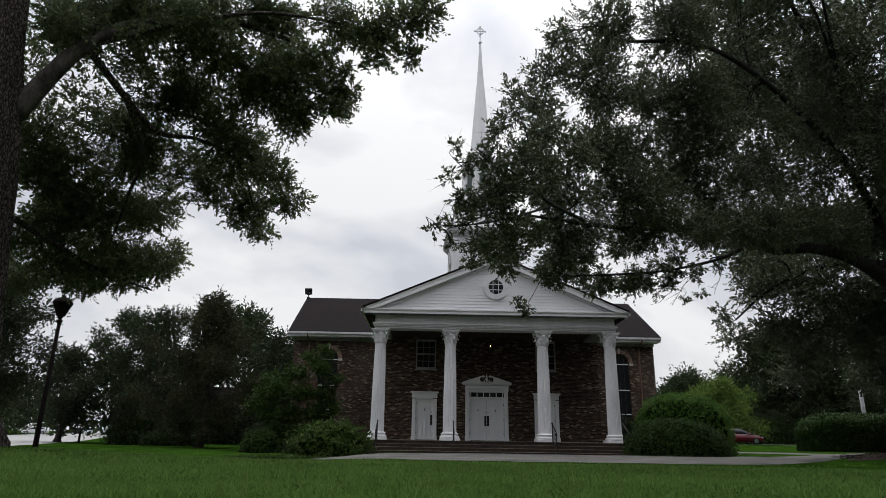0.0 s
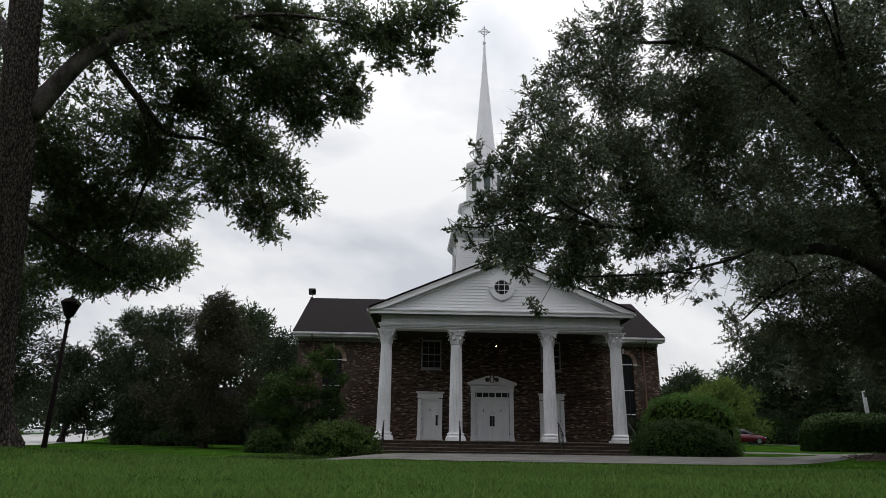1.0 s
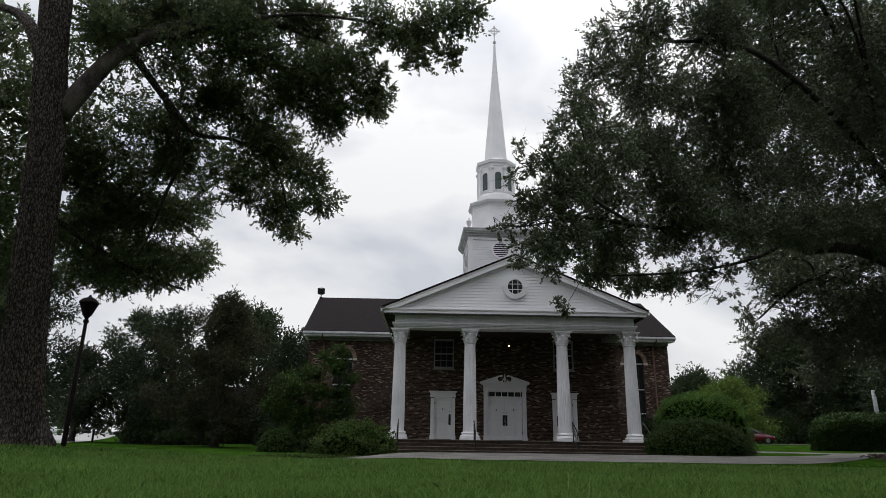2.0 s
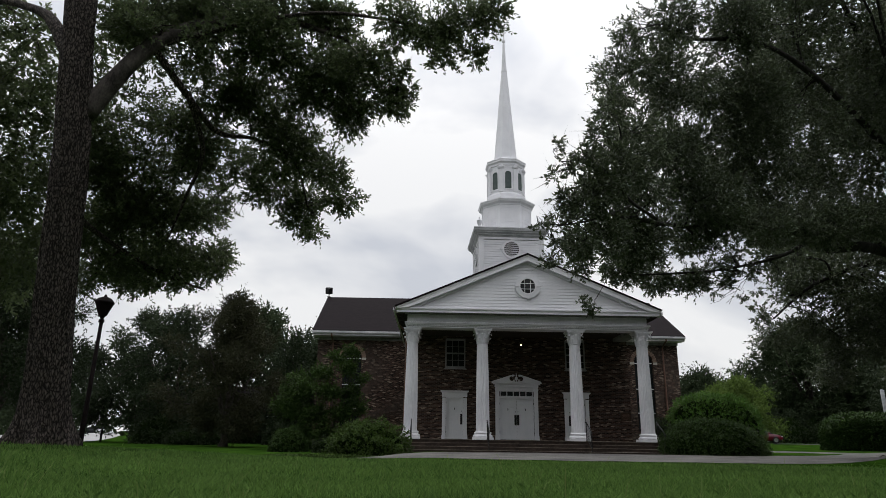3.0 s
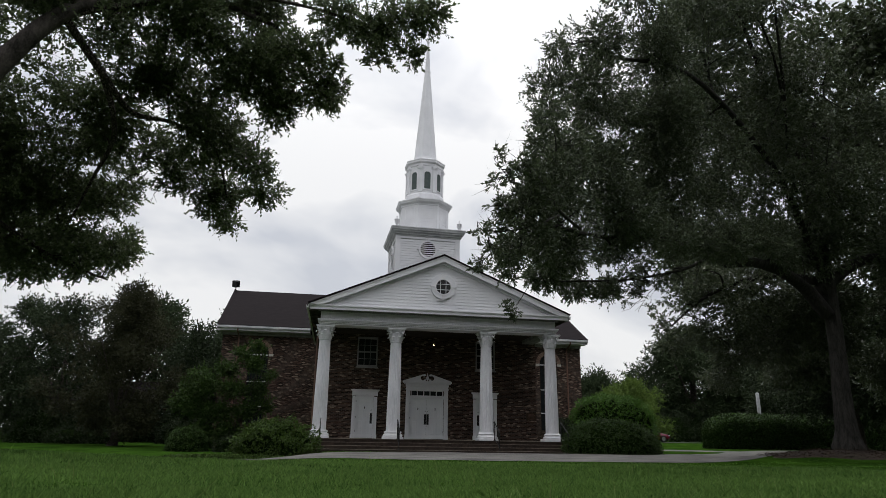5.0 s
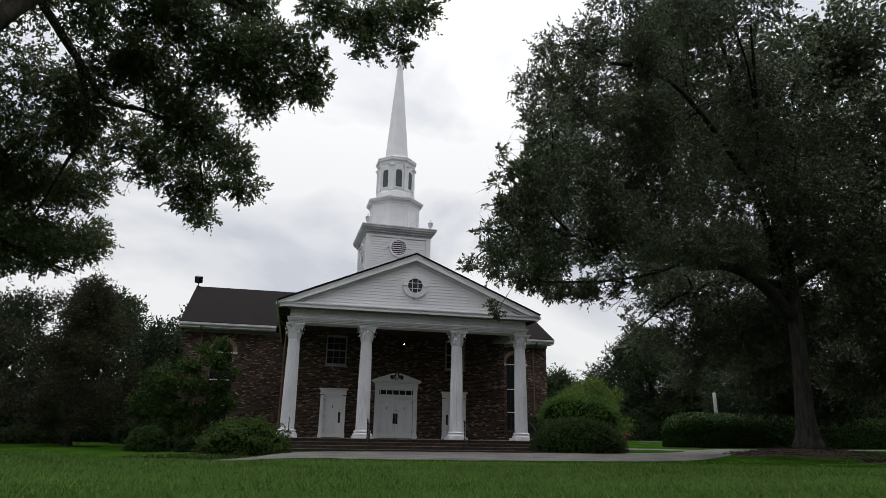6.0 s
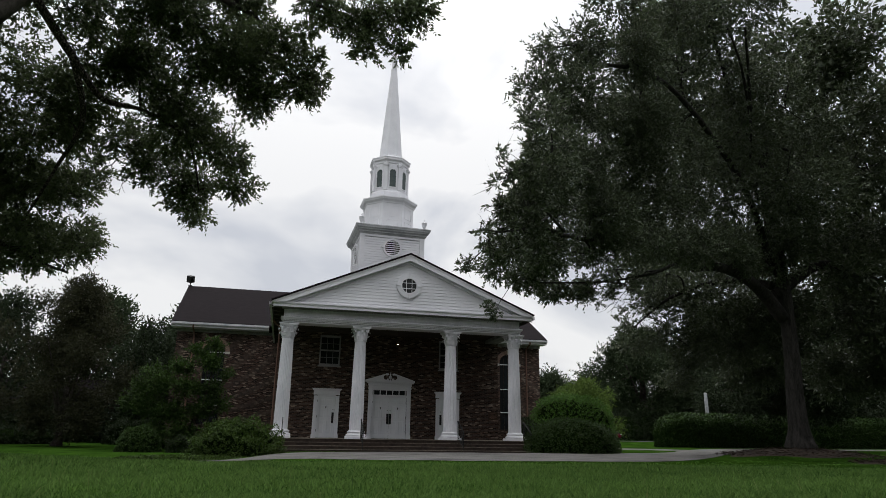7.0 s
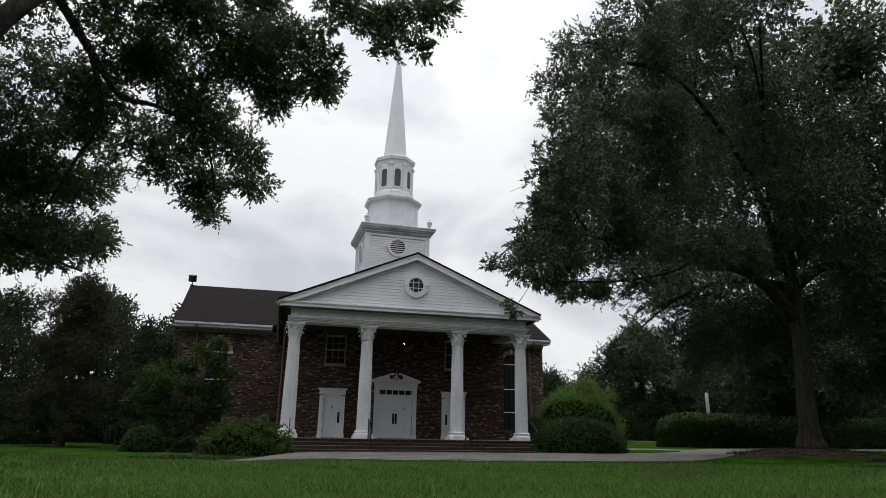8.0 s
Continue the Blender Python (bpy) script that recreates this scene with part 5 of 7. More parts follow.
L_LEFT = [(-14.8, 15.6, 10.3, 0.9), (-14.8, 16.0, 8.3, 1.34), (-15.4, 17.0, 6.7, 1.38), (-16.2, 19.0, 5.5, 1.50), (-15.6, 18.0, 8.2, 1.11), (-16.6, 16.0, 9.5, 2.00), (-17.8, 18.0, 7.3, 2.13), (-18.3, 20.0, 5.0, 1.64),
          (-10.0, 15.0, 12.2, 1.46), (-7.9, 15.0, 12.4, 1.3)]
L_FILL = [(-13.1, 17.0, 8.2, 0.72), (-13.2, 17.0, 7.0, 0.67), (-12.5, 17.5, 6.9, 0.76), (-12.0, 18.0, 7.7, 0.78), (-10.8, 17.0, 8.2, 0.68), (-13.2, 18.0, 6.0, 0.78), (-12.1, 18.0, 5.8, 0.84), (-11.4, 19.0, 6.5, 0.84), (-10.9, 19.0, 5.2, 0.61), (-13.3, 18.0, 4.9, 0.72),
          (-12.5, 18.5, 4.9, 0.69), (-11.7, 19.0, 4.9, 0.59), (-11.7, 17.0, 8.8, 0.64), (-10.1, 16.5, 8.9, 0.67), (-9.0, 17.0, 8.4, 0.66), (-8.3, 17.5, 8.0, 0.67), (-10.9, 19.0, 7.3, 0.53), (-13.8, 17.0, 8.0, 0.52), (-12.4, 16.5, 7.6, 0.59)]
L_CORE = [(-12.9, 15.5, 9.2, 0.8), (-12.2, 16.0, 8.7, 0.8), (-11.6, 16.5, 8.1, 0.8), (-10.8, 16.2, 8.6, 0.7), (-13.4, 16.5, 8.0, 0.9), (-13.8, 15.4, 9.0, 0.8), (-11.4, 15.6, 9.4, 0.75), (-11.5, 15.2, 10.4, 0.8), (-12.8, 15.6, 10.3, 0.9), (-10.2, 16.0, 9.6, 0.8), (-9.4, 16.6, 9.0, 0.8), (-10.6, 17.6, 7.4, 0.7), (-9.6, 18.0, 7.0, 0.5), (-10.2, 15.4, 11.4, 0.9), (-11.6, 17.4, 7.2, 0.7), (-12.6, 17.4, 6.2, 0.7), (-11.9, 18.6, 5.3, 0.6)]
L_RIM = [(-11.7, 14.5, 10.1, 0.71), (-10.5, 14.5, 10.2, 0.77), (-9.6, 15.0, 10.6, 0.86), (-8.5, 15.5, 10.9, 0.87), (-7.5, 16.0, 11.1, 0.80), (-9.9, 14.4, 9.3, 0.60), (-9.1, 15.5, 9.5, 0.84), (-7.9, 16.0, 9.6, 0.84), (-7.0, 16.4, 10.2, 0.63), (-6.9, 16.4, 8.8, 0.54), (-6.0, 16.2, 9.1, 0.45), (-10.2, 14.6, 8.8, 0.5)]
L_GAP = [(-5.49, 16.0, 9.18, 0.38), (-5.71, 16.0, 8.55, 0.38), (-6.0, 15.8, 9.51, 0.45), (-5.55, 15.6, 9.5, 0.28), (-5.8, 15.0, 9.69, 0.33), (-5.39, 14.6, 9.78, 0.3), (-6.48, 15.5, 9.68, 0.5)]
left_oak = oak("oak_tree", [(-12.45, 15.3, 0.45), (-12.45, 15.1, 1.6), (-12.42, 14.7, 3.6), (-12.25, 14.1, 6.1), (-12.28, 13.5, 8.9), (-12.35, 13.2, 11.8)], 0.42,
    [([(-12.1, 14.0, 7.1), (-11.3, 14.0, 8.4), (-10.66, 14.2, 9.25), (-9.85, 14.8, 10.1), (-8.45, 15.4, 10.6), (-7.0, 16.0, 10.5)], 0.23, 0.05),
     ([(-10.9, 14.15, 8.95), (-9.2, 14.5, 9.8), (-7.2, 14.4, 10.1), (-5.0, 14.0, 9.5)], 0.08, 0.025),
     ([(-10.95, 14.1, 8.85), (-10.25, 15.2, 7.95), (-9.96, 16.0, 7.75), (-9.3, 16.8, 8.0), (-8.4, 17.3, 7.6), (-8.1, 18.0, 6.6)], 0.095, 0.02),
     ([(-10.4, 14.9, 8.2), (-10.32, 16.0, 7.26), (-11.0, 17.0, 6.45), (-11.9, 18.2, 5.5)], 0.08, 0.02),
     ([(-12.25, 13.7, 7.9), (-13.0, 13.8, 9.15), (-13.65, 14.0, 9.7), (-15.4, 14.6, 10.5)], 0.20, 0.06),
     ([(-12.3, 14.4, 4.9), (-12.9, 15.8, 5.4), (-12.9, 17.2, 5.3), (-12.2, 18.8, 4.9), (-11.2, 19.6, 4.6)], 0.11, 0.025),
     ([(-12.3, 13.4, 10.2), (-11.0, 13.8, 11.8), (-8.6, 14.6, 12.0)], 0.16, 0.04)],
    [(L_TOP, 46, 0.085, 0.55), (L_GAP, 40, 0.085, 0.55), (swell(L_MID, 1.1), 31, 0.09, 0.55), (L_LEFT, 12, 0.14, 0.52), (swell(L_FILL, 1.2), 24, 0.09, 0.55), (swell(L_RIM, 1.1), 24, 0.088, 0.55), (L_CORE, 10, 0.105, 0.55)], LEAF_OAK, "tall oak with furrowed trunk and dense dark crown", 11, limb_bark=BARK_PALE, flare=0.5, rings_n=130, sides=96)

R_NEAR = [(-2.3, 10.6, 4.2, 0.34), (-2.8, 10.2, 3.9, 0.22), (-2.5, 13.0, 3.8, 0.18), (-2.1, 12.0, 3.9, 0.42), (-1.8, 13.6, 3.95, 0.33), (-1.1, 15.6, 3.5, 0.17), (-1.3, 15.5, 3.6, 0.12), (-0.5, 15.0, 4.2, 0.5), (1.0, 17.0, 4.4, 0.40), (2.4, 18.0, 4.75, 0.36)]
R_SHOOT = [(-2.17, 9.9, 5.45, 0.14), (-2.07, 10.0, 5.15, 0.2), (-2.29, 10.0, 4.85, 0.2), (-1.8, 10.4, 5.6, 0.22), (-2.58, 9.9, 4.5, 0.18), (-2.78, 9.9, 4.32, 0.15), (-2.4, 10.2, 4.4, 0.24), (-1.57, 10.8, 5.3, 0.35), (-1.92, 10.6, 4.85, 0.3), (-3.0, 9.8, 4.10, 0.10),
           (-2.95, 9.8, 4.5, 0.07), (-3.2, 9.8, 3.38, 0.10), (-2.84, 10.1, 3.6, 0.2), (-2.54, 10.4, 3.35, 0.22), (-2.46, 10.4, 3.95, 0.28), (-2.04, 10.8, 4.39, 0.35), (-1.52, 11.2, 4.76, 0.4), (-2.85, 10.3, 3.25, 0.12), (-2.09, 10.8, 3.75, 0.3), (-1.98, 11.0, 3.45, 0.25)]
R_TOP = [(-0.55, 13.5, 9.05, 0.42), (-0.7, 13.5, 8.1, 0.61), (-1.1, 13.0, 7.0, 0.45), (0.5, 14.0, 9.8, 0.93), (0.5, 14.0, 8.3, 0.97), (-0.7, 13.0, 6.1, 0.71), (0.6, 14.0, 6.7, 0.90), (-0.4, 13.5, 5.3, 0.70), (1.4, 15.0, 5.9, 0.96),
         (-0.2, 14.5, 4.7, 0.64), (1.4, 16.0, 5.3, 0.74), (2.6, 15.0, 10.3, 1.35), (3.1, 16.0, 9.1, 1.30), (3.7, 17.0, 7.8, 1.17), (4.9, 19.0, 6.9, 0.92)]
R_HIGH = [(5.4, 17.0, 11.6, 1.61), (5.9, 18.0, 10.0, 1.63), (7.3, 20.0, 8.7, 1.55), (8.1, 18.0, 12.8, 1.82), (8.7, 19.0, 11.0, 1.84), (9.4, 20.0, 9.2, 1.87), (2.0, 14.4, 11.8, 1.20), (4.6, 15.4, 12.8, 1.6), (7.0, 16.0, 13.9, 2.03),
          (10.5, 18.0, 12.1, 2.46), (10.7, 19.0, 9.2, 2.42), (10.0, 22.0, 7.9, 1.28), (12.0, 22.0, 7.6, 1.94)]
R_BACK = [(8.7, 27.0, 5.7, 0.50), (10.1, 27.0, 6.5, 0.85), (10.9, 27.0, 7.3, 1.30), (9.7, 28.0, 4.9, 0.81), (11.0, 27.0, 5.2, 1.34), (11.9, 25.0, 6.7, 1.70), (13.4, 26.0, 4.9, 1.64), (13.0, 28.0, 4.5, 1.28),
          (12.5, 29.0, 3.6, 0.98), (14.1, 25.0, 6.3, 1.90)]
R_RIGHT = [(9.4, 25.0, 7.5, 0.6), (12.4, 27.0, 6.6, 1.2), (15.8, 29.0, 5.2, 1.4), (16.0, 27.0, 7.0, 1.82), (17.6, 24.0, 8.8, 2.39), (18.9, 24.0, 6.1, 2.11), (19.8, 27.0, 4.4, 1.46), (13.2, 22.0, 8.6, 1.81), (16.0, 20.0, 10.6, 2.70)]
R_LOW = [(15.2, 25.0, 6.6, 1.5), (16.8, 26.5, 5.4, 1.5), (18.4, 22.5, 5.0, 1.3), (15.6, 21.5, 7.0, 1.2), (17.5, 31.0, 4.6, 1.4), (19.5, 30.0, 4.6, 1.7), (22.5, 29.0, 4.2, 1.8), (21.7, 24.0, 6.9, 2.4), (20.5, 25.0, 4.4, 1.6), (23.5, 26.5, 3.6, 1.7), (24.5, 24, 6.0, 2.2), (20, 31.5, 7.2, 2.0), (16.0, 30.5, 6.6, 1.5)]
R_CROWN = [(20.4, 20.0, 11.7, 3.2), (13, 24, 13, 3.0), (17, 24, 13, 3.0), (13, 19, 15, 2.6), (17, 19, 14, 2.6), (9, 22, 13.5, 2.6), (21, 25, 10, 2.6), (12, 29, 10, 2.6), (17, 29, 10, 2.6), (6.5, 18, 14.5, 2.0)]
R_FILL = [(6.5, 18.1, 6.5, 0.9), (5.2, 17.3, 6.2, 0.8), (3.8, 16.6, 5.8, 0.75), (2.4, 15.8, 5.5, 0.6), (8.0, 19.0, 6.9, 0.9), (9.6, 20.2, 7.1, 1.0), (1.8, 16.9, 4.4, 0.4), (3.2, 15.6, 5.4, 0.4), (4.4, 16.3, 5.7, 0.45), (5.8, 17.0, 6.0, 0.5), (7.2, 17.9, 6.3, 0.5)]
R_HANG = [(0.2, 16.2, 4.46, 0.34), (0.99, 16.6, 4.5, 0.34), (1.84, 17.0, 4.68, 0.32), (2.68, 17.4, 5.08, 0.30), (-0.67, 15.4, 4.2, 0.28), (3.3, 17.8, 5.4, 0.3), (3.0, 17.6, 4.55, 0.15), (3.4, 17.8, 4.25, 0.12), (2.6, 17.6, 4.35, 0.12), (4.0, 18.2, 4.5, 0.13), (3.8, 17.9, 4.85, 0.15), (3.3, 17.6, 4.9, 0.15), (4.5, 18.0, 5.2, 0.16)]
R_VAULT = [(3.97, 17.2, 7.13, 0.6), (4.94, 17.6, 7.91, 0.65), (6.11, 18.2, 8.38, 0.7), (5.27, 17.8, 7.24, 0.65), (6.67, 18.6, 7.86, 0.65), (4.3, 17.4, 6.57, 0.5)]
R_JOIN = [(-1.8, 12.0, 4.9, 0.24), (-1.7, 12.0, 5.4, 0.24), (-1.6, 12.5, 4.4, 0.26), (-1.3, 12.5, 6.1, 0.28), (-1.2, 12.8, 5.1, 0.32), (-1.2, 13.0, 4.3, 0.27)]
R_HOLE = [(0.8, 15.0, 8.5, 0.60), (1.9, 15.5, 8.7, 0.63), (3.1, 16.0, 9.1, 0.72), (0.6, 15.0, 7.3, 0.57), (1.7, 15.5, 7.6, 0.65), (3.1, 16.5, 8.0, 0.71), (0.6, 15.0, 6.3, 0.53), (2.0, 16.0, 6.7, 0.61), (3.4, 17.0, 7.2, 0.67), (4.3, 17.0, 8.5, 0.76),
          (-1.0, 13.6, 4.8, 0.34), (-0.4, 14.2, 4.9, 0.38), (0.4, 14.8, 5.2, 0.41), (1.4, 15.4, 5.6, 0.41), (0.1, 14.8, 4.7, 0.38), (-0.6, 14.2, 4.3, 0.32), (2.4, 16.0, 5.9, 0.44), (0.9, 15.2, 4.8, 0.29), (3.6, 17.3, 5.0, 0.22), (2.8, 17.3, 4.7, 0.28)]
live_oak = oak("live_oak_tree", [(13.15, 22.6, 0.55), (13.2, 22.6, 2.2), (13.25, 22.5, 4.4), (13.1, 22.3, 6.6), (12.75, 22.0, 8.8), (12.6, 21.8, 11.0), (12.9, 21.6, 12.8)], 0.31,
    [([(13.0, 22.4, 5.3), (12.1, 22.2, 6.15), (10.2, 21.0, 6.46), (8.2, 19.9, 6.41), (6.46, 18.8, 5.97), (4.94, 17.8, 6.1), (3.7, 17.0, 5.97), (2.25, 16.2, 5.62), (0.4, 14.6, 5.1), (-1.6, 12.6, 4.6)], 0.27, 0.02),
     ([(12.6, 22.2, 7.4), (10.0, 20.0, 9.2), (7.0, 18.0, 10.4), (4.0, 16.0, 10.6), (1.2, 14.4, 9.6)], 0.15, 0.04),
     ([(-0.2, 13.7, 4.9), (-1.2, 12.2, 4.7), (-1.9, 10.9, 4.6), (-2.4, 10.2, 4.5), (-2.9, 9.8, 4.3)], 0.035, 0.008),
     ([(-1.6, 11.4, 4.65), (-1.8, 10.6, 5.1), (-2.1, 10.0, 5.4)], 0.018, 0.006),
     ([(-1.2, 12.2, 4.6), (-2.1, 10.9, 3.9), (-2.8, 10.1, 3.5), (-3.15, 9.8, 3.4)], 0.022, 0.006),
     ([(5.4, 17.4, 5.9), (4.4, 17.4, 5.3), (2.8, 17.4, 4.9), (1.0, 16.4, 4.5), (-0.8, 15.2, 4.1)], 0.055, 0.015),
     ([(12.5, 22.0, 8.6), (11.2, 20.6, 11.0), (9.0, 19.0, 12.6), (7.0, 17.2, 13.6)], 0.15, 0.05),
     ([(12.5, 22.0, 8.6), (13.6, 21.6, 11.0), (15.0, 21.4, 13.0)], 0.26, 0.06),
     ([(12.8, 22.4, 6.2), (15.0, 22.6, 7.6), (17.6, 23.4, 7.8), (19.6, 24.4, 6.0), (20.6, 25.2, 4.4)], 0.28, 0.05),
     ([(12.7, 22.4, 6.6), (12.0, 24.2, 7.2), (10.8, 26.4, 6.8), (9.6, 27.6, 5.6)], 0.18, 0.03),
     ([(10.6, 20.2, 9.2), (9.88, 19.5, 10.1), (8.76, 18.0, 11.0), (8.0, 17.0, 12.0), (7.2, 16.0, 12.9)], 0.07, 0.035),
     ([(8.76, 18.0, 11.0), (7.76, 17.0, 12.3), (7.0, 16.5, 13.2)], 0.05, 0.03)],
    [(R_NEAR, 70, 0.078, 0.42), (R_SHOOT, 62, 0.074, 0.40, 5.5, -0.25), (R_TOP, 44, 0.082, 0.46), (R_FILL, 44, 0.085, 0.46), (swell(R_HOLE, 1.15), 36, 0.085, 0.48), (R_JOIN, 70, 0.08, 0.44), (R_VAULT, 24, 0.095, 0.48), (R_HANG, 50, 0.08, 0.46, 4.0, 0.5), (R_HIGH, 11.3, 0.12, 0.5), (R_BACK, 12, 0.14, 0.5), (R_RIGHT, 9, 0.175, 0.5), (R_LOW, 9, 0.21, 0.5), (R_CROWN, 8.2, 0.22, 0.58)], LEAF_LIVE_OAK, "spreading live oak with low dark boughs over the lawn", 23, bark=BARK_DARK, flare=0.8, rings_n=70, sides=48)


def bare_twigs(tree, starts, seed):
    """Thin leafless twigs that hang from a bough and fork on their way down."""
    rng = np.random.default_rng(seed)
    bm = bmesh.new()
    for x, y, z, length in starts:
        p, d = Vector((x, y, z)), Vector((-0.55, -0.3, -0.75))
        line = [p]
        for k in range(6):
            d = (d + Vector(rng.normal(size=3)) * 0.32 + Vector((0, 0, -0.06))).normalized()
            line.append(line[-1] + d * length / 6)
        tube(bm, line, [0.014, 0.012, 0.010, 0.008, 0.007, 0.006, 0.004], 4)
        for k in (1, 2, 3, 4, 5):
            e = (Vector((-0.5, -0.2, -0.4)) + Vector(rng.normal(size=3)) * 0.6).normalized() * length * rng.uniform(0.25, 0.5)
            q = line[k]
            tube(bm, [q, q + e * 0.5 + Vector(rng.normal(size=3)) * 0.04, q + e], [0.007, 0.005, 0.003], 4)
    part("bare_twigs", bm, BARK_DARK, tree, "thin leafless twigs")["kind"] = "stuff"


bare_twigs(live_oak, [(3.0, 17.4, 4.9, 1.1), (3.8, 17.7, 5.1, 1.3), (2.4, 17.2, 4.8, 0.8), (4.6, 18.0, 5.3, 1.2), (1.6, 16.9, 4.6, 0.6), (5.4, 18.4, 5.7, 1.2), (3.4, 17.5, 5.0, 0.9)], 301)
bare_twigs(left_oak, [(-10.0, 17.6, 7.0, 0.9), (-9.6, 17.9, 6.9, 0.8), (-9.8, 17.2, 7.2, 0.8)], 302)


def plain_tree(name, x, y, height, width, clear, leaf, label, seed, leaf_len=0.2, count=34, per_m2=9, trunk_r=0.2, shape=0.75, lobes=0.2):
    """A smaller or farther tree: trunk, limbs and a crown of many clumps inside an uneven outline."""
    rng = np.random.default_rng(seed)
    g = ground_z(x, y)
    clumps = []
    if y > 50:
        leaf_len, per_m2 = leaf_len * 1.3, per_m2 / 1.85
    for i in range(count):
        f = (i + 0.5) / count
        z = g + clear + (height - clear) * f
        prof = math.sin(min(1.0, (f * 0.92 + 0.10)) ** shape * math.pi) ** 0.6
        a = i * 2.399 + rng.normal() * 0.4
        q = width / 2 * prof * (0.35 + 0.6 * rng.uniform()) * (1 + lobes * rng.normal())
        r = width * rng.uniform(0.09, 0.16)
        clumps.append((x + q * math.cos(a), y + q * math.sin(a), z - r * 0.5 * f, r))
    limbs = []
    h0 = g + clear * 0.8
    for k in range(5):
        a = k * 1.257 + rng.uniform() * 0.6
        e = width * 0.3
        limbs.append(([(x, y, h0 + 0.15 * k), (x + e * 0.4 * math.cos(a), y + e * 0.4 * math.sin(a), h0 + (height - clear) * 0.3), (x + e * math.cos(a), y + e * math.sin(a), h0 + (height - clear) * 0.6)], trunk_r * 0.55, trunk_r * 0.12))
    return oak(name, [(x, y, g), (x + 0.1, y, g + clear * 0.6), (x, y + 0.1, g + clear), (x, y, g + height * 0.6)], trunk_r, limbs, [(clumps, per_m2, leaf_len, 0.5)], leaf, label, seed, leaves=9, twigs=1.6)


plain_tree("tree", -19.6, 49.0, 11.1, 8.2, 1.2, LEAF_BROWN, "dense rounded tree with bronze-green leaves on the lawn", 31, 0.17, 60, 8, 0.22)
plain_tree("tree", -27.0, 58.0, 11.5, 9.5, 2.4, LEAF_DARK, "dark leafy tree beside the street", 32, 0.2, 46, 6, 0.24)
plain_tree("tree", -35.8, 60.0, 8.3, 6.6, 1.6, LEAF_DARK, "small dark tree beside the street", 33, 0.2, 36, 10, 0.2)
plain_tree("tree", -31.4, 61.0, 11.9, 7.6, 1.4, LEAF_FAR, "tall feathery grey-green tree beside the street", 47, 0.2, 50, 8, 0.2)
plain_tree("tree", -31.5, 42.0, 11.0, 8.0, 2.0, LEAF_DARK, "dark tree at the edge of the street", 34, 0.2, 36, 5, 0.24)
plain_tree("tree", -26.5, 34.0, 10.5, 8.0, 3.0, LEAF_DARK, "dark leafy tree beyond the lamp post", 42, 0.17, 50, 8, 0.24)
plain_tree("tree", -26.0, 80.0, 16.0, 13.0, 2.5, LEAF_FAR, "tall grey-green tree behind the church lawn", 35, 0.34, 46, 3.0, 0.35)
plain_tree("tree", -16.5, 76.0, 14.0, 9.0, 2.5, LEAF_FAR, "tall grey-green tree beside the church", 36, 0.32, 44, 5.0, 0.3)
plain_tree("tree", -18.4, 66.0, 11.0, 8.0, 0.8, LEAF_DARK, "dark leafy tree behind the border bushes", 44, 0.24, 44, 4.5, 0.24)
plain_tree("tree", -15.8, 64.0, 9.6, 7.0, 0.8, LEAF_DARK, "dark leafy tree in the border near the church", 45, 0.22, 36, 6, 0.2)
plain_tree("tree", 31.0, 76.0, 7.3, 9.6, 0.7, LEAF_FRESH, "low broad tree with fresh light green leaves", 37, 0.2, 46, 6.5, 0.2, shape=0.6)
plain_tree("tree", 33.0, 44.0, 12.5, 13.0, 3.2, LEAF_DARK, "dark tree over the far end of the drive", 43, 0.24, 60, 4.6, 0.35)
plain_tree("tree", 49.0, 92.0, 17.0, 21.0, 3.5, LEAF_FAR, "big dark spreading tree behind the parking lane", 38, 0.29, 60, 3.5, 0.7)
plain_tree("tree", 62.0, 86.0, 21.0, 22.0, 2.0, LEAF_DARK, "big dark tree behind the parking lane", 39, 0.31, 64, 3.4, 0.6)
plain_tree("tree", 76.0, 78.0, 25.0, 24.0, 1.5, LEAF_DARK, "tall dense dark tree beyond the hedge", 46, 0.40, 64, 2.5, 0.6)
plain_tree("tree", 45.0, 120.0, 12.4, 17.0, 2.0, LEAF_FAR, "far round-topped tree behind the church", 40, 0.40, 44, 2.0, 0.4)
plain_tree("tree", 41.0, 62.0, 9.0, 9.5, 0.8, LEAF_DARK, "small leafy tree behind the hedge", 41, 0.22, 36, 5, 0.15)


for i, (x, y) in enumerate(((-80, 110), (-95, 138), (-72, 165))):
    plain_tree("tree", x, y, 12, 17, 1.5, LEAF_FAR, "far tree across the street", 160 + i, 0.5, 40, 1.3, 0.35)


plain_tree("tree", 61.6, 60.0, 11.0, 13.0, 0.6, LEAF_DARK, "dark leafy tree behind the long hedge", 171, 0.26, 44, 3.6, 0.3)
plain_tree("tree", 51.6, 58.5, 9.0, 9.0, 0.6, LEAF_DARK, "dark leafy tree behind the long hedge", 172, 0.24, 40, 4.5, 0.3)


# unseen trees added beside and behind the walk to block low sky light
for i, (x, y, h, w) in enumerate(((39, 28, 13, 13), (28, 18, 14, 13), (24, 5, 13, 12), (12, -9, 13, 12), (-3, -14, 14, 13), (-18, -10, 13, 12), (-27, 4, 13, 12), (50, 40, 12, 12))):
    plain_tree("tree", x, y, h, w, 0.9, LEAF_DARK, "unseen dark tree added to block low light over the lawn", 140 + i, 0.8, 36, 0.8, 0.35)


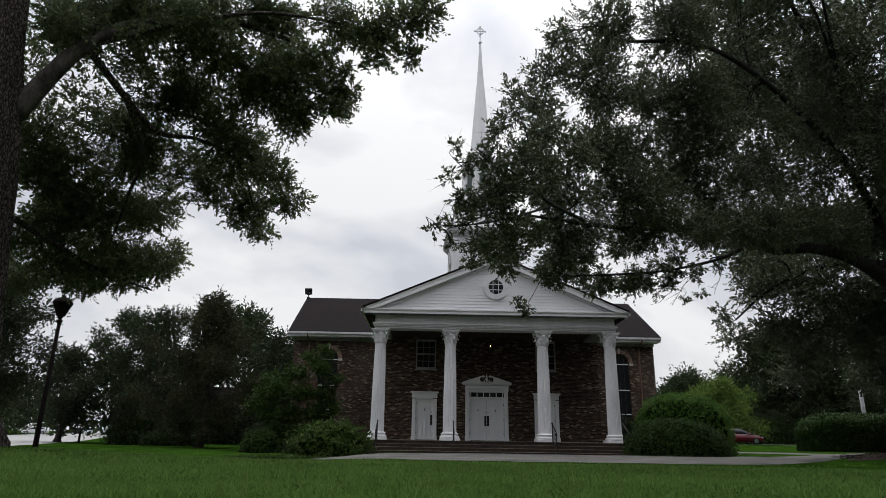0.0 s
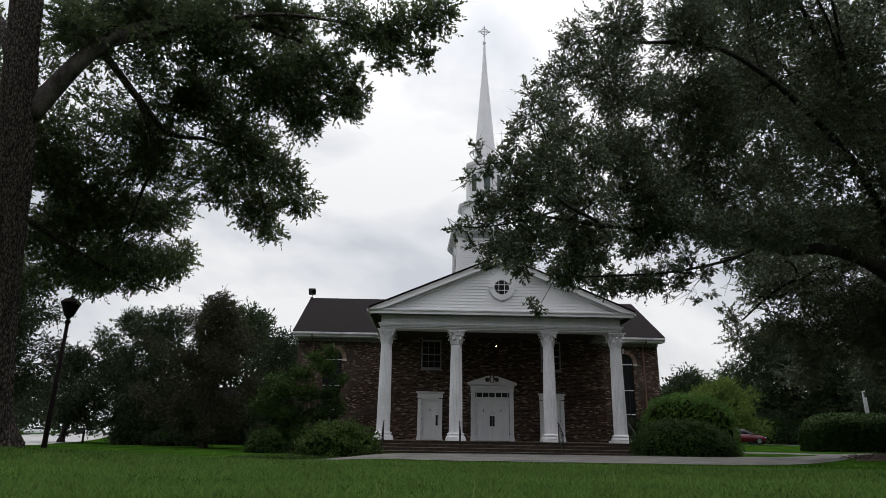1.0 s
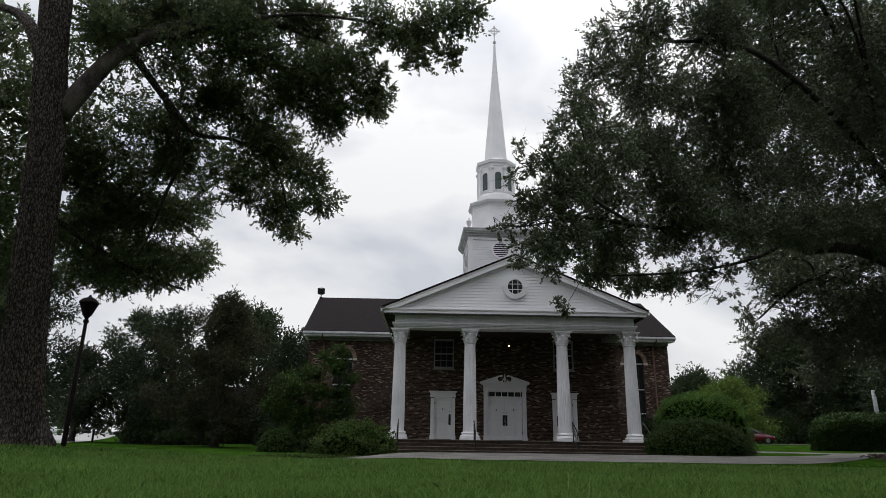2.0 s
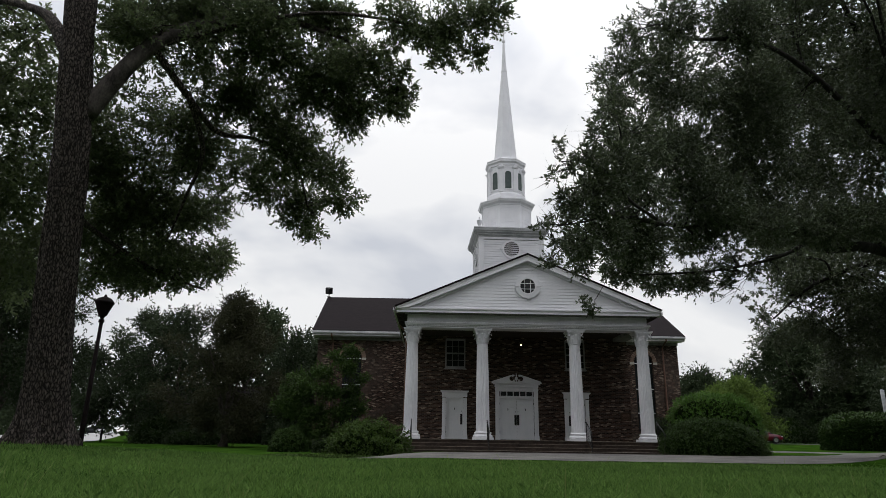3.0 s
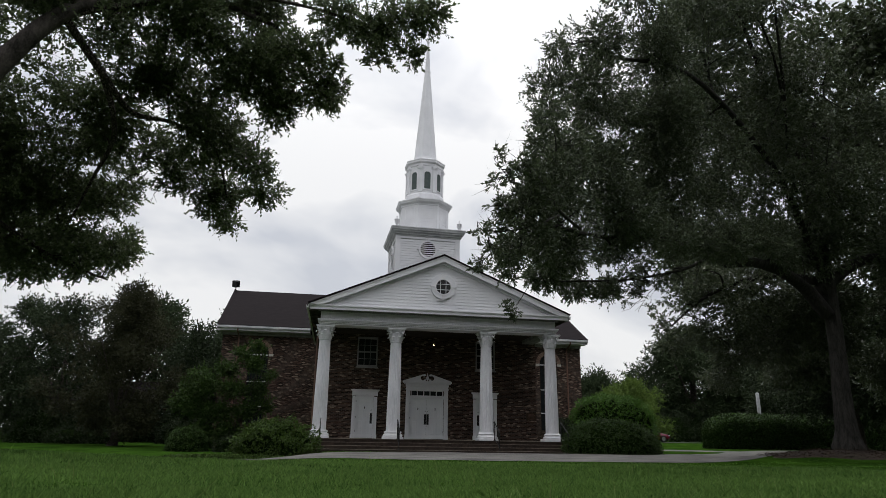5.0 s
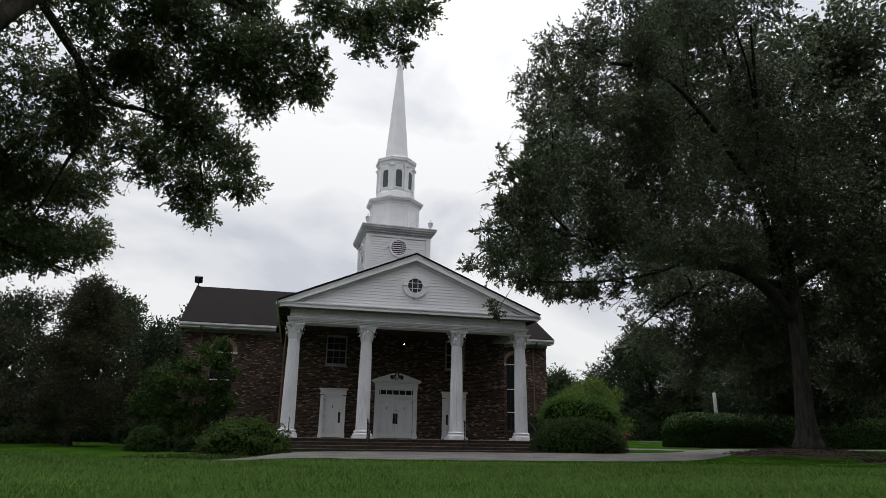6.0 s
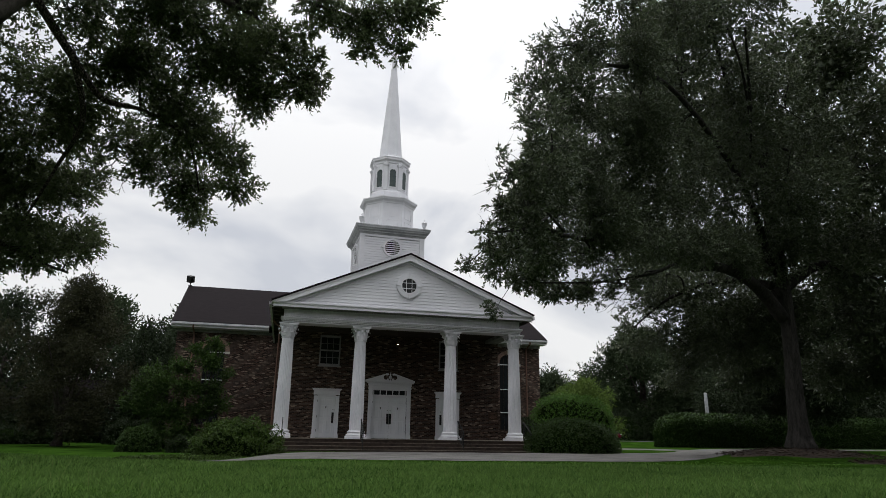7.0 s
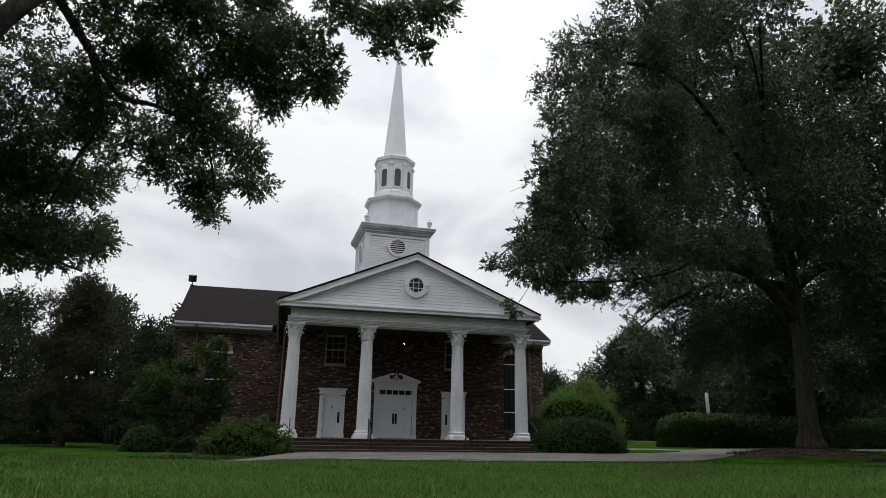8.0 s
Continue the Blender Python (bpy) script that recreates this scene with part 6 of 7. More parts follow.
# clump-built shrub by the wing, and the clipped and loose bushes
def shrub(name, x, y, rx, ry, h, leaf, label, seed, leaf_len=0.075, density=420, shape=2.4, lump=0.12, group="", base=0.0, loose=0.0, clipped=False):
    """A bush: twiggy core in painted shade, inside a dense lumpy dome of leaves."""
    rng = np.random.default_rng(seed)
    g = ground_z(x, y)
    top = tagged(empty(name, (x, y, g)), label, "bush", group)

    def radius(d):
        e = (abs(d[0]) ** shape + abs(d[1]) ** shape + abs(d[2]) ** shape) ** (-1 / shape)
        l = 1 + lump * noise.noise((d[0] * 2.2 + seed, d[1] * 2.2, d[2] * 2.2)) + lump * 0.9 * noise.noise((d[0] * 6 + seed, d[1] * 6, d[2] * 6)) + 0.05 * noise.noise((d[0] * 13 + seed, d[1] * 13, d[2] * 13))
        return e * l
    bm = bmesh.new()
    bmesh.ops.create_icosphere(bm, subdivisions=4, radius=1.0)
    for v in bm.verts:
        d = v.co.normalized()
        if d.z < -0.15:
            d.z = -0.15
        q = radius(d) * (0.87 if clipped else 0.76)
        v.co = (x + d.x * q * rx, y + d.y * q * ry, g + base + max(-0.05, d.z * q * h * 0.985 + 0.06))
    part("core", bm, CORE_SHADE, top, smooth=True)
    n = int(density * 2.2 * math.pi * max(rx, ry) * h * 1.2)
    d = unit(rng.normal(size=(n, 3)))
    d[:, 2] = np.abs(d[:, 2]) * 1.0 - 0.05
    rad = np.array([radius(v) for v in d]) * ((0.90 if clipped else 0.78) + (0.10 if clipped else 0.22) * rng.uniform(0, 1, n) ** 0.6 + loose * rng.uniform(0, 1, n) ** 4)
    p = np.stack((x + d[:, 0] * rad * rx, y + d[:, 1] * rad * ry, g + base + np.maximum(0.02, d[:, 2] * rad * h)), 1)
    # leaves stand in rosettes at the shoot tips
    whorl = 6
    m = n // whorl
    p = np.repeat(p[:m], whorl, axis=0) + rng.normal(size=(m * whorl, 3)) * leaf_len * 0.22
    a = unit(np.repeat(d[:m] * (0.25 if clipped else 0.45) + np.array((0, 0, 0.1 if clipped else 0.2)), whorl, axis=0) + rng.normal(size=(m * whorl, 3)) * 0.75)
    skin = mesh_part("foliage", array_mesh("foliage", leaf_array(p, a, leaf_len, leaf_len * 0.55, rng, np.repeat(d[:m] * 0.45 + np.array((0, 0, 1.7)), whorl, axis=0)), 4), leaf, top)
    skin["kind"] = "stuff"
    return top


shrub("azalea_bush", -7.2, 28.9, 1.80, 1.5, 1.40, LEAF_AZALEA, "loose mounded azalea bush beside the church steps", 51, 0.095, 620, 2.2, 0.22, "bushes by the steps", loose=0.02)
shrub("clipped_bush", 8.0, 31.3, 2.40, 1.6, 1.60, LEAF_BOX, "broad clipped dark green bush beside the steps", 52, 0.075, 720, 2.35, 0.06, "bushes by the steps", loose=0.012, clipped=True)
shrub("clipped_bush", 10.2, 36.0, 2.55, 1.9, 3.05, LEAF_BOX_BRIGHT, "tall clipped bright green bush behind the lower one", 53, 0.095, 430, 2.7, 0.06, "bushes by the steps", loose=0.02, clipped=True)
shrub("small_bush", 7.05, 35.2, 0.75, 0.7, 1.75, LEAF_DARK, "small dark bush against the brick wall", 54, 0.1, 400, 2.2, 0.2)
shrub("round_bush", -13.0, 40.3, 1.15, 1.1, 1.35, LEAF_BOX, "small round clipped bush on the lawn", 55, 0.09, 480, 2.2, 0.07, clipped=True)
shrub("ground_cover", -9.0, 27.0, 2.3, 0.7, 0.17, LEAF_AZALEA, "low strip of ground cover in front of the azalea", 57, 0.09, 2400, 2.0, 0.2)
shrub("low_bush", -10.6, 39.0, 0.8, 0.7, 0.8, LEAF_DARK, "low dark bush at the foot of the shrub", 56, 0.1, 400, 2.1, 0.2)
for i, (x, y, r, h) in enumerate(((-26.8, 55.0, 2.2, 2.8), (-24.0, 53.0, 1.4, 1.2), (-22.4, 54.0, 1.2, 1.1), (-17.6, 58.0, 1.5, 1.8), (-15.4, 60, 1.8, 2.4), (-13.4, 47.0, 1.0, 1.0), (-24.6, 67.5, 2.4, 3.6), (-18.6, 67.0, 2.2, 3.2), (-28.3, 66.5, 1.8, 3.0), (-12.5, 62, 2.2, 3.0), (-21.5, 63, 2.0, 2.8), (-18.6, 63, 2.2, 3.2), (-25, 62.5, 1.9, 2.6), (42.0, 86, 3.0, 4.0), (47.0, 88, 3.2, 4.4), (52.5, 88, 3.0, 4.2), (57.5, 86, 3.2, 4.6), (36.5, 90, 3.0, 4.0), (31, 92, 3.0, 3.6))):
    shrub("border_bush", x, y, r, r * 0.9, h, LEAF_DARK, "dark bush in the border behind the lawn", 60 + i, 0.2, 85, 2.2, 0.2, "border bushes", loose=0.1)

SHRUB_CLUMPS = [(-12.6, 42.6, 2.2, 0.97), (-11.2, 42.2, 1.9, 1.06), (-9.6, 42.4, 2.2, 0.88), (-13.2, 42.8, 3.2, 0.75), (-12.2, 42.3, 3.6, 0.88), (-10.6, 42.0, 3.3, 0.97), (-9.2, 42.6, 3.4, 0.70), (-11.0, 42.4, 4.6, 0.79), (-9.7, 42.6, 4.8, 0.75),
                (-9.4, 42.8, 5.8, 0.57), (-10.2, 42.6, 5.5, 0.62), (-12.6, 42.7, 4.3, 0.53), (-8.6, 42.8, 2.4, 0.53), (-9.6, 42.8, 6.3, 0.31), (-8.6, 42.9, 4.2, 0.44), (-13.8, 43.0, 2.4, 0.53), (-10.6, 42.0, 0.8, 0.97), (-12.2, 42.2, 0.7, 0.88), (-9.2, 42.3, 0.7, 0.79)]
oak("tall_shrub", [(-10.9, 42.6, -0.28), (-10.8, 42.6, 0.8), (-10.7, 42.5, 1.6)], 0.12, [([(-10.8, 42.6, 0.4), (-11.8, 42.5, 2.0), (-12.6, 42.6, 3.6)], 0.07, 0.02), ([(-10.8, 42.6, 0.6), (-10.2, 42.5, 2.6), (-9.7, 42.7, 5.8)], 0.08, 0.02), ([(-10.8, 42.6, 0.4), (-9.8, 42.4, 1.6), (-8.9, 42.6, 3.2)], 0.06, 0.02)],
    [([(x - 0.6, y, z - 0.15, r * 0.97) for x, y, z, r in SHRUB_CLUMPS], 24, 0.15, 0.5)], LEAF_SHRUB, "tall broad-leaved shrub against the wing wall", 71, leaves=10, droop=-0.1, up=0.75, flat=0.55)


def hedge(x0, x1, y, depth, h):
    """A long clipped hedge with a rounded top."""
    rng = np.random.default_rng(81)
    top = tagged(empty("hedge", ((x0 + x1) / 2, y, 0.08)), "long clipped hedge with a brighter top along the drive", "hedge")
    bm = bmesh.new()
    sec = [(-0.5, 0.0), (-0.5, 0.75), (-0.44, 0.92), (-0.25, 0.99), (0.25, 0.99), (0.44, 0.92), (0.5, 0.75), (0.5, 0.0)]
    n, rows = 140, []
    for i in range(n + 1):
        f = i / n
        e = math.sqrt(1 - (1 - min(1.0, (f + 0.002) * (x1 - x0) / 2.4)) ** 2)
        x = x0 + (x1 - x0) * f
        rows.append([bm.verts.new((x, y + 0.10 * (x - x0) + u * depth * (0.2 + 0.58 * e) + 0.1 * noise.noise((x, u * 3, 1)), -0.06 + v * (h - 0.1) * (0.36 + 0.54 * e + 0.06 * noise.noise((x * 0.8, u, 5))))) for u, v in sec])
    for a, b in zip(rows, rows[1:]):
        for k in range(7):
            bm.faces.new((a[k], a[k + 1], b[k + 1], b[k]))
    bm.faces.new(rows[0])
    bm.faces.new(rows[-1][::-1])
    # core coloured near-black so gaps between the leaves look shaded
    part("core", bm, CORE_SHADE, top)
    k = 56000
    f, s = rng.uniform(0, 1, k) ** 1.3, rng.uniform(0, 1, k)
    lens = np.array((0.75, 0.2, 0.22, 0.5, 0.22, 0.2, 0.75))
    cum = np.concatenate(((0,), np.cumsum(lens * np.array((h, h, 1, depth, 1, h, h)) / h)))
    cum = cum / cum[-1]
    idx = np.clip(np.searchsorted(cum, s) - 1, 0, 6)
    t = (s - cum[idx]) / (cum[idx + 1] - cum[idx])
    sa = np.array(sec)
    uv = sa[idx] * (1 - t)[:, None] + sa[idx + 1] * t[:, None]
    x = x0 + (x1 - x0) * f
    end = rng.uniform(0, 1, k) < 0.06
    x = np.where(end, x0 - 0.05, x)
    uv[:, 0] = np.where(end, rng.uniform(-0.5, 0.5, k), uv[:, 0])
    uv[:, 1] = np.where(end, rng.uniform(0, 1, k), uv[:, 1])
    ef = np.sqrt(1 - (1 - np.minimum(1.0, (f + 0.002) * (x1 - x0) / 2.4)) ** 2)
    ef = np.where(end, 0.1, ef)
    bump = np.array([noise.noise((i * 0.8, j, 5)) for i, j in zip(x, uv[:, 0])])
    p = np.stack((x, y + 0.10 * (x - x0) + uv[:, 0] * depth * (0.32 + 0.70 * ef), 0.05 + uv[:, 1] * h * (0.38 + 0.55 * ef + 0.06 * bump)), 1) + rng.normal(size=(k, 3)) * np.array((0.08, 0.10, 0.06))
    a = unit(np.stack((rng.normal(size=k), uv[:, 0] * 2 + rng.normal(size=k) * 0.6, uv[:, 1] + rng.normal(size=k) * 0.6), 1))
    skin = mesh_part("foliage", array_mesh("foliage", leaf_array(p, unit(rng.normal(size=(k, 3)) + np.array((0, 0, 0.2))), 0.17, 0.09, rng, 2.2 * np.stack((np.where(f < 0.03, -0.2, 0.0), uv[:, 0] * 0.3, np.ones(k)), 1)), 4), LEAF_HEDGE, top)
    skin["kind"] = "stuff"


hedge(25.8, 60.0, 51.8, 2.4, 3.0)


# far woods round the place, and an unseen nearer belt against low light
def woods_and_light_block():
    rng = np.random.default_rng(91)
    clumps = []
    for i in range(1150):
        a = rng.uniform(0, 2 * math.pi)
        d = rng.uniform(125, 240)
        x, y = d * math.sin(a), 15 + d * math.cos(a)
        if abs(x + 41 + (y - 52) * 0.445) < 9 and 60 < y < 100:
            continue
        hh = (9 + 6 * noise.noise((math.sin(a) * 6, math.cos(a) * 6, 2))) * (d / 150)
        z = rng.uniform(0.1, 1) * hh
        clumps.append((x, y, max(1.2, z), rng.uniform(2.2, 4.2)))
    # unseen belt at the sides and behind the walk, added to block horizon light
    for i in range(620):
        a = rng.uniform(math.pi * 0.36, math.pi * 1.60)
        d = rng.uniform(42, 75)
        x, y = d * math.sin(a) * 1.3, 5 + d * math.cos(a)
        clumps.append((x, y, rng.uniform(1.5, 17), rng.uniform(2.0, 3.6)))
    ob = mesh_part("woods_and_light_block", array_mesh("woods_and_light_block", sprays(clumps, 0.065, 5, 1.75, 1.0, rng, twig=2.0, up=0.3)[0], 4), LEAF_FAR)
    tagged(ob, "line of far trees, plus an unseen belt that blocks low light", "woods", kind="stuff")


woods_and_light_block()


# ------------------------------------------------------------------ grass

def paved(x, y):
    """Where the drive, beds and buildings keep the grass out."""
    on_drive = (21.1 < y and -3.5 < x < 10 and y < 30.6) or (21.8 < y < 26.5 and -7.0 < x <= -3.5) or (abs(y - (28.9 + (x - 11) * 0.78)) < 3.0 and 10 <= x < 20) or (abs(y - (33.5 + (x - 17) * 1.15)) < 3.0 and 17 <= x < 24)
    return on_drive or math.hypot(x - 13, y - 22.6) < 2.6 or math.hypot(x - 9.7, y - 15) < 1.45 or math.hypot(x + 12.4, y - 15.2) < 1.2


def grass():
    rng = np.random.default_rng(7)
    out = []
    # (count, nearest, farthest, blade height, blade width): rings of lawn about the walk, nearest the densest
    for count, d0, d1, h, w in ((52000, 2.2, 5.0, 0.052, 0.0065), (48000, 5.0, 9.0, 0.058, 0.010), (36000, 9.0, 16.0, 0.06, 0.015), (18000, 16.0, 30.0, 0.030, 0.024)):
        ang = rng.uniform(-0.78, 0.95, count)
        dist = np.sqrt(rng.uniform(d0 * d0, d1 * d1, count))
        x, y = -4.6 + dist * np.sin(ang) + rng.uniform(-1.2, 1.2, count), 2.2 + dist * np.cos(ang)
        keep = np.array([not paved(i, j) for i, j in zip(x, y)])
        x, y = x[keep], y[keep]
        n = len(x)
        z = np.array([ground_z(i, j) for i, j in zip(x, y)]) - 0.006
        tuft = np.array([noise.noise((i * 1.1, j * 1.1, 9)) for i, j in zip(x, y)])
        hh = h * rng.uniform(0.45, 1.15, n) * (1 + 0.55 * tuft)
        lean = rng.normal(size=(n, 2)) * 0.42
        a = rng.uniform(0, 2 * math.pi, n)
        s = np.stack((np.cos(a), np.sin(a), np.zeros(n)), 1) * (w * rng.uniform(0.6, 1.2, n))[:, None] * 0.5
        b = np.stack((x, y, z), 1)
        m = b + np.stack((lean[:, 0] * hh * 0.35, lean[:, 1] * hh * 0.35, hh * 0.62), 1)
        t = b + np.stack((lean[:, 0] * hh * 1.1, lean[:, 1] * hh * 1.1, hh), 1)
        v = np.stack((b - s, b + s, m + s * 0.8, t, m - s * 0.8), 1)
        out.append(v.reshape(-1, 3))
    ob = mesh_part("grass", array_mesh("grass", np.concatenate(out), 5), BLADE)
    tagged(ob, "uneven uncut green grass of the lawn", "grass", kind="stuff")
    # taller stems and coarse blades
    n = 230
    ang, dist = rng.uniform(-0.75, 0.9, n), 2.6 + 12 * rng.uniform(0, 1, n) ** 1.6
    x, y = -4.6 + dist * np.sin(ang), 2.2 + dist * np.cos(ang)
    bm_v = []
    for i in range(n):
        if paved(x[i], y[i]):
            continue
        g = ground_z(x[i], y[i])
        h = rng.uniform(0.07, 0.22) if rng.uniform() < 0.4 else rng.uniform(0.05, 0.11)
        lx, ly = rng.normal() * 0.5 * h, rng.normal() * 0.5 * h
        w = 0.0012 + 0.0002 * dist[i]
        bm_v += [(x[i] - w, y[i], g), (x[i] + w, y[i], g), (x[i] + lx * 0.5 + w * 0.7, y[i] + ly * 0.5, g + h * 0.7), (x[i] + lx * 1.3, y[i] + ly * 1.3, g + h), (x[i] + lx * 0.5 - w * 0.7, y[i] + ly * 0.5, g + h * 0.7)]
    ob = mesh_part("tall_grass", array_mesh("tall_grass", np.array(bm_v), 5), STALK)
    tagged(ob, "scattered taller pale stems and coarse blades", "grass", kind="stuff")


grass()


# ------------------------------------------------------------------ things by the church
def handrail(x):
    """A black iron stair rail: two posts, a sloping top rail and thin balusters."""
    ob = tagged(empty("handrail", (x, 31.9, FLOOR)), "black iron handrail beside the porch steps", "handrail", "stair rails")
    y0, y1, z0, z1 = 32.15, 31.2, FLOOR + 0.02, 0.10
    for y, z, h in ((y0, z0, 0.86), (y1, z1, 0.80)):
        bm = bmesh.new()
        cbox(bm, x - 0.018, x + 0.018, y - 0.018, y + 0.018, z, z + h, 0.003)
        cbox(bm, x - 0.04, x + 0.04, y - 0.04, y + 0.04, z, z + 0.02, 0.003)
        part("post", bm, BLACK_IRON, ob)
    bm = bmesh.new()
    tube(bm, [(x, y0 + 0.12, z0 + 0.84), (x, y0 + 0.02, z0 + 0.88), (x, y0 - 0.05, z0 + 0.86), (x, y1 + 0.02, z1 + 0.84), (x, y1 - 0.06, z1 + 0.78), (x, y1 - 0.07, z1 + 0.70)], [0.022] * 6, 8)
    part("top_rail", bm, BLACK_IRON, ob)
    bm = bmesh.new()
    tube(bm, [(x, y0, z0 + 0.12), (x, y1, z1 + 0.12)], [0.012, 0.012], 6)
    part("lower_rail", bm, BLACK_IRON, ob)
    for i in range(1, 6):
        f = i / 6
        y, z = y0 + (y1 - y0) * f, z0 + (z1 - z0) * f
        bm = bmesh.new()
        box(bm, x - 0.007, x + 0.007, y - 0.007, y + 0.007, z + 0.12, z + 0.85)
        part("baluster", bm, BLACK_IRON, ob)


for x in (-5.58, -2.05, 2.58, 5.90):
    handrail(x)

# plaque on the wall, porch lamp, floodlight on the ridge
plaque = tagged(empty("wall_plaque", (5.75, WALL_Y, 1.8)), "dark bronze plaque on the brick wall", "plaque")
bm = bmesh.new()
cbox(bm, 5.46, 6.02, WALL_Y - 0.03, WALL_Y - 0.001, 1.60, 2.03, 0.008)
part("plate", bm, BRONZE, plaque)
for i in range(5):
    bm = bmesh.new()
    w = (0.17, 0.2, 0.15, 0.2, 0.12)[i]
    box(bm, 5.74 - w, 5.74 + w, WALL_Y - 0.034, WALL_Y - 0.029, 1.93 - i * 0.065, 1.95 - i * 0.065)
    part("text_bar", bm, SPOUT, plaque)

lamp = tagged(empty("porch_lantern", (-0.07, 34.5, 5.98)), "small lit brass porch lantern on a chain", "lantern")
bm = bmesh.new()
tube(bm, [(-0.07, 34.5, 5.98), (-0.07, 34.5, 5.46)], [0.012, 0.012], 6)
lathe(bm, [(0.06, 5.975), (0.03, 5.93)], 10, (-0.07, 34.5))
part("chain", bm, BRONZE, lamp)
bm = bmesh.new()
lathe(bm, [(0.02, 5.47), (0.10, 5.42), (0.11, 5.40), (0.11, 5.385)], 6, (-0.07, 34.5))
lathe(bm, [(0.085, 5.14), (0.085, 5.12), (0.03, 5.08)], 6, (-0.07, 34.5))
for i in range(6):
    a = i * math.pi / 3
    tube(bm, [(-0.07 + 0.10 * math.cos(a), 34.5 + 0.10 * math.sin(a), 5.39), (-0.07 + 0.083 * math.cos(a), 34.5 + 0.083 * math.sin(a), 5.13)], [0.007, 0.007], 4)
part("cage", bm, BRONZE, lamp)
bm = bmesh.new()
bmesh.ops.create_uvsphere(bm, u_segments=10, v_segments=8, radius=0.022, matrix=pose(-0.07, 34.5, 5.27))
part("bulb", bm, BULB, lamp, "warm glowing bulb")

flood = tagged(empty("floodlight", (-13.7, 54.4, 11.9)), "black box floodlight on the roof ridge", "floodlight")
bm = bmesh.new()
tube(bm, [(-13.68, 54.4, 11.88), (-13.68, 54.4, 12.25)], [0.04, 0.035], 8)
cbox(bm, -13.80, -13.56, 54.3, 54.5, 11.89, 11.95, 0.01)
part("stand", bm, BLACK_IRON, flood)
bm = bmesh.new()
cbox(bm, -0.24, 0.24, -0.22, 0.22, -0.27, 0.27, 0.03)
head = part("head", bm, BLACK_IRON, flood)
head.matrix_parent_inverse = Matrix()
head.matrix_basis = world_of(flood).inverted() @ pose(-13.70, 54.4, 12.46, 18, 14, -35)
bm = bmesh.new()
cbox(bm, 0.241, 0.252, -0.17, 0.17, -0.2, 0.2, 0.004)
pane = part("lens", bm, GLASS, head)
pane.matrix_parent_inverse = Matrix()


# ------------------------------------------------------------------ street side
def street_lamp(x, y):
    g = ground_z(x, y)
    ob = tagged(empty("street_lamp", (x, y, g)), "dark brown lamp post with a lantern head", "street lamp")
    bm = bmesh.new()
    lathe(bm, [(0.15, g - 0.1), (0.15, g + 0.12), (0.11, g + 0.18), (0.09, g + 0.5), (0.062, g + 4.9)], 14, (x, y))
    part("pole", bm, POLE_BROWN, ob, smooth=True)
    bm = bmesh.new()
    t = g + 4.9
    lathe(bm, [(0.10, t - 0.06), (0.10, t + 0.05), (0.05, t + 0.08), (0.09, t + 0.16), (0.12, t + 0.22)], 12, (x, y))
    part("collar", bm, POLE_BROWN, ob)
    bm = bmesh.new()
    lathe(bm, [(0.15, t + 0.20), (0.33, t + 0.66), (0.36, t + 0.68), (0.36, t + 0.73), (0.24, t + 0.86), (0.07, t + 0.93), (0.03, t + 1.02)], 8, (x, y))
    part("lantern", bm, POLE_BROWN, ob)


street_lamp(-17.2, 25.6)


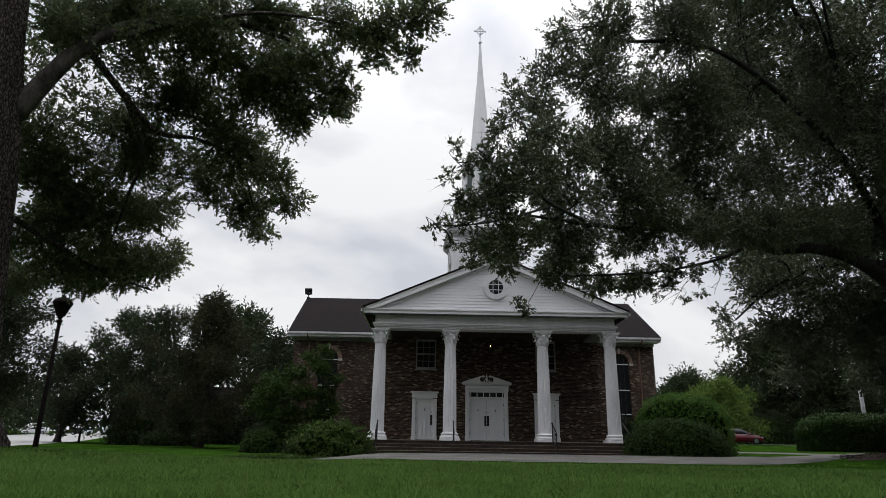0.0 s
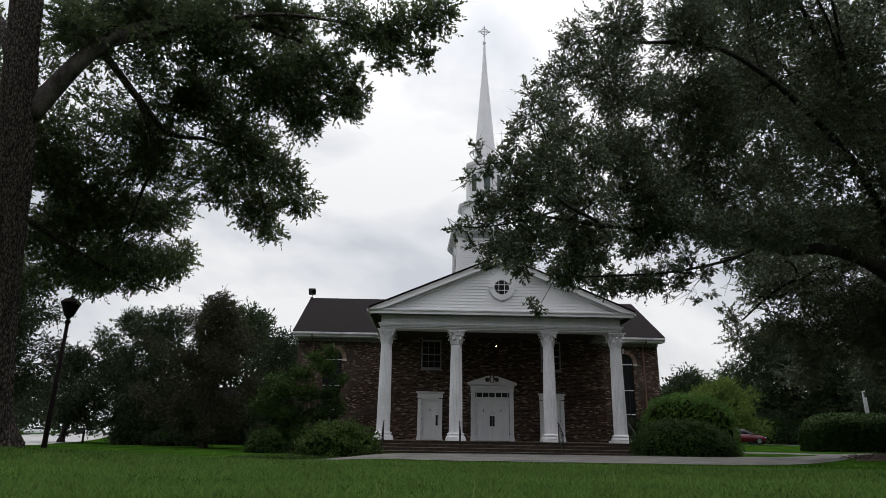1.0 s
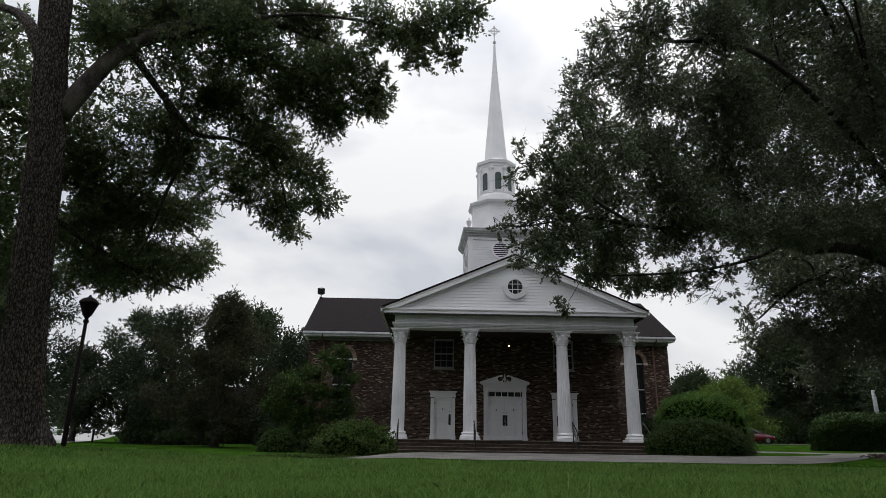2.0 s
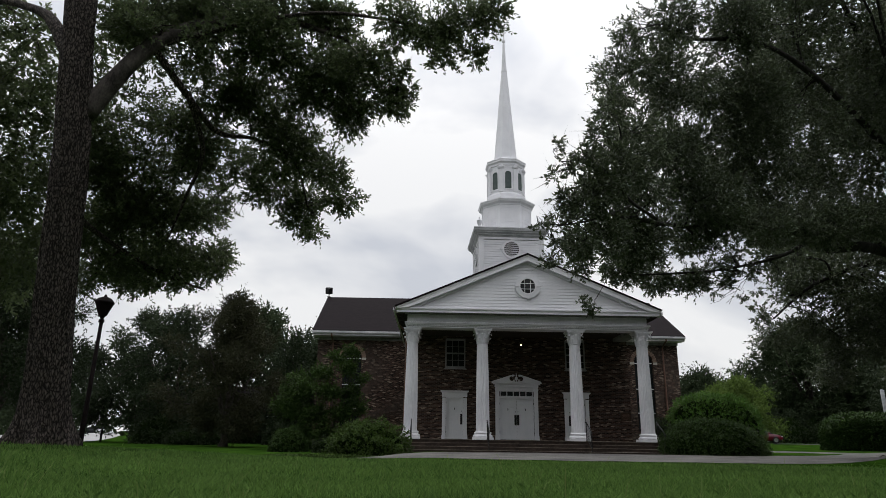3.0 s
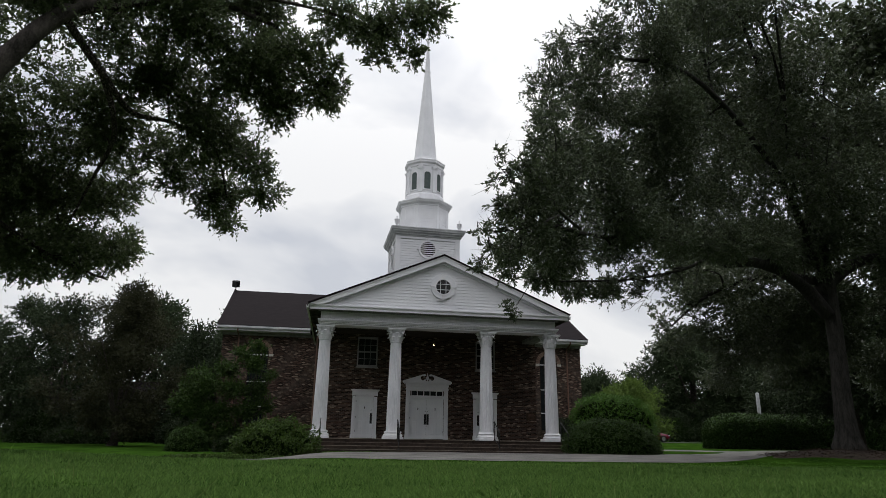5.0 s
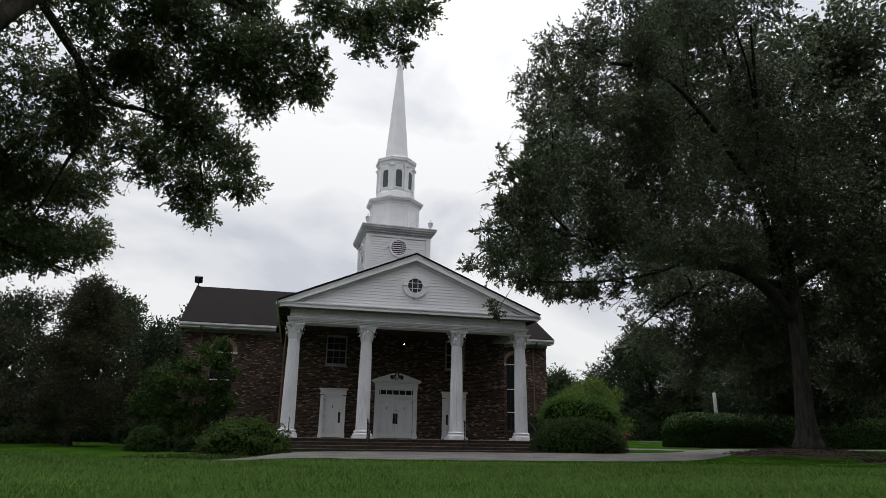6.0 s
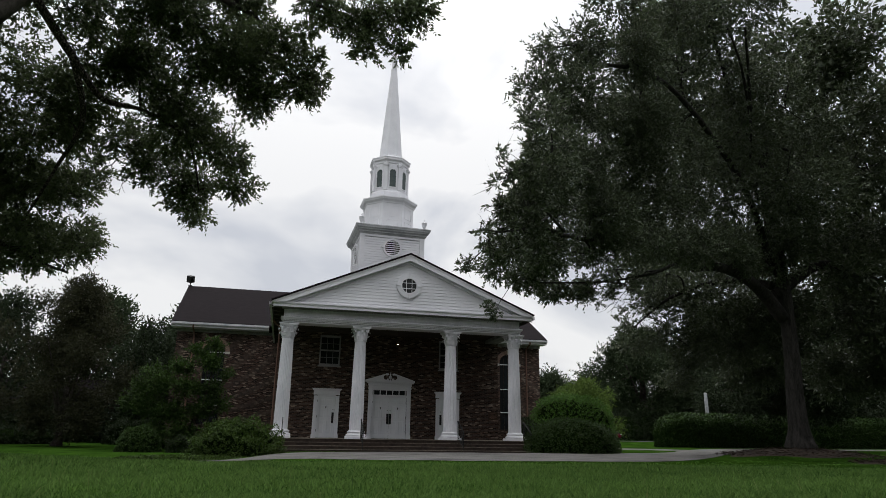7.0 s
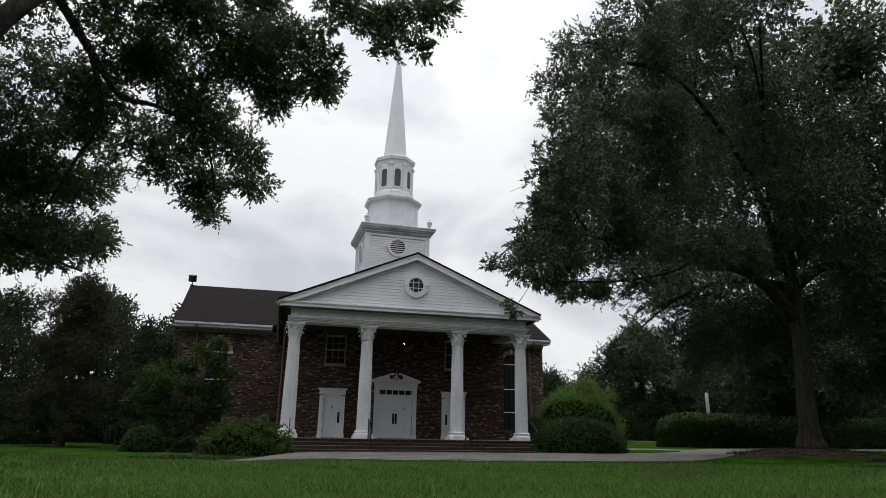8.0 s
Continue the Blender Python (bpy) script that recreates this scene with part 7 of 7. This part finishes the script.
def profile_car(name, m, paint_mat, label, length=4.6):
    """A saloon: shaped body, dark glasshouse, wheels, lamps."""
    car = tagged(empty(name), label, "car")
    s = length / 4.6
    bm = bmesh.new()
    stations = [(-2.30, 0.55, 0.80, 0.70), (-2.22, 0.32, 0.95, 0.80), (-1.6, 0.24, 1.00, 0.87), (-0.6, 0.22, 0.98, 0.90), (0.5, 0.22, 0.96, 0.90), (1.2, 0.22, 0.92, 0.89), (1.75, 0.24, 0.84, 0.86), (2.15, 0.30, 0.70, 0.78), (2.30, 0.42, 0.60, 0.62)]
    rings = []
    for x, lo, hi, w in stations:
        mid = (lo + hi) / 2
        pts = [(-w * 0.85, lo), (-w, lo + 0.12), (-w * 1.0, mid), (-w * 0.97, hi - 0.08), (-w * 0.86, hi), (0, hi + 0.03), (w * 0.86, hi), (w * 0.97, hi - 0.08), (w, mid), (w, lo + 0.12), (w * 0.85, lo)]
        rings.append([bm.verts.new((x * s, a, b)) for a, b in pts])
    for a, b in zip(rings, rings[1:]):
        for i in range(len(a)):
            j = (i + 1) % len(a)
            bm.faces.new((a[i], a[j], b[j], b[i]))
    bm.faces.new(rings[0][::-1])
    bm.faces.new(rings[-1])
    part("body", bm, paint_mat, car, smooth=True)
    for nm, mat, k in (("glasshouse", DARK_GLASS, 0.0), ("roof_panel", paint_mat, 1.0)):
        bm = bmesh.new()
        prev = None
        for x, w, hi in ((-1.95, 0.70, 0.96), (-1.15, 0.66, 1.36), (-0.5, 0.64, 1.44), (0.25, 0.63, 1.42), (1.25, 0.72, 0.96)):
            if k:
                lo = hi - 0.02
                pts = [(-w * 0.98, lo), (-w * 0.8, hi + 0.03), (0, hi + 0.05), (w * 0.8, hi + 0.03), (w * 0.98, lo), (0, lo)]
            else:
                pts = [(-w * 1.18, 0.90), (-w, hi), (0, hi + 0.02), (w, hi), (w * 1.18, 0.90), (0, 0.88)]
            cur = [bm.verts.new((x * s, a, b)) for a, b in pts]
            if prev:
                for i in range(6):
                    j = (i + 1) % 6
                    bm.faces.new((prev[i], prev[j], cur[j], cur[i]))
            else:
                bm.faces.new(cur[::-1])
            prev = cur
        bm.faces.new(prev)
        part(nm, bm, mat, car, smooth=not k)
    for x in (-1.42, 1.42):
        for y in (-0.80, 0.80):
            bm = bmesh.new()
            lathe(bm, [(0.20, -0.10), (0.31, -0.11), (0.33, -0.06), (0.33, 0.06), (0.31, 0.11), (0.20, 0.10)], 20)
            bmesh.ops.transform(bm, matrix=pose(x * s, y, 0.33, 90), verts=bm.verts)
            wheel = part("wheel", bm, TYRE, car, "black tyre on an alloy rim")
            bm = bmesh.new()
            lathe(bm, [(0.205, -0.115), (0.19, -0.09), (0.05, -0.10), (0.05, 0.10), (0.19, 0.09), (0.205, 0.115)], 16)
            for k in range(5):
                q = bmesh.new()
                box(q, 0.04, 0.2, -0.025, 0.025, -0.12, 0.12)
                bmesh.ops.transform(q, matrix=Matrix.Rotation(k * 2 * math.pi / 5, 4, "Z"), verts=q.verts)
                join(bm, q)
            bmesh.ops.transform(bm, matrix=pose(x * s, y, 0.33, 90), verts=bm.verts)
            part("rim", bm, RIM, wheel)
    for y in (-0.62, 0.62):
        bm = bmesh.new()
        bmesh.ops.create_uvsphere(bm, u_segments=10, v_segments=6, radius=1.0, matrix=pose(2.10 * s, y, 0.66) @ Matrix.Diagonal((0.17, 0.13, 0.06, 1)))
        part("headlight", bm, RIM, car, smooth=True)
        bm = bmesh.new()
        cbox(bm, 0.70 * s, 0.90 * s, y * 1.52 - 0.07, y * 1.52 + 0.07, 0.92, 1.03, 0.02)
        part("mirror", bm, paint_mat, car)
    car.matrix_basis = m
    return car


profile_car("car", pose(27.6, 66.2, ground_z(27.6, 66.2) + 0.035), CAR_RED, "dark red saloon car parked on the lane", 4.8)
profile_car("car", pose(-71.0, 136.0, -0.1, 0, 0, 20), CAR_WHITE, "white car parked far along the street")
profile_car("car", pose(-82.0, 134.0, -0.1, 0, 0, 200), CAR_WHITE, "white car parked far along the street")
profile_car("car", pose(-76.5, 141.0, -0.1, 0, 0, 20), DARK_GLASS, "dark car parked far along the street")

# pale post behind the hedge
bm = bmesh.new()
lathe(bm, [(0.18, 0.0), (0.17, 3.0), (0.16, 5.20), (0.10, 5.26), (0.02, 5.28)], 12, (35.7, 58.6))
post = tagged(part("utility_pole", bm, PALE_POST, smooth=True), "pale weathered concrete pole behind the hedge", "pole")


def low_house(x0, x1, y0, y1, h):
    """A low brick house mostly behind the border planting."""
    ob = tagged(empty("house", ((x0 + x1) / 2, y0, 0)), "low brick house with white windows behind the trees", "house")
    wins = [(x0 + 3 + i * 4.2, x0 + 4.3 + i * 4.2, 0.9, 2.4, False) for i in range(int((x1 - x0 - 3) / 4.2))]
    bm = bmesh.new()
    holed_wall(bm, x0, x1, -0.3, h, y0, y0 + 0.3, wins)
    part("wall", bm, BRICK, ob)
    bm = bmesh.new()
    box(bm, x0, x0 + 0.3, y0 + 0.302, y1, -0.3, h)
    part("wall", bm, BRICK, ob)
    bm = bmesh.new()
    box(bm, x1 - 0.3, x1, y0 + 0.302, y1, -0.3, h)
    part("wall", bm, BRICK, ob)
    bm = bmesh.new()
    ym = (y0 + y1) / 2
    prism_x(bm, [(y0 - 0.6, h - 0.1), (ym, h + 2.4), (y1 + 0.6, h - 0.1), (y1 + 0.6, h + 0.05), (ym, h + 2.58), (y0 - 0.6, h + 0.05)], x0 - 0.5, x1 + 0.5)
    part("roof", bm, SHINGLE, ob)
    for xa, xb, za, zb, _ in wins:
        bm = bmesh.new()
        for a, b, c, d in ((xa, xa + 0.09, za, zb), (xb - 0.09, xb, za, zb), (xa, xb, zb - 0.09, zb), (xa, xb, za, za + 0.09), (xa, xb, (za + zb) / 2 - 0.04, (za + zb) / 2 + 0.04), ((xa + xb) / 2 - 0.03, (xa + xb) / 2 + 0.03, za, zb)):
            box(bm, a, b, y0 - 0.05, y0 + 0.1, c, d)
        win = part("window", bm, WHITE, ob, "white window frame")
        bm = bmesh.new()
        box(bm, xa + 0.05, xb - 0.05, y0 + 0.05, y0 + 0.06, za + 0.05, zb - 0.05)
        part("pane", bm, DARK_GLASS, win)


low_house(-33.6, -15.5, 70.0, 79.0, 3.1)

# small sign and bollards by the street
sign = tagged(empty("street_sign", (-31.4, 68.0, ground_z(-31.4, 68.0))), "white and green board sign on short posts", "sign")
g = ground_z(-31.4, 68.0)
for dx in (-0.6, 0.6):
    bm = bmesh.new()
    cbox(bm, -31.4 + dx - 0.05, -31.4 + dx + 0.05, 67.95, 68.05, g - 0.1, g + 1.0, 0.01)
    part("post", bm, WHITE, sign)
bm = bmesh.new()
cbox(bm, -32.2, -30.6, 67.9, 67.98, g + 0.5, g + 1.5, 0.02)
part("board", bm, WHITE, sign, "white board")
bm = bmesh.new()
prism_y(bm, [(-31.9, g + 1.5), (-30.9, g + 1.5), (-31.1, g + 2.0), (-31.35, g + 2.25), (-31.6, g + 1.95)], 67.9, 67.98)
part("crest", bm, SIGN_GREEN, sign, "green shaped top")
for i, (x, y) in enumerate(((-34.2, 66.0), (-34.6, 72.0), (-35.2, 78.0), (-33.9, 60.0))):
    bm = bmesh.new()
    gz = ground_z(x, y)
    lathe(bm, [(0.09, gz - 0.1), (0.09, gz + 1.0), (0.06, gz + 1.08), (0.02, gz + 1.1)], 10, (x, y))
    tagged(part("bollard", bm, POLE_BROWN), "short dark wooden post at the street edge", "bollard", "posts by the street")
